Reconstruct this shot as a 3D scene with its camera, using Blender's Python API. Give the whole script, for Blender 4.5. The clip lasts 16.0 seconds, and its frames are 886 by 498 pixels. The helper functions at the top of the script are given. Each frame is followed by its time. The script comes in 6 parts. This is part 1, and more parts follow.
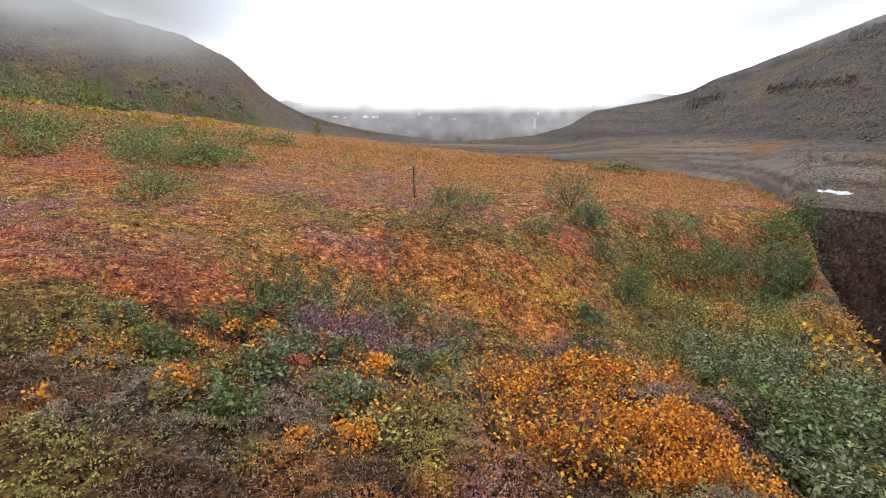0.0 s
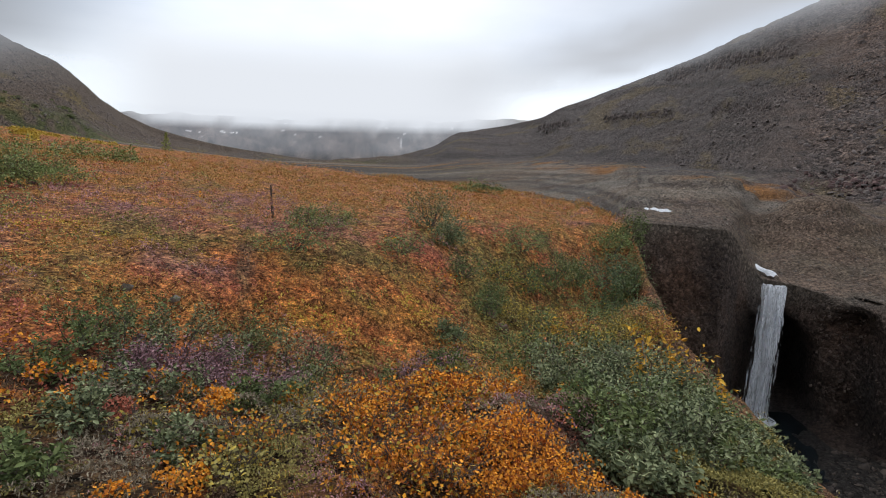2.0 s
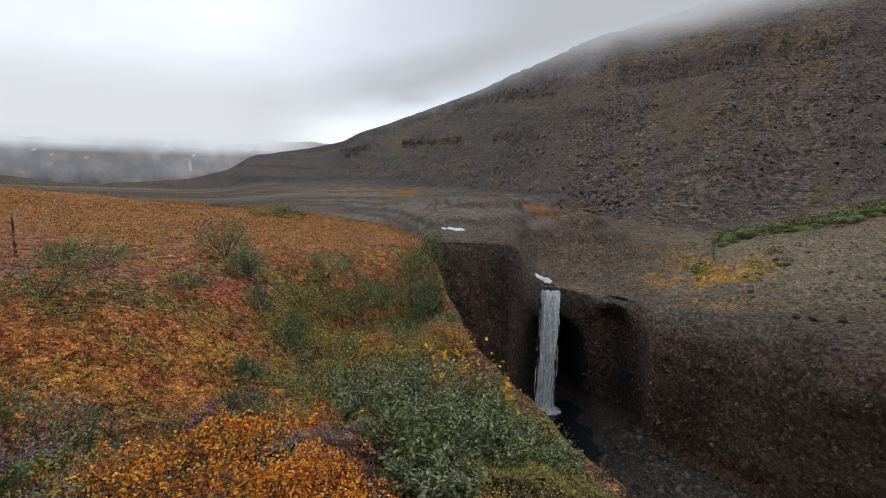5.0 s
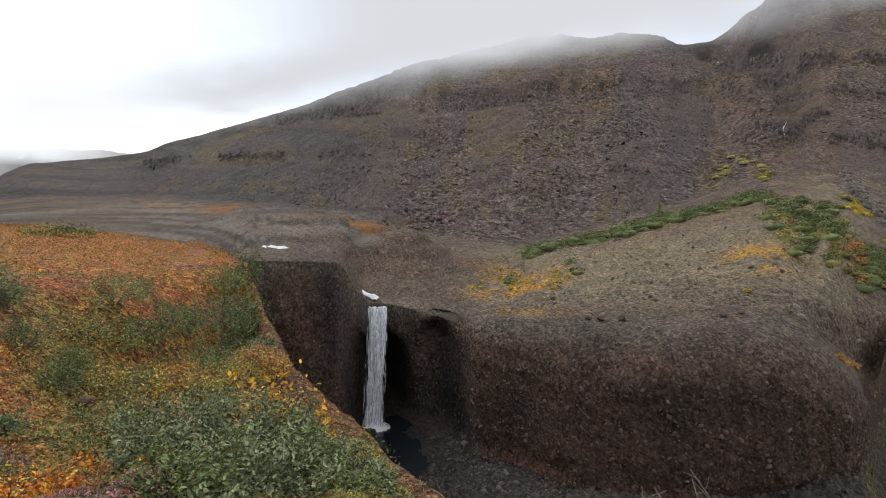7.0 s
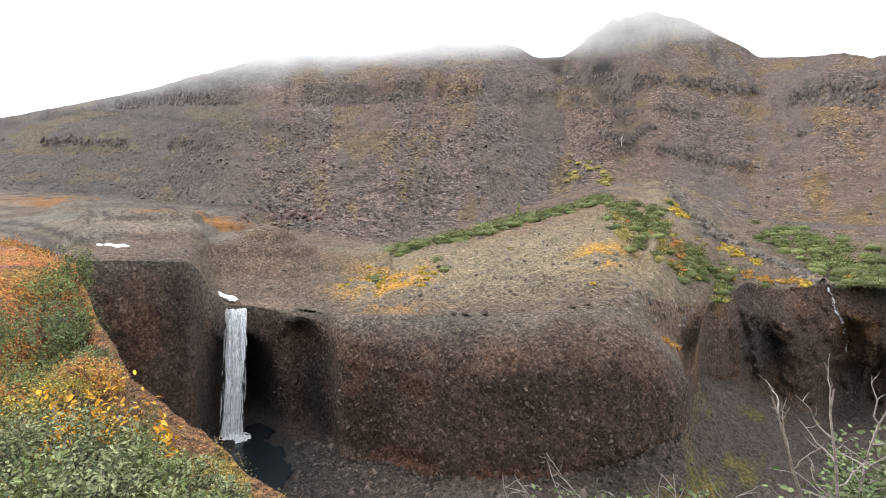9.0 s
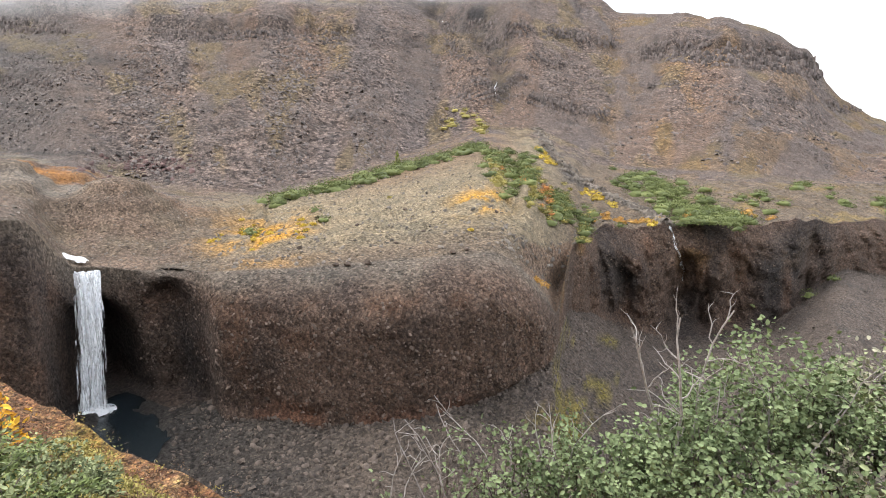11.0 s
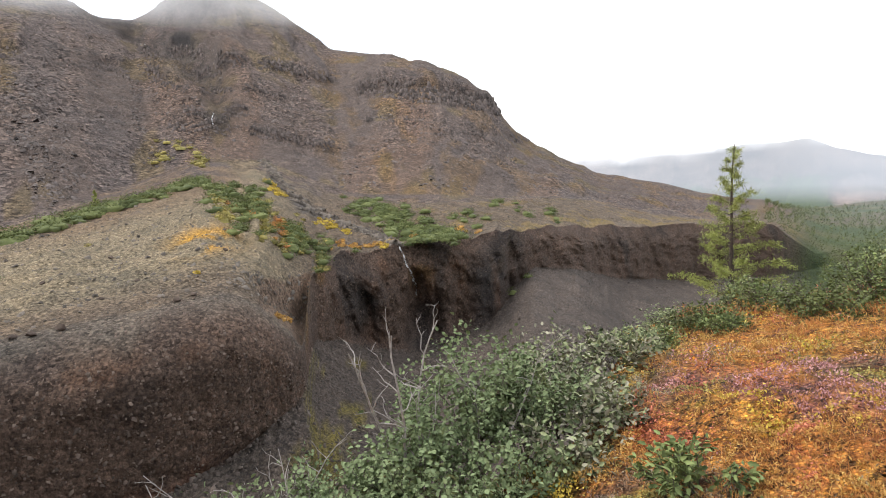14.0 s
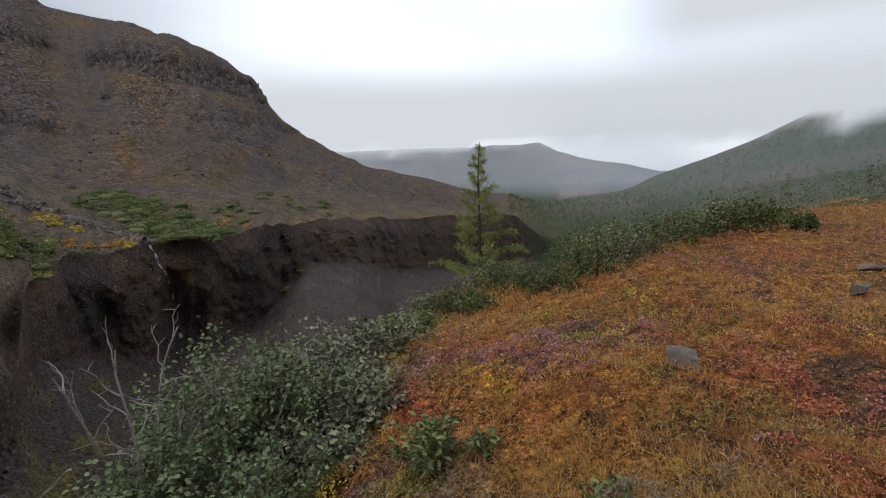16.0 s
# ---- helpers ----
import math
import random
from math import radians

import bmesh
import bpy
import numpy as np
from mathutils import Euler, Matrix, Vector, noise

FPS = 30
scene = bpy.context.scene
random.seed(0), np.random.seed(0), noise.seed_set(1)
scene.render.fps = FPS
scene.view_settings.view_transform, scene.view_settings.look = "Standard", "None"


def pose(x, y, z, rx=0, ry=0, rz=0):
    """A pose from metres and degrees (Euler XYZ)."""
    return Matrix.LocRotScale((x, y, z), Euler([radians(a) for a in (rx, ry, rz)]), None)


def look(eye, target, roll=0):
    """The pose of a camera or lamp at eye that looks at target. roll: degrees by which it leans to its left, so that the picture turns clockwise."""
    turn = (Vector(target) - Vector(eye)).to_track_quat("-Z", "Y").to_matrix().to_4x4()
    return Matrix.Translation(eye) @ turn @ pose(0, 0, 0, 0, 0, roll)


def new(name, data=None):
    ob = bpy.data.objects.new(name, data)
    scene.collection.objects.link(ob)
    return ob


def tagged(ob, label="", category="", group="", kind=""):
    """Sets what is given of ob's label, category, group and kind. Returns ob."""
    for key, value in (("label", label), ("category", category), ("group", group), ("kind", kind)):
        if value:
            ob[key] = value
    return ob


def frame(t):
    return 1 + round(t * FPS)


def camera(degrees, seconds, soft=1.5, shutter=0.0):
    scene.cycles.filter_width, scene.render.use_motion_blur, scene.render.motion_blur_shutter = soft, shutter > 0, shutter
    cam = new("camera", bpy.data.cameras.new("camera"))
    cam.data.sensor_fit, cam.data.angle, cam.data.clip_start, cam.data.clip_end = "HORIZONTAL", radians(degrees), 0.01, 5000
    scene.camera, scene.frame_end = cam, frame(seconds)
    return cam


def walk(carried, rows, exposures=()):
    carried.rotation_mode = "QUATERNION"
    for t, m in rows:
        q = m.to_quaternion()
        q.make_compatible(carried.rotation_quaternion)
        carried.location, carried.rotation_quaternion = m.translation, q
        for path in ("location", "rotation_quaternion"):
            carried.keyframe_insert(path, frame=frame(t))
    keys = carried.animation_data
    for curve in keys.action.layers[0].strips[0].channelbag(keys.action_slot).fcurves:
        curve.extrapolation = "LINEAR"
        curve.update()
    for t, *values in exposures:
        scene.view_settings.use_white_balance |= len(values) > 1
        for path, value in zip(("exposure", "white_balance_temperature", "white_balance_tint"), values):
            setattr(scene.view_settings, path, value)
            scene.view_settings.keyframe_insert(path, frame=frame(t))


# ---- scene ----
cam = camera(80.0, 16.0, soft=1.0)
# seconds, eye x y z, yaw, pitch, roll
PATH = [
    (0.0, 0.000, 0.000, 1.600, 0.00, -10.50, -0.00),
    (0.5, 0.049, -0.006, 1.603, -3.46, -9.93, -0.28),
    (1.0, 0.092, -0.002, 1.611, -7.87, -9.48, -0.59),
    (1.5, 0.128, -0.010, 1.615, -11.39, -8.91, -0.85),
    (2.0, 0.158, -0.009, 1.621, -14.09, -8.39, -0.75),
    (2.5, 0.197, -0.006, 1.630, -17.18, -7.76, -0.65),
    (3.0, 0.228, -0.020, 1.632, -21.25, -7.23, -0.59),
    (5.5, 0.297, -0.078, 1.672, -39.06, -5.18, -0.01),
    (6.0, 0.341, -0.083, 1.662, -43.69, -4.33, 0.13),
    (6.5, 0.407, -0.100, 1.652, -47.91, -3.76, 0.60),
    (7.0, 0.504, -0.088, 1.629, -53.39, -3.88, -0.28),
    (7.5, 0.559, -0.080, 1.614, -57.16, -3.63, -0.84),
    (8.0, 0.612, -0.063, 1.606, -61.35, -3.15, -1.22),
    (8.5, 0.660, -0.054, 1.572, -64.83, -3.24, -1.13),
    (11.0, 0.734, 0.012, 1.591, -80.57, -9.24, -0.77),
    (11.5, 0.763, -0.049, 1.581, -86.38, -10.57, -0.17),
    (12.0, 0.794, -0.106, 1.584, -91.83, -10.52, 0.84),
    (12.5, 0.807, -0.148, 1.596, -95.84, -9.16, 1.55),
    (13.0, 0.813, -0.187, 1.609, -99.45, -7.08, 2.30),
    (13.5, 0.785, -0.210, 1.608, -102.48, -6.30, 3.01),
    (14.0, 0.782, -0.249, 1.605, -108.70, -6.38, 2.20),
    (14.5, 0.796, -0.292, 1.603, -114.17, -6.51, 2.16),
    (15.0, 0.805, -0.346, 1.589, -120.49, -6.80, 1.12),
    (15.5, 0.808, -0.397, 1.579, -127.04, -6.96, 1.10),
    (16.0, 0.809, -0.437, 1.573, -132.89, -7.84, 1.17),
]
EXPOSURES = [(0.0, 0.05, 6500, 10), (1.0, -0.42, 6350, 10), (2.0, -0.58, 6250, 10), (2.5, -0.6, 6220, 10), (3.0, -0.78, 6200, 10), (5.5, -0.62, 6350, 10), (6.0, -0.48, 6380, 10), (6.5, -0.42, 6420, 10), (7.0, -0.24, 6450, 10), (8.0, 0.44, 6500, 10), (8.5, 0.68, 6500, 10), (11.0, 1.02, 6500, 10), (12.5, 1.28, 6500, 10),
             (13.5, 0.92, 6500, 10), (14.5, 0.08, 6450, 10), (15.0, -0.3, 6350, 10), (16.0, -0.84, 6200, 10)]
walk(cam, [(t, pose(x, y, z, 90 + p, r, w)) for t, x, y, z, w, p, r in PATH], EXPOSURES)

# ---- overcast sky and soft sun ----
world = bpy.data.worlds.new("overcast_sky")
scene.world = world
world.use_nodes = True
wn, wl = world.node_tree.nodes, world.node_tree.links
wn.clear()
w_out = wn.new("ShaderNodeOutputWorld")
sky = wn.new("ShaderNodeTexSky")
sky.sky_type, sky.sun_disc = "NISHITA", False
sky.sun_elevation, sky.sun_rotation = radians(40), radians(15)
sky_bg = wn.new("ShaderNodeBackground")
sky_bg.inputs["Strength"].default_value = 0.05
wl.new(sky.outputs[0], sky_bg.inputs["Color"])
coord = wn.new("ShaderNodeTexCoord")
stretch = wn.new("ShaderNodeMapping")
stretch.inputs["Scale"].default_value = (1.6, 1.6, 5.0)
wl.new(coord.outputs["Generated"], stretch.inputs["Vector"])
veil = wn.new("ShaderNodeTexNoise")
veil.inputs["Scale"].default_value, veil.inputs["Detail"].default_value = 1.3, 5.0
veil.inputs["Roughness"].default_value = 0.5
wl.new(stretch.outputs[0], veil.inputs["Vector"])
tone = wn.new("ShaderNodeValToRGB")
tone.color_ramp.elements[0].position, tone.color_ramp.elements[0].color = 0.38, (0.77, 0.81, 0.87, 1)
tone.color_ramp.elements[1].position, tone.color_ramp.elements[1].color = 0.60, (0.97, 0.98, 0.995, 1)
wl.new(veil.outputs["Fac"], tone.inputs["Fac"])
# the overcast is thinner towards the sun and down the valley
def thin_cloud(direction, low, gain, previous):
    dot, span, add = wn.new("ShaderNodeVectorMath"), wn.new("ShaderNodeMapRange"), wn.new("ShaderNodeMath")
    dot.operation, add.operation, span.interpolation_type = "DOT_PRODUCT", "ADD", "SMOOTHSTEP"
    dot.inputs[1].default_value = Vector(direction).normalized()
    wl.new(coord.outputs["Generated"], dot.inputs[0])
    span.inputs["From Min"].default_value, span.inputs["To Max"].default_value = low, gain
    wl.new(dot.outputs["Value"], span.inputs["Value"])
    wl.new(span.outputs[0], add.inputs[0])
    if previous is None:
        add.inputs[1].default_value = 0.99
    else:
        wl.new(previous, add.inputs[1])
    return add.outputs[0]


glow_level = thin_cloud((math.sin(radians(4)), math.cos(radians(4)), 0.25), 0.68, 0.3, None)
glow_level = thin_cloud((math.sin(radians(140)), math.cos(radians(140)), 0.22), 0.75, 1.15, glow_level)
cloud_bg = wn.new("ShaderNodeBackground")
wl.new(glow_level, cloud_bg.inputs["Strength"])
wl.new(tone.outputs[0], cloud_bg.inputs["Color"])
both = wn.new("ShaderNodeAddShader")
wl.new(sky_bg.outputs[0], both.inputs[0])
wl.new(cloud_bg.outputs[0], both.inputs[1])
wl.new(both.outputs[0], w_out.inputs["Surface"])

sun = new("sun", bpy.data.lights.new("sun", "SUN"))
sun.data.energy, sun.data.angle, sun.data.color = 1.5, radians(22), (1.0, 0.97, 0.93)
sun.matrix_world = look((0, 0, 60), (-12, -45, 0))

# ---- noise for shaping, vectorised ----
def hash3(i, j, k, seed):
    h = (i.astype(np.int64) * 374761393 + j.astype(np.int64) * 668265263 + k.astype(np.int64) * 2147483647 + seed * 1274126177) & 0xFFFFFFFF
    h = ((h ^ (h >> 13)) * 1274126177) & 0xFFFFFFFF
    h = ((h ^ (h >> 16)) * 1103515245) & 0xFFFFFFFF
    return ((h ^ (h >> 15)) & 0xFFFFFF) / float(0xFFFFFF)


def vnoise(x, y, z, seed=0):
    """Smooth noise from -1 to 1."""
    x, y, z = np.broadcast_arrays(np.asarray(x, float), np.asarray(y, float), np.asarray(z, float))
    i, j, k = np.floor(x), np.floor(y), np.floor(z)
    u, v, w = x - i, y - j, z - k
    u, v, w = [a * a * (3 - 2 * a) for a in (u, v, w)]
    total = 0
    for di in (0, 1):
        for dj in (0, 1):
            for dk in (0, 1):
                total = total + (u if di else 1 - u) * (v if dj else 1 - v) * (w if dk else 1 - w) * hash3(i + di, j + dj, k + dk, seed)
    return total * 2 - 1


def fbm(x, y, z, octaves=4, seed=0, gain=0.5):
    total, amp, size = 0, 1.0, 1.0
    for o in range(octaves):
        total = total + amp * vnoise(x * size + 17.3 * o, y * size - 9.1 * o, z * size + 4.7 * o, seed + o)
        amp, size = amp * gain, size * 2.03
    return total


def smooth(a, lo, hi):
    t = np.clip((np.asarray(a, float) - lo) / (hi - lo), 0, 1)
    return t * t * (3 - 2 * t)


def mix(a, b, t):
    return a + (b - a) * t


# ---- materials ----
def material(name, rough=0.9, metal=0.0):
    m = bpy.data.materials.new(name)
    m.use_nodes = True
    n, l = m.node_tree.nodes, m.node_tree.links
    b = n["Principled BSDF"]
    b.inputs["Roughness"].default_value, b.inputs["Metallic"].default_value = rough, metal
    b.inputs["Specular IOR Level"].default_value = 0.25
    return m, n, l, b


def noise_node(n, l, scale, detail=4.0, rough=0.6, vector=None):
    t = n.new("ShaderNodeTexNoise")
    t.inputs["Scale"].default_value, t.inputs["Detail"].default_value, t.inputs["Roughness"].default_value = scale, detail, rough
    if vector is not None:
        l.new(vector, t.inputs["Vector"])
    return t


def position(n):
    return n.new("ShaderNodeNewGeometry").outputs["Position"]


def ramp(n, l, fac, *stops):
    r = n.new("ShaderNodeValToRGB")
    e = r.color_ramp.elements
    while len(e) < len(stops):
        e.new(0.5)
    for s, (p, c) in zip(e, stops):
        s.position, s.color = p, (*c, 1)
    l.new(fac, r.inputs["Fac"])
    return r.outputs["Color"]


def mixed(n, l, fac, a, b, blend="MIX"):
    m = n.new("ShaderNodeMix")
    m.data_type, m.blend_type = "RGBA", blend
    for socket, value in ((m.inputs["Factor"], fac), (m.inputs["A"], a), (m.inputs["B"], b)):
        if isinstance(value, (int, float)):
            socket.default_value = value
        elif isinstance(value, tuple):
            socket.default_value = (*value, 1)
        else:
            l.new(value, socket)
    return m.outputs["Result"]


def bump(n, l, height, b, strength=0.5, distance=0.05):
    k = n.new("ShaderNodeBump")
    k.inputs["Strength"].default_value, k.inputs["Distance"].default_value = strength, distance
    l.new(height, k.inputs["Height"])
    l.new(k.outputs["Normal"], b.inputs["Normal"])
    return k


def leafy(name, dark, light, rough=0.75, spread=0.35):
    """Foliage: every leaf its own tint between two colours, with drifts over the ground."""
    m, n, l, b = material(name, rough)
    g = n.new("ShaderNodeNewGeometry")
    drift = noise_node(n, l, 2.6, 6.0, 0.65, vector=g.outputs["Position"])
    add = n.new("ShaderNodeMath")
    add.operation = "MULTIPLY_ADD"
    l.new(drift.outputs["Fac"], add.inputs[0])
    add.inputs[1].default_value = 1.2
    sub = n.new("ShaderNodeMath")
    sub.operation = "MULTIPLY_ADD"
    l.new(g.outputs["Random Per Island"], sub.inputs[0])
    sub.inputs[1].default_value, sub.inputs[2].default_value = spread * 2, -0.1 - spread
    l.new(sub.outputs[0], add.inputs[2])
    l.new(ramp(n, l, add.outputs[0], (0.1, tuple(q * 0.85 for q in dark)), (0.9, tuple(q * 1.22 for q in light))), b.inputs["Base Color"])
    return m


def barky(name, dark, light, scale=30.0):
    m, n, l, b = material(name, 0.9)
    t = noise_node(n, l, scale, 5.0, vector=position(n))
    l.new(ramp(n, l, t.outputs["Fac"], (0.3, dark), (0.7, light)), b.inputs["Base Color"])
    bump(n, l, t.outputs["Fac"], b, 0.6, 0.01)
    return m


def stony(name, dark, light, scale=6.0, rough=0.9):
    m, n, l, b = material(name, rough)
    p = position(n)
    t = noise_node(n, l, scale, 8.0, 0.7, p)
    g = n.new("ShaderNodeNewGeometry")
    tint = ramp(n, l, g.outputs["Random Per Island"], (0.0, (0.55, 0.55, 0.55)), (1.0, (1.4, 1.37, 1.35)))
    base = ramp(n, l, t.outputs["Fac"], (0.3, dark), (0.72, light))
    l.new(mixed(n, l, 1.0, base, tint, "MULTIPLY"), b.inputs["Base Color"])
    bump(n, l, t.outputs["Fac"], b, 0.5, 0.03)
    return m


def ground_material():
    """Soil, scree and rock: the cover's own colour comes from the ground, the grain from two scales of stones."""
    m, n, l, b = material("ground_cover", 0.95)
    p = position(n)
    at = n.new("ShaderNodeAttribute")
    at.attribute_name = "cover"
    fine = noise_node(n, l, 7.0, 9.0, 0.8, p)
    wide = noise_node(n, l, 0.35, 6.0, 0.65, p)
    # stones of two sizes
    warp = mixed(n, l, 0.2, p, noise_node(n, l, 3.0, 4.0, 0.6, p).outputs["Color"], "ADD")
    small, large = n.new("ShaderNodeTexVoronoi"), n.new("ShaderNodeTexVoronoi")
    for cells, size in ((small, 7.5), (large, 1.9)):
        cells.inputs["Scale"].default_value, cells.distance = size, "CHEBYCHEV"
        l.new(warp, cells.inputs["Vector"])
    a = mixed(n, l, 1.0, at.outputs["Color"], ramp(n, l, fine.outputs["Fac"], (0.32, (0.3, 0.3, 0.3)), (0.68, (1.75, 1.72, 1.68))), "MULTIPLY")
    a = mixed(n, l, 1.0, a, ramp(n, l, wide.outputs["Fac"], (0.3, (0.8, 0.82, 0.84)), (0.7, (1.4, 1.34, 1.28))), "MULTIPLY")
    grain = ramp(n, l, small.outputs["Color"], (0.1, (0.45, 0.45, 0.46)), (0.9, (1.6, 1.57, 1.53)))
    block = ramp(n, l, large.outputs["Color"], (0.1, (0.55, 0.54, 0.55)), (0.9, (1.85, 1.8, 1.76)))
    gaps = ramp(n, l, small.outputs["Distance"], (0.25, (1.15, 1.15, 1.15)), (0.8, (0.45, 0.44, 0.43)))
    wide_gaps = ramp(n, l, large.outputs["Distance"], (0.2, (1.2, 1.2, 1.2)), (0.85, (0.38, 0.37, 0.37)))
    a = mixed(n, l, 0.75, a, mixed(n, l, 1.0, a, grain, "MULTIPLY"))
    a = mixed(n, l, 0.6, a, mixed(n, l, 1.0, a, gaps, "MULTIPLY"))
    rubble = mixed(n, l, 1.0, mixed(n, l, 1.0, a, block, "MULTIPLY"), wide_gaps, "MULTIPLY")
    a = mixed(n, l, at.outputs["Alpha"], a, rubble)
    l.new(a, b.inputs["Base Color"])
    h = n.new("ShaderNodeMath")
    h.operation = "MULTIPLY_ADD"
    l.new(small.outputs["Distance"], h.inputs[0])
    h.inputs[1].default_value = -0.8
    l.new(fine.outputs["Fac"], h.inputs[2])
    h2 = n.new("ShaderNodeMath")
    h2.operation = "MULTIPLY_ADD"
    l.new(large.outputs["Distance"], h2.inputs[0])
    h2.inputs[1].default_value = -1.0
    l.new(h.outputs[0], h2.inputs[2])
    k = bump(n, l, h2.outputs[0], b, 0.8, 0.14)
    # every stone turns its own face to the light
    def tilt(cells, amount):
        off, mul = n.new("ShaderNodeVectorMath"), n.new("ShaderNodeVectorMath")
        off.operation, mul.operation = "SUBTRACT", "SCALE"
        off.inputs[1].default_value = (0.5, 0.5, 0.5)
        l.new(cells.outputs["Color"], off.inputs[0])
        l.new(off.outputs[0], mul.inputs[0])
        if isinstance(amount, float):
            mul.inputs["Scale"].default_value = amount
        else:
            l.new(amount, mul.inputs["Scale"])
        return mul.outputs[0]

    face = n.new("ShaderNodeNewGeometry").outputs["Normal"]
    for turn in (tilt(small, 0.95), tilt(large, at.outputs["Alpha"])):
        add = n.new("ShaderNodeVectorMath")
        l.new(face, add.inputs[0])
        l.new(turn, add.inputs[1])
        face = add.outputs[0]
    unit = n.new("ShaderNodeVectorMath")
    unit.operation = "NORMALIZE"
    l.new(face, unit.inputs[0])
    l.new(unit.outputs[0], k.inputs["Normal"])
    return m


def litter_material():
    """Moss, litter and tiny plants between the taller ones: the cover's colour, broken up leaf by leaf."""
    m, n, l, b = material("tundra_litter", 0.9)
    p = position(n)
    at = n.new("ShaderNodeAttribute")
    at.attribute_name = "cover"
    warp = mixed(n, l, 0.03, p, noise_node(n, l, 9.0, 3.0, 0.6, p).outputs["Color"], "ADD")
    a, face = at.outputs["Color"], n.new("ShaderNodeNewGeometry").outputs["Normal"]
    height = None
    for size, low, high, lean in ((48.0, 0.42, 1.7, 1.3), (17.0, 0.5, 1.55, 0.9), (5.5, 0.65, 1.35, 0.6)):
        cells = n.new("ShaderNodeTexVoronoi")
        cells.inputs["Scale"].default_value = size
        l.new(warp, cells.inputs["Vector"])
        tint = ramp(n, l, cells.outputs["Color"], (0.08, (low, low * 1.05, low)), (0.5, (1.1, 0.95, 0.9)), (0.92, (high, high, high * 0.8)))
        a = mixed(n, l, 1.0, a, tint, "MULTIPLY")
        a = mixed(n, l, 0.75, a, ramp(n, l, cells.outputs["Distance"], (0.25, (1.15, 1.15, 1.15)), (0.8, (0.4, 0.38, 0.36))), "MULTIPLY")
        off, mul, add = n.new("ShaderNodeVectorMath"), n.new("ShaderNodeVectorMath"), n.new("ShaderNodeVectorMath")
        off.operation, mul.operation = "SUBTRACT", "SCALE"
        off.inputs[1].default_value, mul.inputs["Scale"].default_value = (0.5, 0.5, 0.5), lean
        l.new(cells.outputs["Color"], off.inputs[0])
        l.new(off.outputs[0], mul.inputs[0])
        l.new(face, add.inputs[0])
        l.new(mul.outputs[0], add.inputs[1])
        face = add.outputs[0]
        height = height or cells.outputs["Distance"]
    l.new(a, b.inputs["Base Color"])
    unit = n.new("ShaderNodeVectorMath")
    unit.operation = "NORMALIZE"
    l.new(face, unit.inputs[0])
    k = bump(n, l, height, b, 0.6, -0.02)
    l.new(unit.outputs[0], k.inputs["Normal"])
    return m


GROUND, LITTER = ground_material(), litter_material()

# ---- the ground: one sheet, laid out in rings and rays round the viewpoint ----
CX, CY = 0.45, -0.15


def key(az, pairs):
    p = np.array(pairs, float)
    return np.interp(az, p[:, 0], p[:, 1])


# near edge of the gorge, and of the plateau where there is no gorge: bearing, metres
EDGE = [(-180, 60), (-60, 120), (-38, 120), (-11, 110), (-1.4, 90), (7, 80), (15.7, 70), (22.3, 50), (29, 34), (33, 24), (34.5, 17.5), (37.5, 13),
        (41, 11), (44, 9.3), (48, 7.6), (52, 6.8), (57, 6.0), (70, 5.3), (90, 4.9), (105, 4.8), (115, 5.2), (122, 5.4), (127, 7.5), (133, 13),
        (137, 12.8), (140, 11.5), (142, 11.0), (146, 12.8), (151, 15.5), (157, 19), (165, 26), (173, 36), (180, 50)]
# foot of the gorge's far wall: bearing, metres / height
BASE_R = [(-60, 260), (0, 180), (16, 120), (29, 48), (33, 27.5), (42, 28), (44, 30), (47.5, 31.5), (49.5, 30.5), (52, 27.8), (55.5, 28), (57, 25.3), (61, 24.6), (66, 23), (72, 22.4), (79, 22),
          (87, 23.2), (91, 24.8), (93.2, 26.4), (94.2, 37.4), (97, 41), (101, 44), (105, 46.5), (113, 52), (115, 55), (118, 62), (123, 68), (127, 82), (133, 102), (141, 128), (146, 190), (180, 200)]
BASE_Z = [(-60, 14), (-38, 12.5), (-11, 3), (0, 0), (16, -1.5), (29, -1.6), (32.4, -1.8), (33.4, -9), (42, -9.8), (47, -10.8), (52, -10.6), (61, -10.2), (72, -10.0), (79, -9.6), (87, -8.9),
          (92, -8.2), (93.2, -7.8), (94.5, -8.6), (97, -9.8), (101, -11.6), (105, -12.8), (113, -12), (115, -10.6), (118, -7.7), (123, -9), (127, -12.6), (133, -16), (141, -19), (146, -24), (155, -24), (163, -14), (172, -6), (180, -4)]
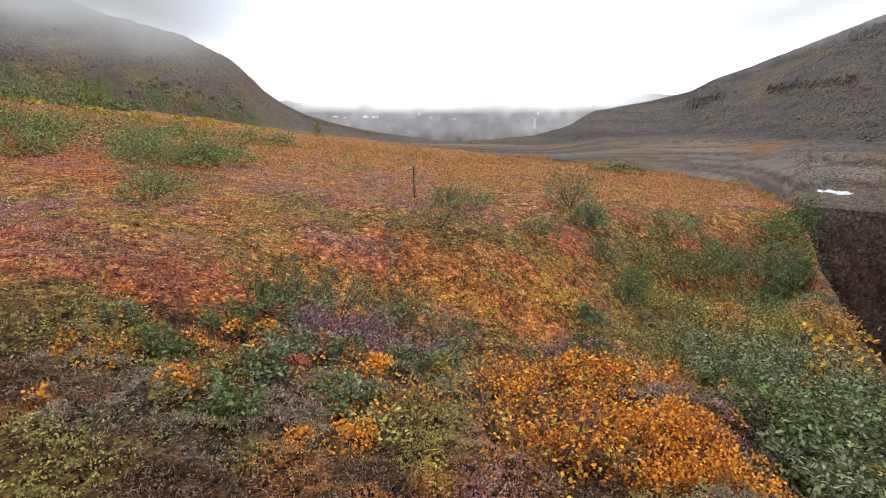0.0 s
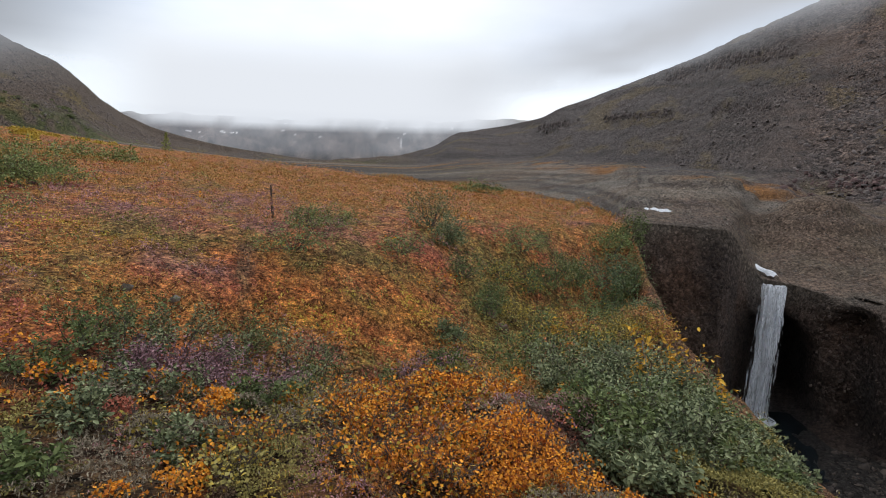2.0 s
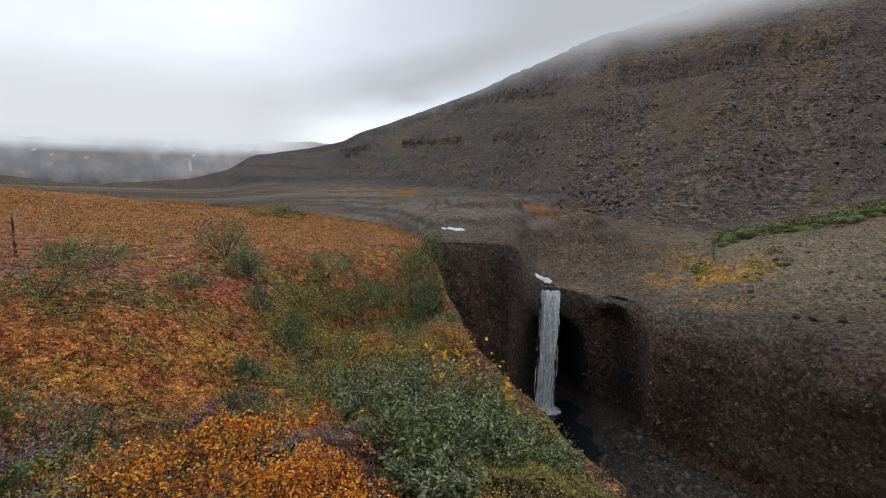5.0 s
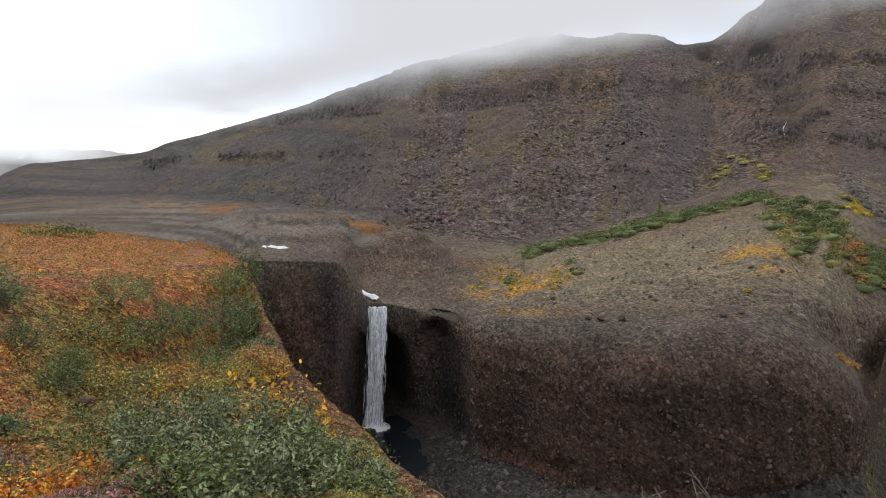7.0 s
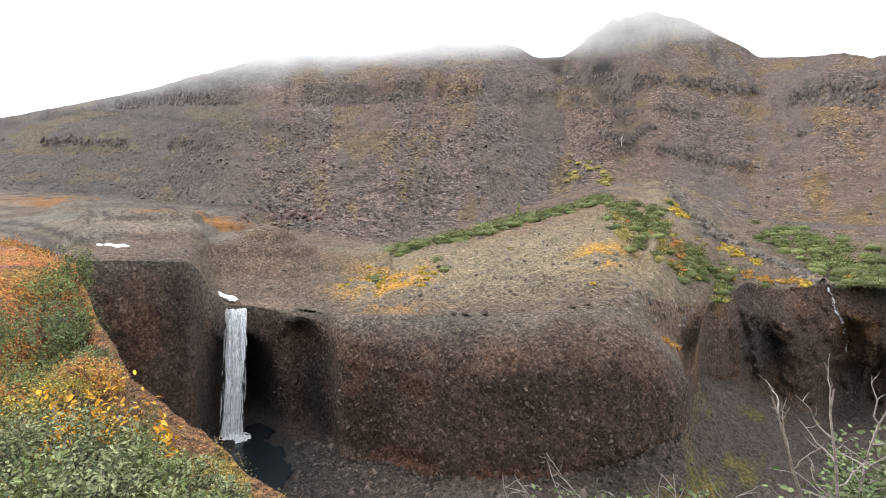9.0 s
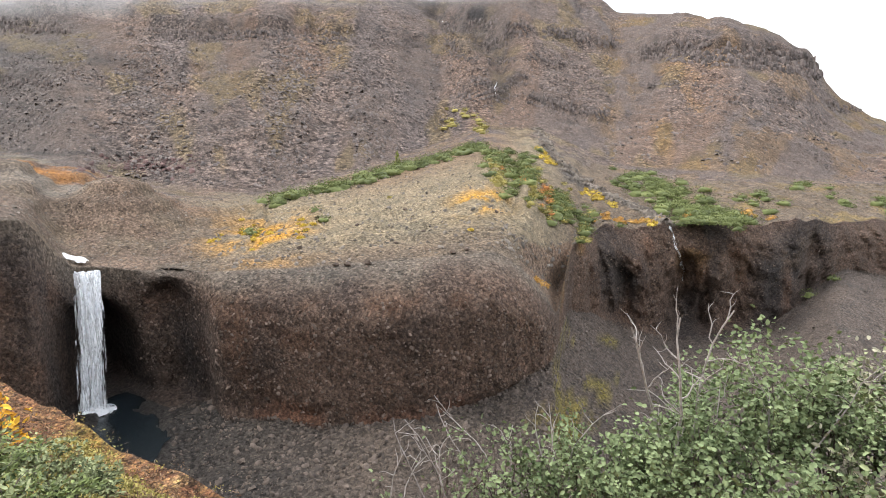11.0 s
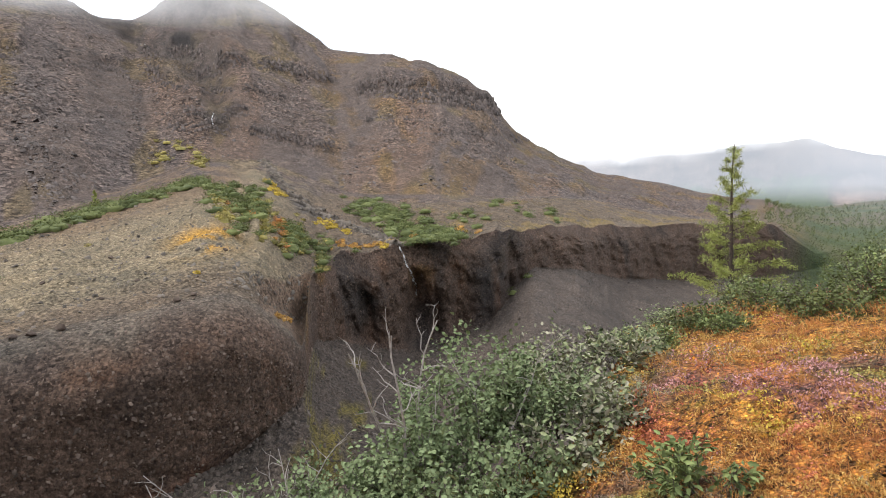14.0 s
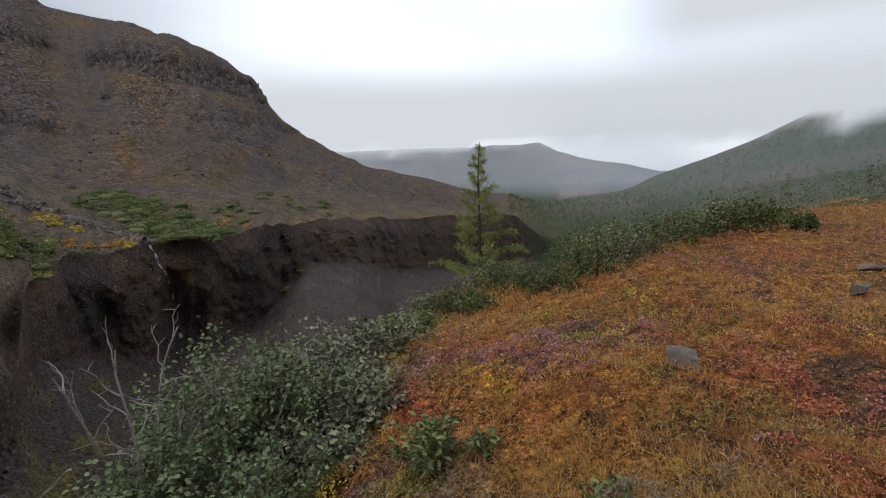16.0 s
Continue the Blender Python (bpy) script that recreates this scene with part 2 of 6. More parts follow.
# rim of the far wall
RIM_R = [(-60, 280), (0, 200), (16, 130), (29, 52), (33, 28), (42, 28.5), (43.5, 30.5), (45, 32), (48, 32), (49.5, 30.5), (53, 28.8), (57, 27.2), (66, 25.6), (72, 25.0), (78, 24.6),
         (86, 25.4), (89, 26.2), (92, 26.8), (93.2, 27.2), (94, 36.5), (95, 40), (97, 42.6), (103, 46.5), (110, 51), (115, 56), (122, 71), (127, 86), (133, 106), (141, 131), (144, 170), (150, 300), (180, 300)]
RIM_EL = [(-60, 4), (-38, 4.5), (-20, 2), (0, 0.2), (16, -0.9), (29, -3.2), (33.5, -4.87), (42.2, -5.2), (43, -6.2), (43.8, -8.0), (45.2, -9.6), (48, -9.8), (51.4, -10.8), (57, -11.5),
          (66, -11.6), (72, -11.2), (78, -10.8), (85.6, -9.9), (87.3, -10.3), (89.9, -12.0), (92, -14.2), (93.1, -16.4), (94.1, -8.6), (94.8, -8.0), (96, -7.4), (97, -6.6), (103.5, -5.95), (110, -5.4), (115, -4.8), (122, -4.6),
          (127, -4.4), (133, -4.4), (140.6, -4.3), (142, -5.6), (144, -7.0), (150, -5.0), (158, -2.5), (166, -1.5), (180, 0.5)]
# foot of the hillside
FOOT_R = [(-60, 300), (-38, 260), (-14, 420), (-5, 520), (6, 520), (11, 450), (16, 350), (25, 200), (34, 130), (46, 75), (56, 62), (62, 62), (72, 68), (80, 86), (90, 95), (99, 80), (109, 82),
          (115, 92), (121, 112), (127, 132), (133, 152), (140, 190), (146, 600), (152, 900), (158, 500), (166, 420), (180, 400)]
FOOT_EL = [(-60, 5), (-38, 5.0), (-26, 3.2), (-14, 1.9), (-5, 0.9), (6, 0.7), (11, 0.5), (16, 1.3), (25, 1.3), (34, 1.0), (46, -0.1), (49, -2.0), (56, -3.0), (62, -3.2), (72, -0.6), (78, 1.3), (84, 3.6),
           (90, 3.7), (99, -0.2), (109, -0.6), (115, -1.0), (121, -1.1), (127, -2.3), (133, -3.6), (140, -3.9), (146, -3.4), (152, -2.2), (158, -0.8), (166, 0.5), (180, 2.5)]
# ridge or cloud line
RIDGE_R = [(-60, 420), (-38, 420), (-21, 520), (-13, 640), (-8, 720), (8, 760), (13, 700), (17.6, 640), (25, 460), (38, 340), (49, 280), (63, 245), (77, 255), (87, 310), (97, 265), (108, 235),
           (118, 240), (122, 265), (130, 290), (136, 330), (141, 1500), (152, 1500), (158, 1000), (172, 900), (180, 900)]
RIDGE_EL = [(-60, 15), (-38, 13.6), (-31.6, 11.6), (-26.2, 10.0), (-23.9, 9.2), (-21.5, 8.3), (-20, 7.3), (-18.5, 6.1), (-16.4, 4.7), (-14.3, 3.8), (-12, 3.1), (-9, 2.4), (-5, 1.7), (0, 1.05), (6, 0.9), (10, 1.3), (13, 2.3), (15.5, 3.6), (17.6, 4.35), (20.7, 4.9), (24.6, 5.8), (26, 6.55), (29.1, 7.5), (32, 8.55), (35.1, 9.6),
            (38, 10.6), (43, 12.4), (49.4, 14.3), (55, 15.9), (63, 17.6), (73, 17.0), (77.3, 15.9), (79.6, 16.0), (84.4, 18.5), (87.5, 19.4), (91.4, 18.5), (96.6, 15.4), (97.5, 14.5), (103, 13.9),
            (107.6, 12.4), (111.7, 10.6), (114, 9.5), (115.2, 7.4), (116.7, 5.6), (118.6, 4.0), (121.6, 2.1), (124.8, 1.05), (130.5, -0.05), (135, -1.4), (139, -2.5), (142.9, -3.1), (145.8, -2.65), (148.7, -2.2), (151.4, -1.75), (155, -0.2),
            (159, 1.2), (162.8, 2.7), (167, 4.8), (172, 8.0), (180, 12)]


def blur(a, n):
    k = np.hanning(2 * n + 3)[1:-1]
    return np.convolve(np.pad(a, n, mode="edge"), k / k.sum(), "valid")


def meadow(x, y):
    """Height of the near plateau, without the small bumps."""
    north = smooth(y, -3, 5)
    z = np.where(y > 0, np.minimum(0.05 * y, 0.5 + 0.018 * (y - 10)), 0.0)
    z = z + 0.1 * np.maximum(-x - 0.5, 0) * north + 0.045 * np.maximum(-x - 25, 0) * north
    z = z - 0.085 * np.maximum(x, 0) * smooth(y, -2, 6)
    bank = np.maximum(x - 1.5, 0) * smooth(y, -4.5, -1.5) * (1 - smooth(y, 5.5, 9))
    z = z - 0.36 * np.minimum(bank, 5)
    z = z - 0.25 * np.clip((x - 3.2) * 0.95 + (y + 3.5) * 0.313, 0, 8) * (1 - smooth(y, -4.5, -2.5))
    # the hollow that runs out to the gorge
    t = np.clip(((x - 2.4) * 0.79 + (y - 7.6) * 0.61) / 8.5, -0.3, 1.2)
    px, py = 2.4 + 0.79 * 8.5 * t, 7.6 + 0.61 * 8.5 * t
    d = np.hypot(x - px, y - py)
    return z - (1.2 + 1.6 * np.clip(t, 0, 1)) * np.exp(-(d / 2.0) ** 2)


# height of the near edge along the gorge
EDGE_Z = [(31, -0.55), (33, -0.6), (34.5, -1.5), (37.5, -2.2), (41, -2.2), (48, -2.05), (57, -2.0), (70, -1.9), (90, -1.6), (105, -1.35), (115, -1.2), (122, -0.9), (127, -0.6), (133, -1.1), (140, -1.3)]


def ground(x, y):
    """The near plateau with its hummocks."""
    x, y = np.asarray(x, float), np.asarray(y, float)
    far = np.hypot(x, y)
    az, r = np.degrees(np.arctan2(x - CX, y - CY)), np.hypot(x - CX, y - CY)
    brink = smooth(r / key(az, EDGE), 0.6, 1.0) * smooth(az, 30, 33) * (1 - smooth(az, 128, 138))
    base = mix(meadow(x, y), key(az, EDGE_Z), brink)
    return base + 0.10 * fbm(x * 0.45, y * 0.45, 0.0, 3, 3) + 0.05 * fbm(x * 1.5, y * 1.9, 0.0, 2, 9) * smooth(far, 2, 5) + 0.3 * vnoise(x * 0.09, y * 0.09, 5.0, 12) * smooth(far, 8, 40)


# bands of dark rock across the hillsides: bearings, elevations, height in degrees, step in metres, seed
BANDS = [((26, 29, 32, 39, 45, 51, 56, 62, 69, 72), (6.1, 6.9, 7.8, 9.9, 10.3, 10.9, 11.1, 11.6, 11.8, 11.8), 0.9, 3.0, 17), ((74, 77, 80, 83), (11.9, 11.7, 11.3, 10.4), 0.6, 1.5, 18),
         ((25, 28, 33, 39, 44), (4.6, 5.0, 5.5, 5.6, 5.9), 0.6, 1.8, 19), ((47, 48.5, 53, 55), (6.7, 6.7, 7.1, 7.2), 0.5, 1.6, 20), ((86.5, 90, 93, 97), (12.5, 12.9, 12.4, 11.6), 0.9, 2.0, 27),
         ((101, 104, 107.7, 113.6, 114.6), (10.4, 10.2, 9.5, 8.5, 8.3), 1.6, 4.0, 28), ((109, 111, 115, 117), (5.8, 5.7, 5.2, 4.7), 0.5, 1.5, 29), ((83, 88, 92, 96.5), (6.6, 6.1, 6.0, 4.7), 0.9, 2.0, 30),
         ((98, 101, 106), (7.6, 7.4, 7.3), 0.35, 1.0, 45), ((81, 84, 87.5), (13.3, 13.5, 13.1), 0.9, 2.0, 46), ((81.5, 84, 86), (11.9, 12.0, 11.6), 0.8, 1.5, 47),
         ((84.3, 86.3, 88.2), (8.2, 7.5, 8.1), 0.9, 2.0, 48), ((86, 89, 92), (10.2, 10.4, 9.9), 0.5, 1.2, 49)]
# the beck across the bench: elevations and bearings
BECK = ((-6.4, -4.6, -3.3, -1.6, 0.4, 2.2, 3.6), (103.9, 101.5, 97.9, 94.3, 92.3, 91.1, 90.2))
GRID = {}
AZ = np.concatenate([np.arange(-180, -44, 4.0), np.arange(-44, 32, 0.3), np.arange(32, 145, 0.2), np.arange(145, 176, 0.3), np.arange(176, 181, 1.0)])
AZ[-1] = 180.0
ROWS_NEAR, ROWS_DROP, ROWS_FLOOR, ROWS_WALL, ROWS_BENCH, ROWS_SLOPE = 110, 8, 24, 68, 56, 104
EYE_Z = 1.6


def rim_height(az):
    return EYE_Z + key(az, RIM_R) * np.tan(np.radians(key(az, RIM_EL)))


def second_wall(az):
    """Distance of the wall that starts behind the block's corner."""
    return np.interp(az, [88, 90, 92, 94, 95, 97], [30, 32, 35, 38.5, 40, 42])


def profile():
    """Radius, height and kind of every node, ray by ray."""
    az = AZ
    e = blur(key(az, EDGE), 4)
    br, bz = blur(key(az, BASE_R), 3), blur(key(az, BASE_Z), 3)
    rr, rz = blur(key(az, RIM_R), 3), blur(rim_height(az), 3)
    rz = rz + (0.4 * fbm(az * 0.5, 0, 0, 3, 34) + 0.12 * vnoise(az * 1.6, 0, 0, 35)) * smooth(az, 93, 97) * (1 - smooth(az, 138, 142))
    fr = key(az, FOOT_R)
    fz = blur(EYE_Z + fr * np.tan(np.radians(key(az, FOOT_EL))), 12)
    mr = key(az, RIDGE_R)
    mz = blur(EYE_Z + mr * np.tan(np.radians(key(az, RIDGE_EL))), 2)
    gorge = smooth(az, 30, 34) * (1 - smooth(az, 142, 150))
    sx, sy = np.sin(np.radians(az)), np.cos(np.radians(az))
    R, Z, K, U = [], [], [], []

    def row(r, z, kind, u):
        R.append(r), Z.append(z), K.append(np.full(len(az), kind)), U.append(np.zeros(len(az)) + u)

    for u in np.linspace(0, 1, ROWS_NEAR):
        r = 0.3 * (e / 0.3) ** u - 0.298 * (1 - u) ** 12
        row(r, ground(CX + r * sx, CY + r * sy), 0, u)
    ez = Z[-1]
    deep = np.where(gorge > 0.01, np.minimum(bz - 0.3, -10.4 - np.clip((az - 60) / 40, 0, 1.4)), ez)
    floor_z = mix(ez - 0.2, deep, gorge)
    for u in np.linspace(0, 1, ROWS_DROP + 1)[1:]:
        row(e + gorge * (0.5 * u + 1.5 * u * u), mix(ez, floor_z, u ** 1.3 * gorge + (1 - gorge) * u * 0.2), 1, u)
    r0, z0 = R[-1], Z[-1]
    for u in np.linspace(0, 1, ROWS_FLOOR + 1)[1:]:
        apron = smooth(az, 92, 97) * (1 - smooth(az, 142, 147))
        shape = mix(mix(u, u ** 2.2, gorge), u ** 1.25, apron)
        row(mix(r0, br, u), mix(z0, bz, shape), 2, u)
    for u in np.linspace(0, 1, ROWS_WALL + 1)[1:]:
        # upright face, then a rounded shoulder
        lean = smooth(u, 0.42, 1.0) ** 1.5
        up = 1 - (1 - u) ** 1.25
        tilt = smooth(az, 95, 98)
        # the great block: upright face, then a broad dome
        dome = smooth(az, 49, 53) * (1 - smooth(az, 93, 94))
        face, turn = min(u / 0.5, 1), radians(78) * max(u - 0.5, 0) / 0.5
        out_d = 0.14 * face + 0.86 * (1 - math.cos(turn)) / (1 - math.cos(radians(78)))
        up_d = 0.60 * face + 0.40 * math.sin(turn) / math.sin(radians(78))
        out_r = mix(mix(0.25 * u + 0.75 * lean, 0.6 * u + 0.4 * lean, tilt), out_d, dome)
        row(mix(br, rr + 2.2 * tilt * (1 - smooth(az, 138, 142)) + 1.3 * dome * (1 - smooth(az, 86, 91)), out_r), mix(bz, rz, mix(up, up_d, dome)), 3, u)
    rr = R[-1]
    turn = smooth(az, 88.2, 89.4) * (1 - smooth(az, 94.2, 95.2))
    wr = second_wall(az)
    wt, rows_turn = np.maximum(wr, rr + 2.2), smooth(az, 78, 89) * (1 - smooth(az, 95, 103))
    wz = EYE_Z + wr * np.tan(np.radians(np.interp(az, [88, 90, 93, 96], [-8.6, -8.8, -8.7, -7.6])))
    for u in np.linspace(0, 1, ROWS_BENCH + 1)[1:]:
        bow = np.where(az < 60, 0.0, 0.35 * np.sin(np.pi * u)) * smooth(az, 60, 66) * (1 - smooth(az, 86, 92))
        wide = rr * (fr / rr) ** u
        tight = np.interp(u, [0, 0.06], [0, 1]) * (wt - 1.7 - rr) + rr if u < 0.06 else wt + (np.interp(u, [0.06, 0.6], [-1.7, 0.6]) if u < 0.6 else mix(0.6, fr - wt, ((u - 0.6) / 0.4) ** 1.6))
        reach = mix(wide, tight, rows_turn)
        level = mix(mix(rz, fz, (reach - rr) / (fr - rr)), mix(wz, fz, np.clip((reach - wr) / (fr - wr), 0, 1) ** 0.8), turn)
        row(reach, level + bow, 4, np.log(reach / rr) / np.log(fr / rr))
    # behind the block's corner the ground dips before the next wall climbs
    for k in range(len(R)):
        if K[k][0] == 4:
            low = rz - 0.5 * smooth(az, 88.2, 92) * smooth(R[k] - rr, 0, 3)
            Z[k] = mix(Z[k], low, turn * (1 - smooth(R[k] - wr, -1.5, 0.3)))
    for u in np.linspace(0, 1, ROWS_SLOPE + 1)[1:]:
        row(mix(fr, mr, u), mix(fz, mz, u ** 1.12), 5, u)
    for k, (mul, up) in enumerate(((1.03, 1.0), (1.12, 1.06), (1.5, 1.1))):
        row(np.minimum(mr * mul, 2600), np.where(mz > 0, mz * up, mz * mul * 1.03), 6, 0)
    row(np.full(len(az), 4600.0), np.where(mz > 0, np.minimum(mz, 60), mz * 3.2) - 80, 6, 1)
    return np.array(R), np.array(Z), np.array(K), np.array(U)


def at(az, r):
    return CX + r * math.sin(radians(az)), CY + r * math.cos(radians(az))


def patch(x, y, spots):
    w = np.zeros(np.shape(x))
    for cx, cy, rx, ry in spots:
        w = np.maximum(w, np.exp(-(((x - cx) / rx) ** 2 + ((y - cy) / ry) ** 2)))
    return w


def polar_spots(*items):
    return [(*at(a, r), w, h) for a, r, w, h in items]


def bare_ledge(az, r):
    return smooth(r / key(az, EDGE), 0.72, 0.95) * smooth(az, 35, 39) * (1 - smooth(az, 100, 110))


def cushions(x, y, r):
    k = 2.6 / np.maximum(1, r / 7)
    return fbm(x * k, y * k, 0, 3, 501)


def mosaic(x, y, az, r, ledge, cushion):
    """How strongly each plant of the tundra claims a spot."""
    east = smooth(az, 85, 95) + 1 - smooth(az, -150, -110)
    a1, a2, a3, a4 = [fbm(x * fx + o, y * fy, o, 4, sd) for fx, fy, o, sd in ((0.8, 1.0, 1, 511), (0.5, 1.0, 2, 521), (1.1, 1.5, 3, 531), (0.6, 1.4, 4, 541))]
    a5 = fbm(x * 4.2, y * 4.2, 5, 3, 551)
    mid = smooth(r, 5.5, 8) * (1 - 0.8 * smooth(r, 15, 30))
    far = smooth(r, 14, 30)
    near = (1 - smooth(r, 4.5, 6.5)) * (1 - east)
    west = smooth(-az, 5, 14) * (1 - smooth(r, 5.8, 6.8))
    w = {}
    w["ochre"] = 0.12 + 0.45 * a1 + 0.40 * mid + 0.56 * far + 0.12 * east - 0.2 * near
    w["rust"] = 0.0 + 0.55 * a4 + 0.30 * mid + 0.56 * far + 0.17 * east
    w["orange"] = 0.05 + 0.4 * a2 - 0.12 * mid - 0.12 * near - 0.35 * east + 0.6 * a5 * near + 0.62 * patch(x, y, polar_spots((-1, 4.6, 0.6, 0.3), (-3, 3.6, 0.7, 0.4), (9.5, 4.0, 0.5, 0.4), (-13, 3.1, 0.5, 0.35), (-34, 3.4, 0.3, 0.25), (-38, 4.3, 0.4, 0.3), (3, 2.8, 0.8, 0.45), (10.5, 2.9, 0.5, 0.4), (-19, 2.8, 0.4, 0.25), (-20, 3.6, 0.35, 0.25), (134, 5.8, 0.5, 0.5)))
    w["red"] = -0.14 + 0.7 * a3 + 0.16 * mid + 0.03 * east - 0.28 * near + 0.62 * patch(x, y, polar_spots((-33, 6.2, 1.5, 0.28), (-24, 5.9, 0.9, 0.25), (-41, 6.4, 1.2, 0.32), (142, 5.3, 0.4, 0.25), (129, 4.9, 0.35, 0.5), (133, 6.2, 0.4, 0.4), (131, 3.6, 0.35, 0.3), (21, 15, 1.0, 0.8), (12, 13, 1.0, 0.7)))
    w["purple"] = 0.0 - 0.7 * a2 + 0.27 * mid + 0.15 * far - 0.45 * west - 0.42 * east + 0.75 * patch(x, y, polar_spots((-14, 4.9, 0.7, 0.25), (-7, 5.0, 0.6, 0.25), (0, 5.1, 0.4, 0.22), (11, 5.9, 0.7, 0.35), (15, 7.4, 0.8, 0.5), (-38, 10, 2.2, 0.6), (-22, 13, 2.8, 0.7), (-30, 17, 3.5, 1.0), (158, 3.0, 0.4, 0.25), (163, 2.8, 0.6, 0.4), (129, 5.6, 0.3, 0.7), (131, 4.6, 0.6, 0.4), (134, 3.4, 0.5, 0.3), (165, 3.4, 0.5, 0.2), (137, 5.4, 0.4, 0.3)))
    w["olive"] = 0.16 - 0.6 * a3 + 0.2 * near + 0.16 * mid + 0.2 * far + 0.2 * patch(x, y, polar_spots((24, 12, 2.0, 1.6), (29, 12.5, 1.8, 1.6), (31, 10, 1.2, 1.2))) + 0.3 * patch(x, y, polar_spots((-20, 3.6, 1.2, 0.6), (0, 4.3, 1.2, 0.4), (8, 5.6, 1.0, 0.5))) + 0.45 * ledge
    # besides real heath, brown fills cushion dips as the shade between hummocks
    w["brown"] = 0.02 - 0.4 * a1 - 0.95 * (cushion + 0.08) * (1 - 0.6 * far) + 0.10 * near - 0.4 * a5 * near + 0.02 * west + 0.3 * patch(x, y, polar_spots((-18, 4.7, 1.0, 0.5), (-34, 2.7, 0.6, 0.5))) + 1.0 * ledge
    w["lichen"] = -0.06 - 0.5 * a4 + 0.14 * near + 0.08 * east - 0.3 * a5 * near + 0.4 * patch(x, y, polar_spots((-32, 2.5, 1.1, 0.6), (-18, 2.2, 0.9, 0.3), (-10, 4.6, 0.9, 0.25), (152, 3.2, 0.5, 0.5), (130, 3.9, 0.5, 0.35), (160, 2.6, 0.5, 0.3))) + 0.6 * ledge
    w["gold"] = -0.18 - 0.02 * east + 0.45 * a5 * near + 0.5 * a4 + 0.4 * a3 * -1 + 0.18 * mid + 0.5 * patch(x, y, polar_spots((139, 4.8, 0.4, 0.3), (127.5, 3.7, 0.4, 0.4), (133, 4.4, 0.3, 0.2), (135, 5.0, 0.3, 0.2), (26, 9.2, 1.0, 0.5), (29, 11.5, 0.8, 0.6), (31, 8.4, 0.6, 0.5), (24, 14.5, 0.9, 0.6), (10, 8.4, 0.7, 0.4), (-3, 7.4, 1.2, 0.4), (4, 2.7, 0.8, 0.3), (-24, 9, 2.0, 0.4))) + 0.8 * patch(x, y, polar_spots((-27, 62, 14, 9), (-21, 85, 12, 8)))
    a6, a7 = fbm(x * 3.1 + 7, y * 3.1, 6, 3, 553), fbm(x * 2.3, y * 2.3 + 5, 7, 3, 554)
    for q, more in (("red", 0.8 * a6), ("gold", -0.6 * a6), ("purple", 0.75 * a7 + 0.2), ("brown", 0.15), ("olive", -0.6 * a7), ("lichen", 0.3 * a6 * a7), ("rust", -0.22), ("ochre", 0.1)):
        w[q] = w[q] + more * east
    dell = patch(x, y, polar_spots((24, 10.5, 3.0, 2.6), (29, 12.5, 3.0, 3.0), (31, 9, 2.0, 2.0)))
    for q, more in (("olive", 0.34), ("gold", 0.3), ("orange", 0.12), ("red", 0.12), ("rust", -0.25), ("ochre", -0.4), ("brown", 0.34), ("purple", -0.3)):
        w[q] = w[q] + more * dell
    side = smooth(az, 32, 39) * (1 - smooth(az, 64, 72))
    for q, more in (("olive", 0.25), ("gold", 0.1), ("brown", 0.25), ("ochre", 0.0), ("red", -0.4), ("purple", -0.4), ("orange", -0.2)):
        w[q] = w[q] + more * side
    return w


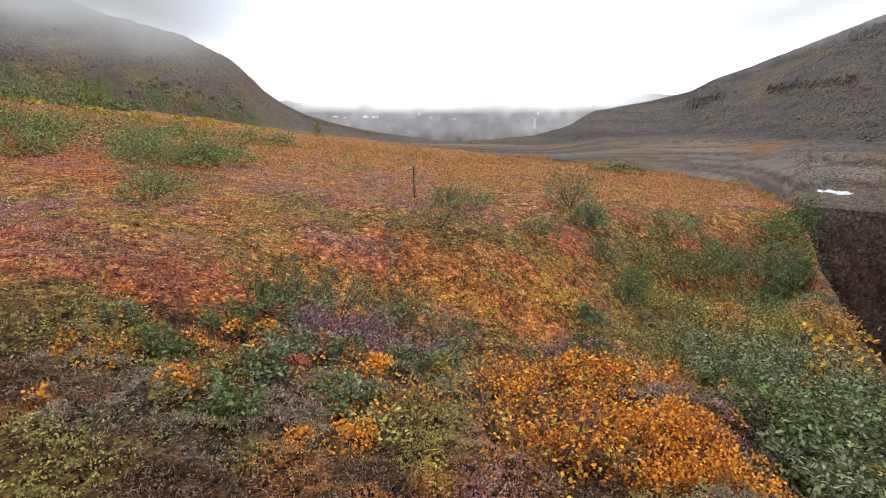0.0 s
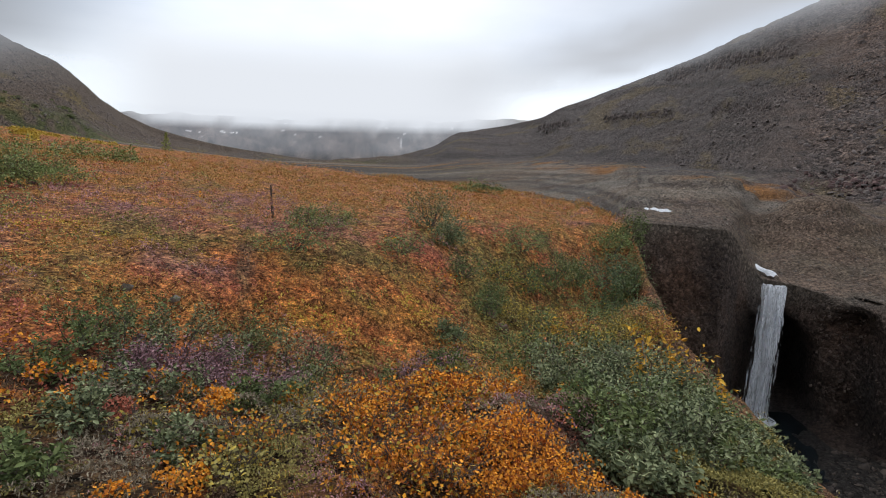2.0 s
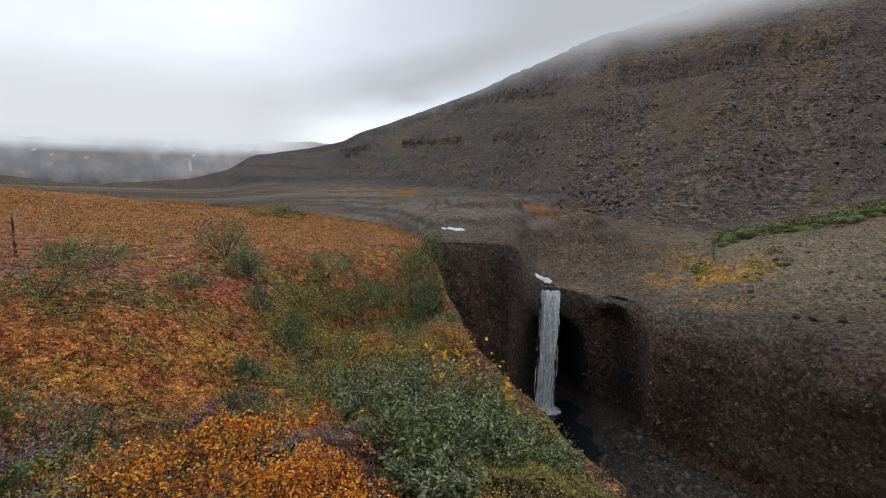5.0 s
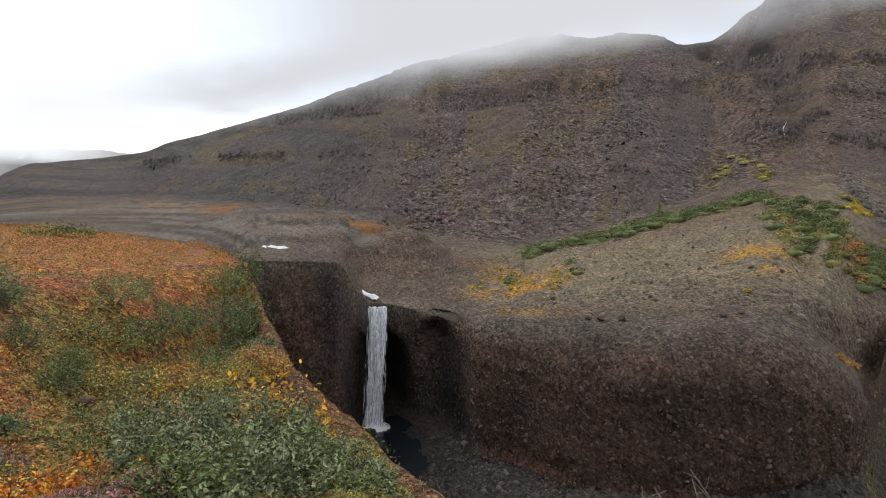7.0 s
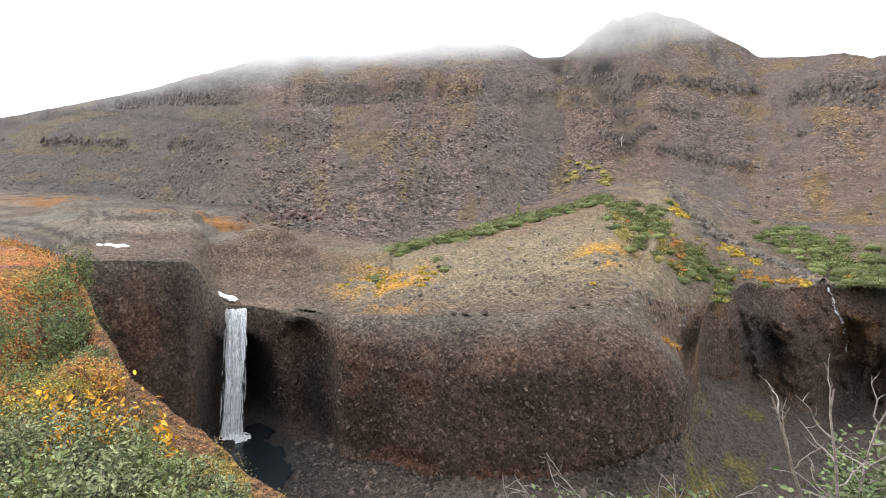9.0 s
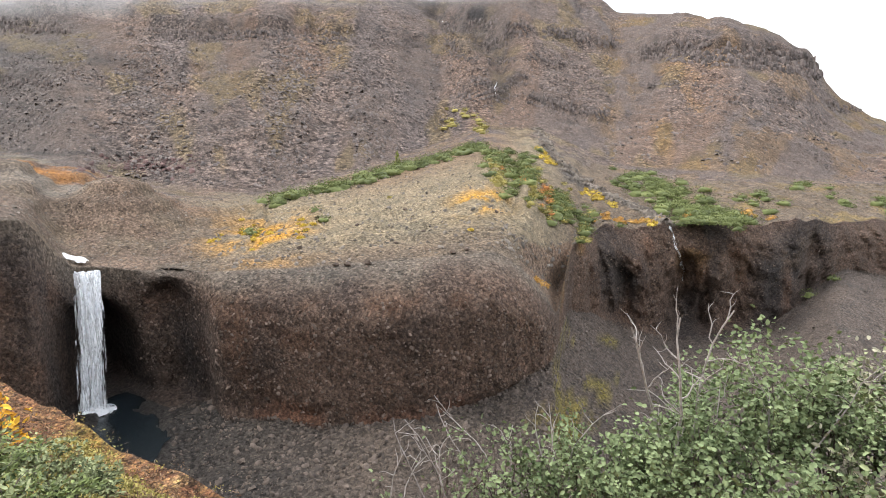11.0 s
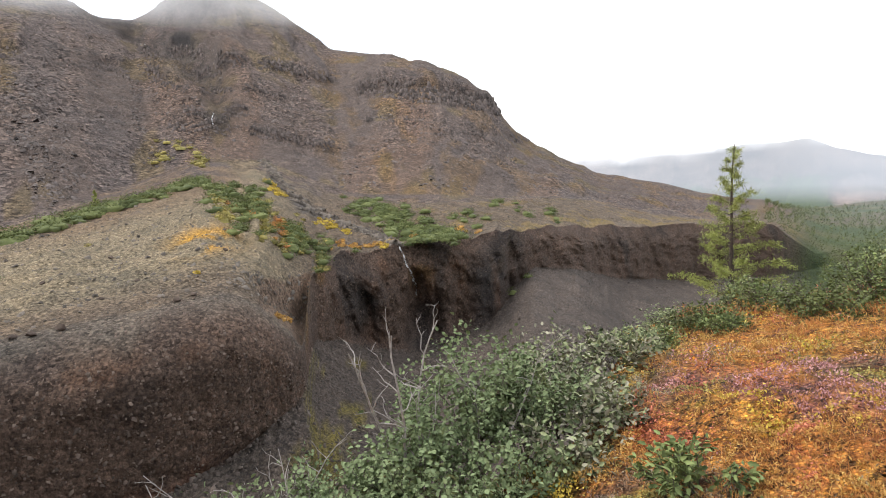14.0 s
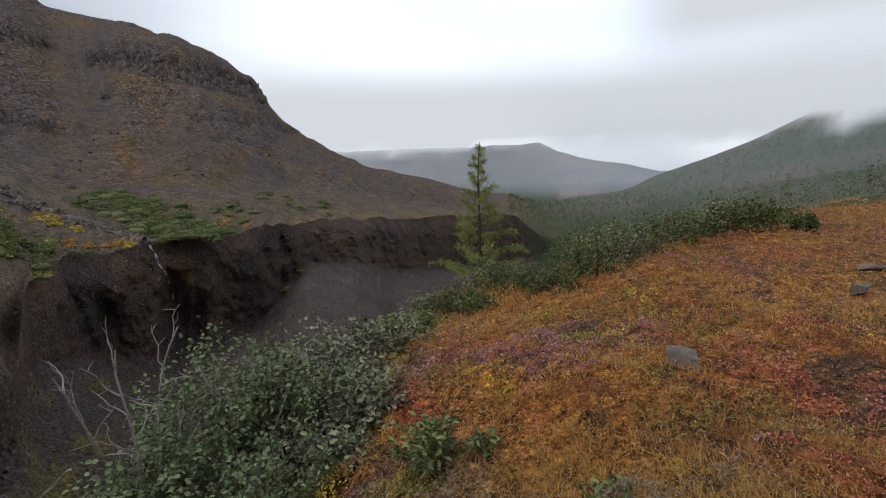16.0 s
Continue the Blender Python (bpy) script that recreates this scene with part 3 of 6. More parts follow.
def cover_colour(x, y, z, az, el, kind, u, cliff):
    """Base colours of soil, moss, scree and rock, by where they lie."""
    n1, n2 = fbm(x * 0.12, y * 0.12, z * 0.12, 4, 21), fbm(x * 0.5, y * 0.5, z * 0.5, 4, 31)

    def c(*v):
        return np.array(v)

    def lay(col, new_col, w):
        return col + (new_col - col) * np.clip(w, 0, 1)[..., None]

    col = np.zeros(x.shape + (3,)) + c(0.10, 0.058, 0.026)
    near = kind == 0
    # tundra: the soil and litter take the colour of the plants above
    near_rows = int(near[:, 0].sum())
    xs, ys, azs = x[:near_rows], y[:near_rows], az[:near_rows]
    rs = np.hypot(xs - CX, ys - CY)
    w = mosaic(xs, ys, azs, rs, bare_ledge(azs, rs), cushions(xs, ys, rs))
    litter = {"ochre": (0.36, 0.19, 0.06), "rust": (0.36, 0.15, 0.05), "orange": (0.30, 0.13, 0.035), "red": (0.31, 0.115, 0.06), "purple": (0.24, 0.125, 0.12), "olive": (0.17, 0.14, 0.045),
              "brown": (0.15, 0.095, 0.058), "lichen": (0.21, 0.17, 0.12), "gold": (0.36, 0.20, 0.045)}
    # litter darkens close by: shade between near leaves put into its colour
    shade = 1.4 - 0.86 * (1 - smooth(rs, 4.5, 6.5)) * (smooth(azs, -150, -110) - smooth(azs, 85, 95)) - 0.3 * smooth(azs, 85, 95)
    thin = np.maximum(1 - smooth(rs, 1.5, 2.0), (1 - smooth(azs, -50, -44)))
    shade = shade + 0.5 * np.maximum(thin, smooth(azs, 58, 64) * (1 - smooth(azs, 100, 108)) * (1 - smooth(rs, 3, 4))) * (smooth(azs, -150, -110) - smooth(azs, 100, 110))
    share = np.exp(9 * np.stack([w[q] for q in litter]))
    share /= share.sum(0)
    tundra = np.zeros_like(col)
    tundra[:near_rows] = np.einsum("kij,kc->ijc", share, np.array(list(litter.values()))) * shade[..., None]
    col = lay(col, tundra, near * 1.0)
    # far edge of the plateau and the valley floor behind it
    left = (1 - smooth(az, 14, 27)) * ((kind >= 1) & (kind <= 4))
    col = lay(col, c(0.105, 0.088, 0.068), left * 1.0)
    col = lay(col, c(0.16, 0.11, 0.035), left * smooth(n1, 0.1, 0.5) * 0.7)
    drift = fbm(x * 0.006, y * 0.03, 0, 4, 72)
    col = lay(col, c(0.19, 0.17, 0.145), left * smooth(drift, 0.05, 0.4) * 0.8)
    col = lay(col, c(0.055, 0.047, 0.042), left * smooth(-drift, 0.15, 0.45) * 0.8)
    col = lay(col, c(0.22, 0.11, 0.03), left * smooth(fbm(x * 0.008, y * 0.04, 4, 3, 73), 0.2, 0.45) * 0.8)
    # gorge walls
    wall = ((kind == 3) | (kind == 1)) & (az > 31) & (az < 147)
    rock = np.zeros_like(col) + c(0.155, 0.108, 0.084)
    rock = lay(rock, c(0.165, 0.102, 0.072), smooth(n2, 0.0, 0.6))
    rock = lay(rock, c(0.062, 0.053, 0.05), smooth(fbm(x * 0.25, y * 0.25, z * 0.06, 3, 61), 0.15, 0.5) * (0.7 - 0.4 * smooth(az, 56, 62) + 0.4 * smooth(az, 94, 97)))
    # pale shoulder: grey gravel, and sky light on the rounding put into colour
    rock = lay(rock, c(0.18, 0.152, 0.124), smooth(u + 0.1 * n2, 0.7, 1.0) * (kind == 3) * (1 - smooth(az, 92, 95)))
    rock = lay(rock, c(0.17, 0.075, 0.045), ((kind == 3) & (az > 60) & (az < 92)) * (1 - smooth(u, 0.04, 0.16)) * smooth(n2, -0.3, 0.2) * 0.4)
    rock = lay(rock, c(0.22, 0.135, 0.05), smooth(az, 90, 94) * (1 - smooth(az, 113, 117)) * smooth(n1 + n2 * 0.6, 0.1, 0.6) * smooth(u, 0.3, 0.8) * 0.7)
    rock = lay(rock, c(0.15, 0.108, 0.088), smooth(az, 114, 117) * smooth(n2, -0.4, 0.3) * 0.7)
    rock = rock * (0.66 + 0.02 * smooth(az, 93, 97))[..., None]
    # recesses and hollows darkened: their shade in the colour, with wet black rock
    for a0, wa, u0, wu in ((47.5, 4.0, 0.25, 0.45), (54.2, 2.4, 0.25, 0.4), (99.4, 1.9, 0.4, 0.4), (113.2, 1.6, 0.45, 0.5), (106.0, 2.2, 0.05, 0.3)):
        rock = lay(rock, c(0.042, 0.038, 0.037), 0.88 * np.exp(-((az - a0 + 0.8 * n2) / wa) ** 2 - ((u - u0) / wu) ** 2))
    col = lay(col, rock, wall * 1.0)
    col = lay(col, c(0.13, 0.085, 0.03), ((kind == 1) & (az > 31) & (az < 62)) * (1 - smooth(u, 0.0, 0.5)) * smooth(n2, -0.4, 0.3))
    # gorge floor: wet stones, then grey scree
    col = lay(col, c(0.042, 0.038, 0.035), ((kind == 2) & (az > 31)) * 1.0)
    col = lay(col, c(0.088, 0.073, 0.062), (kind == 2) * smooth(az, 56, 74))
    col = lay(col, c(0.085, 0.07, 0.061), ((kind == 2) & (az > 90)) * smooth(u, 0.1, 0.4))
    col = lay(col, c(0.13, 0.11, 0.035), ((kind == 2) & (az > 90) & (az < 100)) * smooth(n2, 0.1, 0.6))
    # benches
    bench = (kind == 4) * smooth(az, 14, 27)
    b = np.zeros_like(col) + c(0.125, 0.098, 0.072)
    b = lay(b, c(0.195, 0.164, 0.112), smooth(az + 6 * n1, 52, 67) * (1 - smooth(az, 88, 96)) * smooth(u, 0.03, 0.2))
    b = lay(b, c(0.15, 0.095, 0.06), smooth(az, 64, 76) * (1 - smooth(az, 86, 90)) * smooth(u, 0.45, 0.75) * 0.7)
    b = lay(b, c(0.15, 0.135, 0.115), (1 - smooth(az, 50, 58)) * smooth(n1, -0.1, 0.3))
    b = lay(b, c(0.22, 0.10, 0.025), (1 - smooth(az, 44, 50)) * smooth(u, 0.55, 0.7) * smooth(fbm(x * 0.03, y * 0.08, 0, 3, 71), -0.05, 0.25))
    b = lay(b, c(0.17, 0.085, 0.05), np.exp(-((az - 51.5) / 4.0) ** 2) * smooth(u, 0.35, 0.6) * smooth(n2, -0.4, 0.3) * 0.7)
    b = lay(b, c(0.42, 0.22, 0.03), np.exp(-((az - 61.5) / 4.2) ** 2 - ((u - 0.28) / 0.2) ** 2) * smooth(n2, -0.4, 0.2) * 1.2)
    b = lay(b, c(0.42, 0.23, 0.03), np.exp(-((az - 84.5) / 2.7) ** 2 - ((u - 0.27) / 0.07) ** 2) * smooth(n2, -0.3, 0.2) * 1.3)
    b = lay(b, c(0.17, 0.125, 0.05), smooth(az, 100, 112) * smooth(n1 + 0.5 * n2, -0.1, 0.4) * 0.8)
    dist_c = np.hypot(x - CX, y - CY)
    b = lay(b, c(0.16, 0.115, 0.085), smooth(az, 88.2, 89.4) * (1 - smooth(az, 94.2, 95.2)) * (1 - smooth(dist_c - second_wall(az), 0.0, 0.6)))
    b = lay(b, c(0.085, 0.08, 0.08), np.exp(-((az - np.interp(el, BECK[0], BECK[1]) - 0.3 * n2) / 0.5) ** 2))
    b = lay(b, c(0.135, 0.098, 0.075), (1 - smooth(az, 52, 57)) * smooth(az, 34, 38) * (1 - smooth(dist_c, 40, 46)) * smooth(n2, -0.5, 0.2) * 0.8)
    b = lay(b, c(0.165, 0.145, 0.125), (1 - smooth(az, 52, 57)) * smooth(dist_c, 43, 46) * (1 - smooth(dist_c, 52, 60)) * smooth(n1 + n2, -0.4, 0.4) * 0.8)
    lines = vnoise(z * 3.0 + 0.6 * fbm(x * 0.05, y * 0.05, 0, 3, 143), az * 0.08, 0, 144)
    b = lay(b, c(0.06, 0.05, 0.044), (1 - smooth(az, 38, 46)) * smooth(lines, 0.1, 0.5) * 0.7)
    b = lay(b, c(0.19, 0.165, 0.135), (1 - smooth(az, 38, 46)) * smooth(-lines, 0.2, 0.6) * 0.6)
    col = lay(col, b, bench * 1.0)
    # hillsides: scree, grass tongues, dark bands
    slope = np.where(kind >= 5, 1.0, (kind == 4) * smooth(u + 0.22 * n2 + 0.1 * n1, 0.72, 1.0)) * smooth(az, -2, 14)
    s = np.zeros_like(col) + c(0.12, 0.096, 0.085)
    s = lay(s, c(0.142, 0.103, 0.082), smooth(fbm(az * 0.16, u * 2.5, 0, 4, 81), 0.0, 0.5))
    s = lay(s, c(0.112, 0.095, 0.09), smooth(fbm(az * 0.22 + 5, u * 2.6, 0, 4, 91), 0.0, 0.6) * 0.8)
    s = lay(s, c(0.088, 0.08, 0.077), (1 - smooth(az, 40, 56)) * 0.8)
    bed = vnoise(el * 3.4 + 0.5 * fbm(az * 0.25, 0, 0, 3, 141), az * 0.12, 0, 142)
    s = lay(s, c(0.062, 0.055, 0.052), smooth(bed, 0.25, 0.6) * (1 - smooth(az, 44, 62)) * 0.75)
    s = lay(s, c(0.15, 0.115, 0.05), smooth(fbm(az * 0.3 + 9, u * 9, 0, 4, 101), 0.3, 0.7) * 0.5)
    s = lay(s, c(0.062, 0.053, 0.05), 0.8 * cliff * smooth(vnoise(az * 2.2, el * 3.0, 0, 131) + 0.5 * vnoise(az * 6, el * 5, 0, 132), -0.6, 0.3))
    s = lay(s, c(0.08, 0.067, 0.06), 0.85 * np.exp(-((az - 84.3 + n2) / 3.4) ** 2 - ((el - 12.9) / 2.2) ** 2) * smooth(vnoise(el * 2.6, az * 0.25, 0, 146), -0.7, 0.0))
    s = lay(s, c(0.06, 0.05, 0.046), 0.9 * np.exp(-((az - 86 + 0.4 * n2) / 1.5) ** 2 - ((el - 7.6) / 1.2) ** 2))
    # the cave's dark inside is painted near black, its shade as colour
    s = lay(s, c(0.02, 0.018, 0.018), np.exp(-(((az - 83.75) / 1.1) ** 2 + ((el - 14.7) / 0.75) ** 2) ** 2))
    s = lay(s, c(0.20, 0.12, 0.035), smooth(az, 92, 98) * smooth(fbm(az * 0.4, u * 9, 3, 4, 111), 0.15, 0.6) * 0.28)
    s = s * (0.82 + 0.06 * smooth(az, 92, 100))[..., None]
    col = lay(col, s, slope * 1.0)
    lefthill = (kind >= 5) * (1 - smooth(az, -2, 14))
    col = lay(col, c(0.092, 0.072, 0.056), lefthill * 1.0)
    col = lay(col, c(0.13, 0.10, 0.04), lefthill * smooth(fbm(az * 0.35, u * 7, 2, 4, 112), 0.0, 0.5) * (1 - smooth(u, 0.5, 0.9)) * 0.8)
    col = lay(col, c(0.07, 0.08, 0.03), lefthill * (1 - smooth(u, 0.05, 0.3)) * smooth(n1, -0.2, 0.3))
    # wooded valley
    wood = (kind >= 1) & (az > 141)
    w = np.zeros_like(col) + c(0.045, 0.068, 0.024)
    w = lay(w, c(0.075, 0.08, 0.035), smooth(fbm(x * 0.02, y * 0.02, 0, 5, 121), 0.0, 0.5))
    w = lay(w, c(0.10, 0.075, 0.05), smooth(fbm(x * 0.008, y * 0.008, 3, 4, 122), 0.2, 0.5) * 0.6)
    w = lay(w, c(0.10, 0.085, 0.065), smooth(u + 0.25 * n1, 0.75, 1.0) * (kind == 5) * (az > 156))
    col = lay(col, w, wood * smooth(az, 141, 144))
    return np.clip(col, 0.01, 1)


def build_ground():
    R, Z, K, U = profile()
    az = np.broadcast_to(AZ, R.shape)
    s, c = np.sin(np.radians(az)), np.cos(np.radians(az))
    x, y, z = CX + R * s, CY + R * c, Z.copy()
    # chunky gorge walls: buttresses, columns, knobs
    wall = (K == 3) & (az > 30) & (az < 146)
    fade = smooth(U, 0.0, 0.06) * (1 - smooth(U, 0.55, 0.9) * 0.7) * smooth(az, 32, 36) * (1 - smooth(az, 142, 146))
    arc = np.radians(az) * R
    push = 0.55 * fbm(arc * 0.13, z * 0.06, 0.0, 2, 5) + 0.26 * fbm(arc * 0.5, z * 0.2, 1.0, 3, 6) + 0.13 * fbm(arc * 1.5, z * 1.1, R * 0.5, 3, 7) + 0.06 * fbm(arc * 4.5, z * 3.5, R, 2, 4)
    east = smooth(az, 93, 97)
    push = push + smooth(az, 95, 98) * (0.4 * fbm(arc * 0.3, z * 0.8, 4.0, 4, 50) + 0.2 * fbm(arc * 1.1, z * 1.6, 2.0, 3, 51))
    # ribs that lean over at the block's corner and along the eastern wall
    lean_arc = arc + 0.35 * z
    ribs = 0.5 - np.abs(vnoise(lean_arc * 0.42, z * 0.05, 0, 36)) + 0.4 * (0.4 - np.abs(vnoise(lean_arc * 1.2, z * 0.12, 3, 38)))
    corner = np.exp(-((az - 90) / 3.0) ** 2)
    d = np.where(wall, (push + 0.42 * ribs * (east * (1 - 0.85 * smooth(az, 116, 120)) + 0.5 * corner)) * fade * mix(0.8, 1.1, east), 0)
    # recesses behind the fall and beside it, and hollows at the eastern wall's foot
    for a0, wd, dep, top in ((46.9, 2.3, 4.0, 0.82), (52.8, 2.1, 2.0, 1.12), (105.4, 1.6, 3.0, 0.7), (99.4, 1.3, 1.2, 0.7), (110.2, 1.2, 1.5, 0.7), (115.6, 0.6, 1.6, 0.85), (107.6, 0.7, 1.6, 0.5)):
        d = d + np.where(wall, dep * (1 + 0.2 * fbm(arc * 0.7, z * 0.4, 0, 3, 39)) * np.exp(-((az - a0) / wd) ** 2) * smooth(U, 0.0, 0.06) * (1 - smooth(U + 0.1 * ((az - a0) / wd) ** 2 + 0.08 * fbm(arc * 0.5, 0, 0, 3, 44) + 0.15 * fbm(arc * 0.9, z * 0.3, 0, 3, 52) * (az < 60), top - 0.32, top)), 0)
    # the wall behind the block's corner
    behind = (K == 4) & (az > 88) & (az < 98)
    d = d + np.where(behind, (0.45 * ribs + 0.5 * push) * np.exp(-((R - second_wall(az)) / 1.6) ** 2) * smooth(az, 88.2, 89.4) * (1 - smooth(az, 94.2, 95.2)), 0)
    x, y = x + d * s, y + d * c
    # stones and waves on floor, benches and slopes
    rough = np.where(K == 2, 0.22, 0) * smooth(az, 31, 34) + np.where(K == 4, 0.12 + 0.1 * smooth(az, 54, 62), 0) * smooth(az, 20, 34)
    z = z + rough * fbm(x * 0.8, y * 0.8, 0, 4, 8) * np.where(K == 4, np.clip(np.sin(np.pi * np.clip(U, 0, 1)) + 0.3, 0, 1), 1)
    mound = (K == 4) & (az > 34) & (az < 62)
    z = z + np.where(mound, 0.8 * fbm(x * 0.07, y * 0.07, 2, 2, 14) * np.sin(np.pi * U), 0)
    # rounded rock domes beside the river
    for a0, r0, wa, wr, hgt in ((49.5, 43.5, 4.2, 4.5, 3.2), (41.0, 50, 5.0, 6.0, 1.9), (35, 46, 3.0, 5.0, 0.8), (44.5, 62, 4.0, 8.0, 1.0), (45.0, 39.5, 2.2, 2.5, -0.7)):
        z = z + np.where(K == 4, hgt * np.exp(-((az - a0) / wa) ** 2 - ((R - r0) / wr) ** 2), 0)
    slope = K == 5
    size = R / 240.0
    up = fbm(arc * 0.02 / size, R * 0.02 / size, 0, 4, 15) * 5.0 * size * (1 - 0.88 * smooth(az, 138, 143)) + fbm(x * 0.25, y * 0.25, z * 0.25, 3, 16) * 0.8
    # bands of dark cliffs, broken along the hill
    cliff = 0
    for band, (azs, els, tall, hgt, seed) in enumerate(BANDS):
        line = np.interp(az, azs, els) + 0.15 * fbm(az * 0.8, 0, 0, 2, seed + 40)
        el = np.degrees(np.arctan2(z - EYE_Z, R))
        broken = smooth(fbm(az * 0.5, band, 0, 3, seed), -0.75, -0.35) * smooth(az, azs[0] - 2, azs[0]) * (1 - smooth(az, azs[-1], azs[-1] + 1.5))
        step = smooth(el - line, -0.25, 0.0) - smooth(el - line, 0.1, 3.0)
        cliff = cliff + 0.75 * broken * smooth(el - line, -0.4, -0.2) * (1 - smooth(el - line, tall * 0.5, tall * 0.8)) * slope
        up = up + hgt * size * step * broken * (1 - smooth(U, 0.7, 0.9))
    # the gully with its beck
    g_az = np.interp(U, [0, 0.15, 0.3, 0.6, 1.0], [89.5, 86.8, 86.0, 83.0, 78.8])
    gully = np.exp(-((az - g_az) / (1.0 + 1.8 * U)) ** 2)
    up = up - np.where(slope, 8 * gully * smooth(U, 0.05, 0.4), 0) * (1 - 0.5 * smooth(U, 0.9, 1))
    cliff = cliff + np.where(slope, gully * smooth(U, 0.1, 0.35) * 0.9, 0)
    el = np.degrees(np.arctan2(z - EYE_Z, R))
    cave = np.exp(-(((az - 83.75) / 1.1) ** 2 + ((el - 14.7) / 0.75) ** 2) ** 2)
    up = up + np.where(slope, 2.2 * fbm(az * 0.9, U * 6, 0, 4, 37) * smooth(az, 76, 82) * (1 - smooth(az, 96, 99)) * smooth(U, 0.45, 0.75), 0)
    cliff, up = cliff + slope * cave * 1.5, up - slope * cave * 3.0
    z = z + np.where(slope, up * smooth(U, 0, 0.12) * (1 - smooth(U, 0.93, 1.0) * 0.8), 0)
    z = z + np.clip(cliff, 0, 1) * (1 - smooth(U, 0.7, 0.9)) * size * (0.6 * vnoise(arc * 0.55 / size, el * 1.5, 0, 23) + 0.5 * vnoise(arc * 1.3 / size, el * 3, 0, 24))
    # ledges of bedded rock beside the river
    ledges = (K == 4) * smooth(az, 8, 20) * (1 - smooth(az, 52, 60)) * np.sin(np.pi * np.clip(U, 0, 1))
    bed = z * 0.9 + 0.6 * vnoise(x * 0.05, y * 0.05, 0, 25)
    z = z + ledges * 0.5 * (smooth(bed % 1.0, 0.35, 0.65) - bed % 1.0)
    el = np.degrees(np.arctan2(z - EYE_Z, R))
    GRID["cliff"] = np.clip(cliff, 0, 1) * np.ones_like(R)
    colour = cover_colour(x, y, z, az, el, K, U, np.clip(cliff, 0, 1))
    GRID["r"], GRID["z"], GRID["k"] = np.hypot(x - CX, y - CY), z, K
    GRID["x"], GRID["y"], GRID["u"] = x, y, U
    rows, cols = R.shape
    verts = np.stack([x, y, z], -1).reshape(-1, 3)
    i, j = np.meshgrid(np.arange(rows - 1), np.arange(cols - 1), indexing="ij")
    a = i * cols + j
    faces = np.stack([a, a + 1, a + cols + 1, a + cols], -1).reshape(-1, 4)
    # how coarse the rubble lies: blocks on the hillsides, fine grains in the gorge
    zone = 0.3 + 0.7 * smooth(fbm(az * 0.22, U * 3.0, 0, 4, 33), -0.35, 0.25)
    coarse = np.where(K >= 5, zone, np.where((K == 4) & (az > 8), 0.2 + (zone - 0.2) * smooth(U + 0.22 * fbm(x * 0.5, y * 0.5, z * 0.5, 4, 31), 0.72, 1.0), np.where(K == 2, 0.1, 0.0)))
    return verts, faces, np.concatenate([colour.reshape(-1, 3), coarse.reshape(-1, 1)], 1)


def sheet(name, verts, faces, mat, colours=None, flat=False):
    me = bpy.data.meshes.new(name)
    nv, nf, k = len(verts), len(faces), faces.shape[1]
    me.vertices.add(nv)
    me.vertices.foreach_set("co", np.asarray(verts, np.float32).ravel())
    me.loops.add(nf * k)
    me.loops.foreach_set("vertex_index", np.asarray(faces, np.int32).ravel())
    me.polygons.add(nf)
    me.polygons.foreach_set("loop_start", np.arange(nf, dtype=np.int32) * k)
    me.polygons.foreach_set("loop_total", np.full(nf, k, np.int32))
    if not flat:
        me.polygons.foreach_set("use_smooth", np.ones(nf, bool))
    me.update(calc_edges=True)
    if colours is not None:
        at = me.color_attributes.new("cover", "FLOAT_COLOR", "POINT")
        at.data.foreach_set("color", (colours if colours.shape[1] == 4 else np.concatenate([colours, np.ones((nv, 1))], 1)).astype(np.float32).ravel())
    me.materials.append(mat)
    return me


G_VERTS, G_FACES, G_COL = build_ground()
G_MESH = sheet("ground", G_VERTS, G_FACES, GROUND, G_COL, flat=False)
G_MESH.materials.append(LITTER)
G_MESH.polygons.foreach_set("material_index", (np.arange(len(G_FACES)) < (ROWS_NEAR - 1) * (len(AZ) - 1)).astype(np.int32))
tagged(new("ground", G_MESH), "tundra plateau, dark rock gorge and scree hillsides", "ground", kind="structure")


def height_at(az, r, kinds=(2, 4, 5)):
    """Height of the far ground at a bearing and distance."""
    j = int(np.argmin(np.abs(AZ - az)))
    pick = np.isin(GRID["k"][:, j], kinds)
    return float(np.interp(r, GRID["r"][pick, j], GRID["z"][pick, j]))


def seen_at(az, el):
    """Bearing and distance of the bench or slope that rises to an elevation."""
    j = int(np.argmin(np.abs(AZ - az)))
    pick = np.isin(GRID["k"][:, j], (4, 5))
    r, z = GRID["r"][pick, j], GRID["z"][pick, j]
    over = np.degrees(np.arctan2(z - EYE_Z, r)) > el
    return az, float(r[int(np.argmax(over))])


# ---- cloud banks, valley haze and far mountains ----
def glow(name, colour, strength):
    """Sheet of cloud or haze that emits its own brightness, thinned by the sheet's own density."""
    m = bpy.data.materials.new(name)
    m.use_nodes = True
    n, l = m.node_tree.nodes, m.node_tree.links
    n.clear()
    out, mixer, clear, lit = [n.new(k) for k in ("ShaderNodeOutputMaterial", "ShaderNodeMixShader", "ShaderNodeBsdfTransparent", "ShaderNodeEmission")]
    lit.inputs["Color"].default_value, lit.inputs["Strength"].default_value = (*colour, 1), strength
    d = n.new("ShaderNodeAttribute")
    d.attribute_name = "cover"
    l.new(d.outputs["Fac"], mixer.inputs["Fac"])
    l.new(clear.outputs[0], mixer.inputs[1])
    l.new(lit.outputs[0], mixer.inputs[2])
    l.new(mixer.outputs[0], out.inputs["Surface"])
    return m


# cloud light and shade are set by emission: bright, grey and shaded copies
CLOUD = glow("cloud_vapour", (0.94, 0.96, 0.99), 1.3)
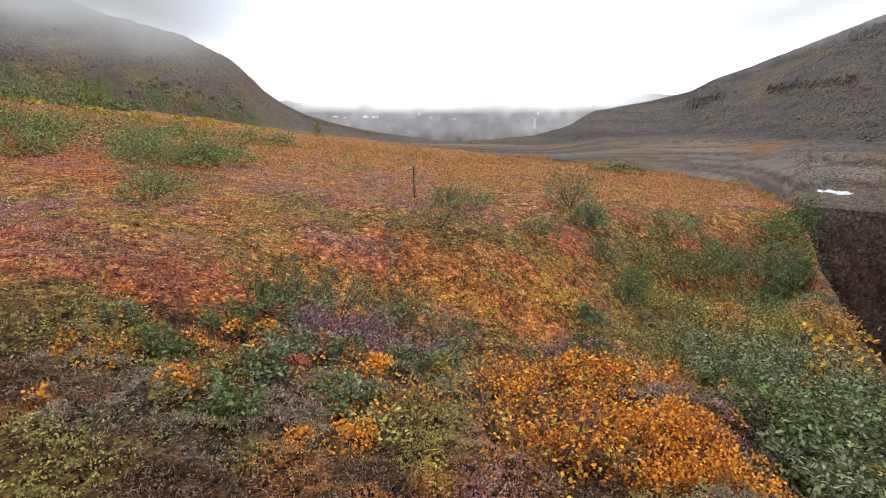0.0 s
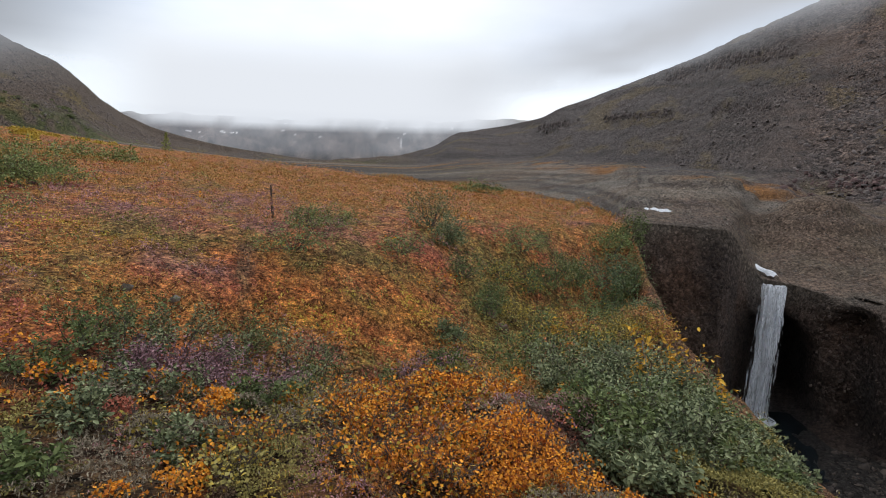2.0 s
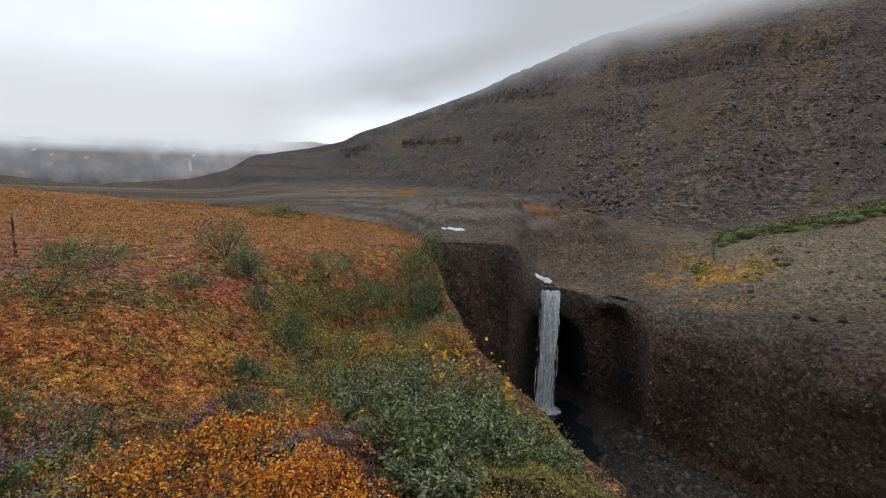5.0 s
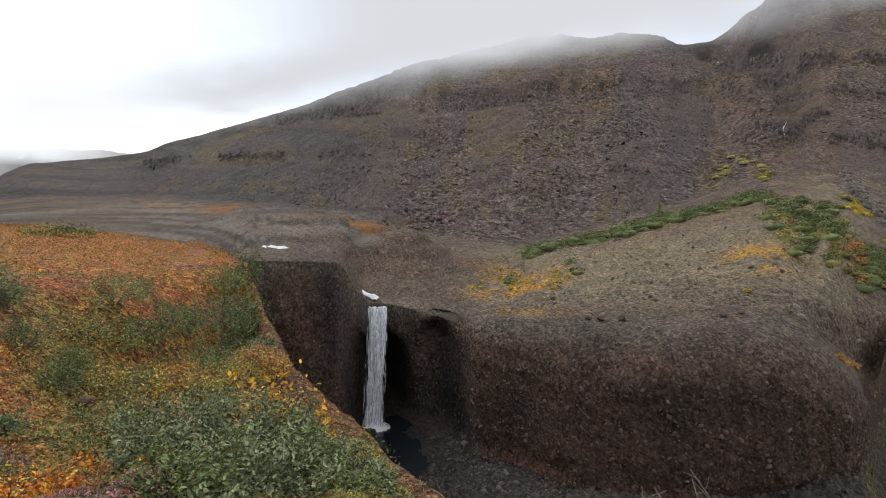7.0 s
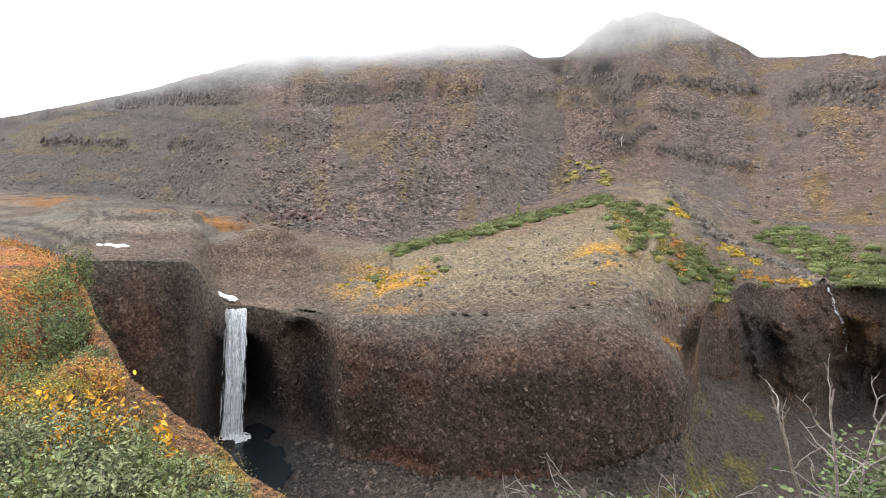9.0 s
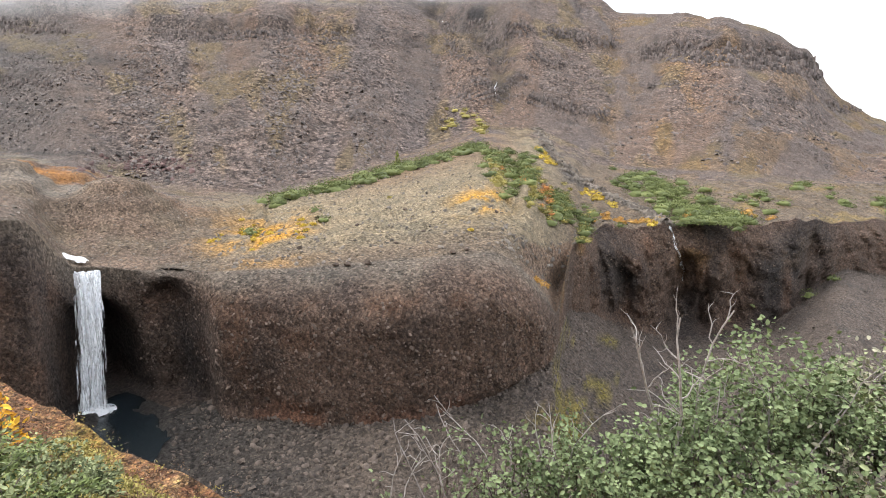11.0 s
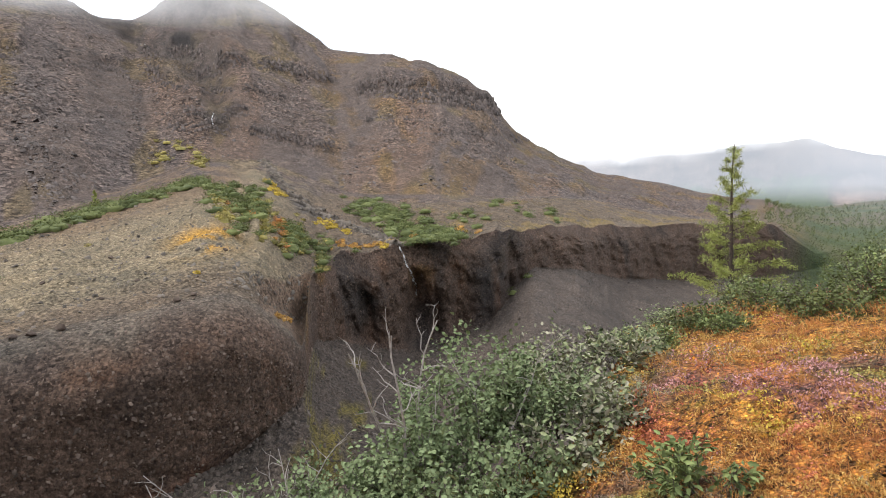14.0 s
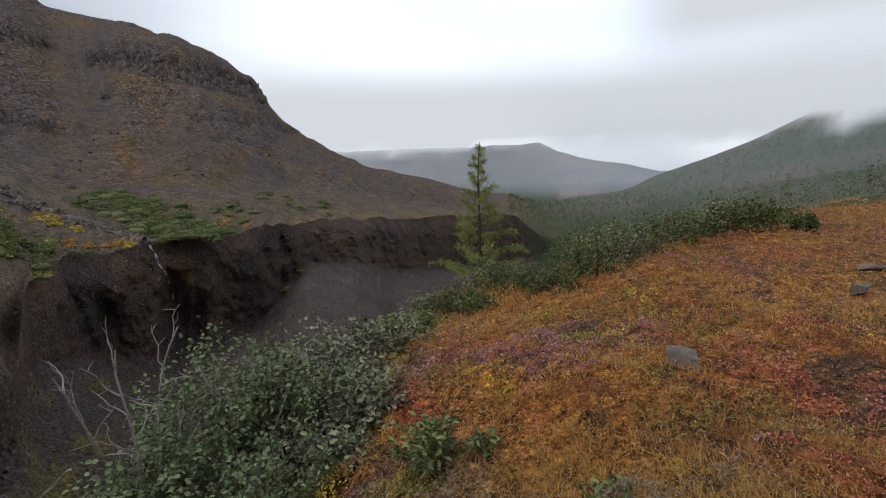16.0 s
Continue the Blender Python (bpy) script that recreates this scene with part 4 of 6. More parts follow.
GREY_CLOUD = glow("grey_cloud", (0.93, 0.95, 0.99), 0.9)
SHADED_CLOUD = glow("shaded_cloud", (0.91, 0.94, 0.99), 0.56)
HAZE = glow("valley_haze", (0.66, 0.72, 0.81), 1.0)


def bank(name, label, az0, az1, el0, el1, radius, density, mat, step=0.8):
    az = np.arange(az0, az1 + step, step)
    el = np.arange(el0, el1 + step, step)
    a, e = np.meshgrid(az, el)
    r = radius(a)
    v = np.stack([CX + r * np.sin(np.radians(a)), CY + r * np.cos(np.radians(a)), EYE_Z + r * np.tan(np.radians(e))], -1)
    d = np.clip(density(a, e), 0, 1)
    d = d * smooth(a, az0, az0 + 10) * (1 - smooth(a, az1 - 10, az1)) * (1 - smooth(e, mix(el0, el1, 0.55), el1 - 0.3))
    i, j = np.meshgrid(np.arange(len(el) - 1), np.arange(len(az) - 1), indexing="ij")
    k = i * len(az) + j
    f = np.stack([k, k + 1, k + len(az) + 1, k + len(az)], -1).reshape(-1, 4)
    ob = new(name, sheet(name, v.reshape(-1, 3), f, mat, np.repeat(d.reshape(-1, 1), 3, 1)))
    ob.visible_shadow = False
    return tagged(ob, label, "cloud", kind="structure")


def puff(a, e, seed, sx=0.22, sy=0.8):
    return fbm(a * sx, e * sy, 0.0, 4, seed)


def right_cloud(a, e):
    base = np.interp(a, [14, 30, 37, 42, 50, 58, 66, 74, 78, 82, 86, 93, 97, 102], [6.6, 8.9, 10.8, 12.4, 14.0, 15.3, 16.5, 17.2, 16.8, 16.8, 17.4, 17.4, 18.2, 20])
    t = e - base + 0.55 * puff(a, e, 201)
    peak = smooth(a, 78, 84) * (1 - smooth(a, 97, 101)) * (1 - smooth(e, 20.5, 22.5))
    return smooth(t, -1.9, 2.4) * (1 - 0.45 * peak) * smooth(a, 8, 34) * (1 - 0.6 * smooth(t, 2.5, 6) * (1 - smooth(a, 34, 48)))


def left_cloud(a, e):
    base = np.interp(a, [-70, -38, -30, -25, -21, -14], [8.8, 9.0, 8.3, 7.8, 8.0, 10])
    return smooth(e - base + 0.5 * puff(a, e, 202), -1.8, 4.5) * (1 - smooth(a, -30, -10))


def head_cloud(a, e):
    base = np.interp(a, [-16, -8, 0, 8, 18], [4.4, 4.0, 4.1, 4.0, 4.0])
    return np.maximum(smooth(e - base + 0.35 * puff(a, e, 203, 0.5, 1.2), -0.6, 0.9), (0.12 + 0.06 * puff(a, e, 207)) * smooth(e, 0.6, 2.2))


bank("cloud_bank", "pale cloud hiding the ridge over the scree hillside", 6, 110, 2, 36, lambda a: np.interp(a, [14, 25, 38, 49, 63, 87, 106], [470, 300, 190, 150, 138, 175, 150]), right_cloud, GREY_CLOUD)
bank("cloud_bank", "pale cloud lying on the dark hill shoulder", -80, -2, 5, 48, lambda a: np.interp(a, [-80, -38, -25, -14], [250, 270, 320, 380]), left_cloud, SHADED_CLOUD)
bank("cloud_bank", "cloud closing the head of the valley", -22, 26, 0.6, 16, lambda a: np.interp(a, [-18, -8, 10, 22], [800, 1300, 1300, 760]), head_cloud, CLOUD)
bank("cloud_bank", "torn cloud on the wooded hillside", 148, 206, 1, 26, lambda a: 440 + 0 * a,
     lambda a, e: smooth(e - np.interp(a, [152, 159, 163, 167, 172, 200], [6, 3.6, 3.4, 3.8, 4.6, 5.6]) + 2.6 * puff(a, e, 205, 0.3, 0.55), -0.6, 2.2) * (1 - 0.55 * smooth(e - np.interp(a, [160, 172, 200], [6.5, 8.6, 10]), -0.5, 1.5) * (1 - smooth(e, 11, 14))), CLOUD)
# haze of distance is imitated by glowing see-through sheets, here and below
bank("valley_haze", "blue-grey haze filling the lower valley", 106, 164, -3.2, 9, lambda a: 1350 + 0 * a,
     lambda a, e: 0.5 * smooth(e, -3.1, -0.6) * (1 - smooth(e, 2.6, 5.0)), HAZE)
bank("cloud_bank", "cloud capping the far mountains", 106, 176, 0.0, 14, lambda a: 1300 + 0 * a,
     lambda a, e: smooth(e - np.interp(a, [112, 120, 135, 143, 150, 158], [2.2, 2.4, 2.6, 3.3, 2.6, 2.6]) + 0.5 * puff(a, e, 206, 0.35, 1.0), -0.5, 0.9), CLOUD)


# more glowing sheets that stand in for haze over distance
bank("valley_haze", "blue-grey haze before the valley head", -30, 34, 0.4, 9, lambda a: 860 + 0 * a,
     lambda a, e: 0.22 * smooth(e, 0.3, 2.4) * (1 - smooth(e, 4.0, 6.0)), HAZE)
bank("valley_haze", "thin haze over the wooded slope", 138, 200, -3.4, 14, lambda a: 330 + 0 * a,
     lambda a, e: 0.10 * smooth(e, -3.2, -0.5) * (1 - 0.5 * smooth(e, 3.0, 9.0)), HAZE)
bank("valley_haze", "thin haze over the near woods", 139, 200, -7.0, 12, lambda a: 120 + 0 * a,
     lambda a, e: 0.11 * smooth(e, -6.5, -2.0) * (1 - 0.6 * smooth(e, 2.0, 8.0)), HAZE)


def far_mountains():
    az = np.arange(112, 166, 0.2)
    top = np.interp(az, [112, 121, 127, 134, 140.4, 143.2, 144.9, 148.3, 152, 155, 166], [2.4, 2.6, 2.9, 2.9, 3.1, 3.3, 2.5, 1.4, 0.8, 0.1, 0.1])
    top = top + 0.12 * fbm(az * 0.6, 0, 0, 3, 301)
    rows = []
    for u in np.linspace(0, 1, 40):
        r = 2500 + 900 * u
        e = mix(-3.5, top, u) + 0.6 * fbm(az * 0.7, u * 3, 0, 5, 302) * math.sin(math.pi * u)
        rows.append(np.stack([r * np.sin(np.radians(az)), r * np.cos(np.radians(az)), EYE_Z + r * np.tan(np.radians(e))], -1))
    v = np.array(rows)
    nr, nc = v.shape[:2]
    i, j = np.meshgrid(np.arange(nr - 1), np.arange(nc - 1), indexing="ij")
    k = i * nc + j
    u = np.repeat(np.linspace(0, 1, nr)[:, None], nc, 1)
    n1 = fbm(v[..., 0] * 0.004, v[..., 1] * 0.004, v[..., 2] * 0.01, 4, 303)
    green = (1 - smooth(u + 0.25 * n1, 0.2, 0.45))[..., None]
    col = np.array([0.13, 0.105, 0.092]) * (1 + 0.6 * n1[..., None]) * (1 - green) + np.array([0.05, 0.075, 0.03]) * green
    f = np.stack([k, k + 1, k + nc + 1, k + nc], -1).reshape(-1, 4)
    ob = new("far_mountains", sheet("far_mountains", v.reshape(-1, 3), f, GROUND, col.reshape(-1, 3)))
    tagged(ob, "grey mountains across the lower valley, green at the foot", "mountain", kind="structure")


far_mountains()


def valley_head():
    """Grey back wall of the upper valley, with snow in its hollows."""
    az = np.arange(-24, 24, 0.16)
    top = np.interp(az, [-24, -14, -8, -3, 2, 8, 13, 24], [4.6, 4.9, 5.2, 4.9, 5.3, 5.4, 5.2, 5.4]) + 0.25 * fbm(az * 0.5, 0, 0, 3, 311)
    rows = []
    for u in np.linspace(0, 1, 60):
        rib = 130 * fbm(az * 0.45, u * 1.2, 0, 4, 312) * math.sin(math.pi * min(u, 0.9))
        step = 0.25 * smooth(np.sin(u * 16 + 1.5 * vnoise(az * 0.3, 0, 0, 313)), -0.2, 0.6)
        r = 1500 + 500 * u + rib
        e = mix(-1.2, top, u) + step * math.sin(math.pi * u)
        rows.append(np.stack([r * np.sin(np.radians(az)), r * np.cos(np.radians(az)), EYE_Z + r * np.tan(np.radians(e))], -1))
    v = np.array(rows)
    u = np.repeat(np.linspace(0, 1, 60)[:, None], len(az), 1)
    a = np.repeat(az[None], 60, 0)
    n1 = fbm(a * 1.2, u * 8, 0, 4, 314)
    col = np.array([0.11, 0.09, 0.08]) * (1 + 0.55 * n1[..., None])
    snow = (smooth(fbm(a * 1.6, u * 20, 3, 3, 315), 0.98, 1.06) * smooth(u, 0.6, 0.75))[..., None]
    fall = (np.exp(-((a - 9.6 + 0.3 * (u - 0.6)) / 0.07) ** 2) * smooth(u, 0.48, 0.52) * (1 - smooth(u, 0.66, 0.7)) * 0.6)[..., None]
    white = np.maximum(snow, fall)
    col = col * (1 - white) + np.array([0.85, 0.87, 0.9]) * white
    ob = new("valley_head", sheet("valley_head", *grid_mesh(v), GROUND, np.clip(col, 0.02, 1).reshape(-1, 3)))
    tagged(ob, "hazy grey back wall of the valley with snow patches", "mountain", kind="structure")


# ---- water ----
def water_material():
    m, n, l, b = material("dark_pool_water", 0.22)
    t = noise_node(n, l, 5.0, 4.0, vector=position(n))
    b.inputs["Base Color"].default_value = (0.012, 0.017, 0.02, 1)
    b.inputs["Specular IOR Level"].default_value = 0.5
    bump(n, l, t.outputs["Fac"], b, 0.35, 0.05)
    return m


def foam_material(name, thin):
    """Falling water: white threads with gaps that let the rock show."""
    m, n, l, b = material(name, 0.55)
    p = position(n)
    mp = n.new("ShaderNodeMapping")
    mp.inputs["Scale"].default_value = (9.0, 9.0, 0.8)
    l.new(p, mp.inputs["Vector"])
    t = noise_node(n, l, 1.0, 6.0, 0.65, mp.outputs[0])
    l.new(ramp(n, l, t.outputs["Fac"], (0.3, (0.72, 0.74, 0.77)), (0.6, (0.94, 0.95, 0.96))), b.inputs["Base Color"])
    hide = n.new("ShaderNodeMapRange")
    hide.inputs["From Min"].default_value, hide.inputs["From Max"].default_value = thin - 0.08, thin + 0.08
    l.new(t.outputs["Fac"], hide.inputs["Value"])
    l.new(hide.outputs[0], b.inputs["Alpha"])
    bump(n, l, t.outputs["Fac"], b, 0.7, 0.1)
    return m


WATER, FALL, VEIL = water_material(), foam_material("falling_water", 0.33), foam_material("water_veil", 0.54)


def grid_mesh(v):
    nr, nc = v.shape[:2]
    i, j = np.meshgrid(np.arange(nr - 1), np.arange(nc - 1), indexing="ij")
    k = i * nc + j
    return v.reshape(-1, 3), np.stack([k, k + 1, k + nc + 1, k + nc], -1).reshape(-1, 4)


def part(name, me, parent, label=""):
    ob = new(name, me)
    ob.parent = parent
    return tagged(ob, label) if label else ob


POOL_Z = -10.6


def pool():
    cx, cy = at(47.2, 27.2)
    ang = np.linspace(0, 2 * np.pi, 73)
    rows = []
    for q in np.linspace(0.02, 1, 24):
        rr = q * (3.7 + 0.6 * np.sin(ang * 2 + 1) + 0.35 * np.sin(ang * 5) + 0.15 * np.sin(ang * 11))
        rows.append(np.stack([cx + rr * np.cos(ang), cy + rr * np.sin(ang), np.full(len(ang), POOL_Z)], -1))
    v = np.array(rows)
    v[..., 2] += 0.02 * fbm(v[..., 0] * 2, v[..., 1] * 2, 0, 2, 401)
    tagged(new("plunge_pool", sheet("plunge_pool", *grid_mesh(v), WATER)), "dark blue-black plunge pool below the fall", "water", kind="structure")


def waterfall():
    base = new("waterfall")
    ax, ay = at(46.35, 30.2)
    base.location = (ax, ay, POOL_Z)
    tagged(base, "white waterfall dropping over a dark rock lip", "waterfall")
    tan = Vector((math.cos(radians(46.4)), -math.sin(radians(46.4)), 0))
    out = Vector((-math.sin(radians(46.4)), -math.cos(radians(46.4)), 0))
    height = -3.72 - POOL_Z

    def curtain(name, wid0, wid1, lift, shift, mat, seed):
        rows = []
        for u in np.linspace(0, 1, 70):
            w = mix(wid0, wid1, u)
            x = np.linspace(-1, 1, 36)
            jag = 0.10 * fbm(u * 5, x * 0.4, 0, 3, seed)
            side = x * w * 0.5 + jag + shift - 0.30 * u
            fwd = lift + 0.75 * np.sqrt(u) * 0.6 + 0.14 * (1 - x * x) + 0.10 * fbm(x * 4, u * 3, 0, 3, seed + 1)
            z = height * (1 - u ** 1.05) + 0.04 * fbm(x * 5, 0, 0, 2, seed + 2)
            rows.append(np.stack([tan.x * side + out.x * fwd, tan.y * side + out.y * fwd, z + 0 * side], -1))
        return part(name, sheet(name, *grid_mesh(np.array(rows)), mat), base)

    curtain("main_stream", 1.0, 0.82, 0.0, 0.0, FALL, 411)
    curtain("spray_veil", 1.08, 1.25, 0.14, -0.03, VEIL, 421)
    # foam where it strikes the pool
    ang = np.linspace(0, 2 * np.pi, 60)
    rows = []
    for q in np.linspace(0.02, 1, 16):
        rr = q * (1.0 + 0.22 * vnoise(np.cos(ang) * 2, np.sin(ang) * 2, 0, 431))
        z = 0.32 * (1 - q) ** 1.5 + 0.10 * fbm(np.cos(ang) * rr * 5, np.sin(ang) * rr * 5, 0, 3, 432) * (1 - 0.4 * q)
        rows.append(np.stack([tan.x * (rr * np.cos(ang) - 0.3) + out.x * (0.5 + rr * np.sin(ang) * 0.8), tan.y * (rr * np.cos(ang) - 0.3) + out.y * (0.5 + rr * np.sin(ang) * 0.8), z + 0.03], -1))
    part("foam", sheet("foam", *grid_mesh(np.array(rows)), FALL), base, "white foam spreading on the pool")


def rapid(label, track, width, seed, lift=0.14, fall=None, mat=FALL):
    """White water that follows the ground; track: bearing and distance."""
    pts = []
    for (a0, r0), (a1, r1) in zip(track, track[1:]):
        for t in np.linspace(0, 1, 14)[:-1]:
            pts.append((mix(a0, a1, t), mix(r0, r1, t)))
    rows = []
    for a, r in pts:
        x, y = at(a, r)
        z = height_at(a, r, (3, 4, 5)) if fall is None else mix(fall[0], fall[1], len(rows) / len(pts))
        rows.append((x, y, z))
    c = np.array(rows)
    d = np.gradient(c, axis=0)
    side = np.stack([-d[:, 1], d[:, 0], 0 * d[:, 0]], -1)
    side /= np.linalg.norm(side, axis=1, keepdims=True) + 1e-9
    x = np.linspace(-1, 1, 14)
    w = width * 0.5 * (1 + 0.35 * vnoise(np.arange(len(c)) * 0.5, 0, 0, seed))
    v = c[:, None, :] + side[:, None, :] * (x[None, :, None] * w[:, None, None])
    v[..., 2] += lift + 0.10 * fbm(v[..., 0] * 3, v[..., 1] * 3, 0, 3, seed + 1) - 0.12 * x[None, :] ** 2
    ob = new("rapid", sheet("rapid", *grid_mesh(v), mat))
    tagged(ob, label, "stream", kind="structure")


valley_head()
pool()
waterfall()
rapid("white rapid running to the lip of the fall", [(43.7, 33.4), (45.0, 33.0), (46.5, 32.6)], 0.55, 441, 0.0, (-3.0, -3.6))
rapid("white river rapid behind the square rock", [(34.4, 36.3), (35.2, 36.8), (36.2, 36.2), (37.0, 36.0)], 0.8, 451, 0.06)
rapid("thin beck on the gully rock", [seen_at(86.0, 8.2), seen_at(85.8, 7.6), seen_at(85.9, 6.9)], 0.17, 461, 0.25, mat=VEIL)
rapid("thin upper beck in the dark gully", [(80.3, 212), (80.7, 205)], 0.4, 465, 0.3, mat=VEIL)


def thread(label, track, width, seed):
    """A thin stream down the gorge wall; track: bearing and height."""
    pts = []
    for (a0, z0), (a1, z1) in zip(track, track[1:]):
        for t in np.linspace(0, 1, 12)[:-1]:
            a, z = mix(a0, a1, t) + 0.08 * math.sin(9 * t + seed), mix(z0, z1, t)
            j = int(np.argmin(np.abs(AZ - a)))
            wall = GRID["k"][:, j] == 3
            order = np.argsort(GRID["z"][wall, j])
            r = float(np.interp(z, GRID["z"][wall, j][order], GRID["r"][wall, j][order])) - 0.35
            pts.append((*at(a, r), z, a))
    q = np.array(pts)
    x = np.linspace(-1, 1, 5)
    side = np.stack([np.cos(np.radians(q[:, 3])), -np.sin(np.radians(q[:, 3])), 0 * q[:, 3]], -1)
    w = width * 0.5 * (1 + 0.5 * vnoise(np.arange(len(q)) * 0.7, 0, 0, seed))
    v = q[:, None, :3] + side[:, None, :] * (x[None, :, None] * w[:, None, None])
    tagged(new("rill", sheet("rill", *grid_mesh(v), VEIL)), label, "stream", kind="structure")


thread("thin rill trickling down the far gorge wall", [(103.8, -3.4), (104.4, -4.8), (105.1, -6.4), (105.5, -8.6)], 0.17, 481)

# ---- foliage ----
def leaves(name, p, d, size, ratio, mat, flat=0.0, seed=1, full=False):
    """One mesh of many leaves at p, pointing along d; full: leaves with a fold and a rounded outline."""
    rng = np.random.default_rng(seed)
    n = len(p)
    d = d / (np.linalg.norm(d, axis=1, keepdims=True) + 1e-9)
    ref = rng.normal(size=(n, 3)) + np.array([0, 0, flat])
    s = np.cross(d, ref)
    s /= np.linalg.norm(s, axis=1, keepdims=True) + 1e-9
    nor = np.cross(s, d)
    L = size[:, None]
    W = L * ratio
    if full:
        shape = ((0, 0, 0), (0.28, 0.46, 0.10), (0.68, 0.40, 0.12), (1, 0, -0.06), (0.68, -0.40, 0.12), (0.28, -0.46, 0.10))
        quads = ((0, 1, 2, 3), (0, 3, 4, 5))
    else:
        shape = ((0, 0, 0), (0.5, 0.5, 0.10), (1, 0, 0), (0.5, -0.5, 0.10))
        quads = ((0, 1, 2, 3),)
    v = np.stack([p + d * L * a + s * W * b + nor * L * c for a, b, c in shape], 1).reshape(-1, 3)
    k = len(shape)
    base = np.arange(n)[:, None, None] * k
    f = (base + np.array(quads)[None]).reshape(-1, 4)
    return sheet(name, v, f, mat, flat=True)


def tubes(name, lines, mat, sides=5):
    """Tapered stems: each line is a list of (point, radius)."""
    V, F, off = [], [], 0
    for line in lines:
        pts = np.array([q[0] for q in line])
        rad = np.array([q[1] for q in line])
        t = np.gradient(pts, axis=0)
        t /= np.linalg.norm(t, axis=1, keepdims=True) + 1e-9
        ref = np.where(np.abs(t[:, 2:3]) > 0.9, np.array([[1.0, 0, 0]]), np.array([[0, 0, 1.0]]))
        a = np.cross(t, ref)
        a /= np.linalg.norm(a, axis=1, keepdims=True) + 1e-9
        b = np.cross(t, a)
        ang = np.arange(sides) / sides * 2 * np.pi
        ring = pts[:, None] + rad[:, None, None] * (a[:, None] * np.cos(ang)[None, :, None] + b[:, None] * np.sin(ang)[None, :, None])
        V.append(ring.reshape(-1, 3))
        m = len(line)
        for i in range(m - 1):
            for j in range(sides):
                F.append((off + i * sides + j, off + i * sides + (j + 1) % sides, off + (i + 1) * sides + (j + 1) % sides, off + (i + 1) * sides + j))
        off += m * sides
    return sheet(name, np.concatenate(V), np.array(F), mat)


def crooked(rng, start, way, length, steps, wobble, rad0, rad1, rise=0.0):
    pts, p, d = [], np.array(start, float), np.array(way, float)
    d /= np.linalg.norm(d)
    for i in range(steps + 1):
        t = i / steps
        pts.append((p.copy(), mix(rad0, rad1, t)))
        d = d + rng.normal(size=3) * wobble + np.array([0, 0, rise])
        d /= np.linalg.norm(d)
        p = p + d * length / steps
    return pts


WILLOW = leafy("willow_leaves", (0.07, 0.10, 0.032), (0.21, 0.25, 0.09), spread=0.35)
WILLOW_GREY = leafy("grey_willow_leaves", (0.085, 0.11, 0.05), (0.28, 0.305, 0.155), spread=0.5)
ALDER = leafy("alder_leaves", (0.088, 0.126, 0.05), (0.23, 0.278, 0.136), spread=0.2)
FRESH = leafy("fresh_green_leaves", (0.115, 0.155, 0.05), (0.30, 0.36, 0.13), spread=0.3)
PALE = leafy("pale_leaf_undersides", (0.16, 0.15, 0.10), (0.36, 0.34, 0.24))
GOLD = leafy("golden_leaves", (0.52, 0.22, 0.02), (0.80, 0.50, 0.06))
WINE = leafy("wine_dark_leaves", (0.15, 0.075, 0.085), (0.42, 0.25, 0.27), spread=0.5)
ORANGE = leafy("orange_leaves", (0.36, 0.085, 0.014), (0.86, 0.36, 0.03), spread=0.5)
OCHRE = leafy("ochre_blades", (0.38, 0.195, 0.05), (0.58, 0.355, 0.105), spread=0.3)
RUST = leafy("rust_blades", (0.37, 0.14, 0.045), (0.57, 0.27, 0.085), spread=0.35)
GOLDEN = leafy("yellow_tundra_leaves", (0.37, 0.26, 0.035), (0.62, 0.46, 0.08))
RED = leafy("red_leaves", (0.30, 0.075, 0.05), (0.56, 0.2, 0.12))
PURPLE = leafy("purple_heath", (0.30, 0.14, 0.15), (0.54, 0.30, 0.30))
OLIVE = leafy("olive_leaves", (0.143, 0.130, 0.039), (0.390, 0.325, 0.098))
BROWN = leafy("brown_heath_and_shade", (0.09, 0.055, 0.035), (0.28, 0.18, 0.11), spread=0.5)
LICHEN = leafy("grey_lichen_twigs", (0.16, 0.125, 0.08), (0.36, 0.30, 0.21))
FAR_GREEN = leafy("far_shrub_leaves", (0.07, 0.09, 0.03), (0.155, 0.175, 0.06))
NEEDLE = leafy("larch_needles", (0.17, 0.20, 0.05), (0.36, 0.39, 0.11))
STEM = barky("shrub_stems", (0.07, 0.05, 0.04), (0.16, 0.13, 0.11))
DEAD = barky("dead_wood", (0.22, 0.19, 0.17), (0.44, 0.40, 0.37))
BARK = barky("larch_bark", (0.05, 0.038, 0.03), (0.13, 0.10, 0.085))


CLEAR = []


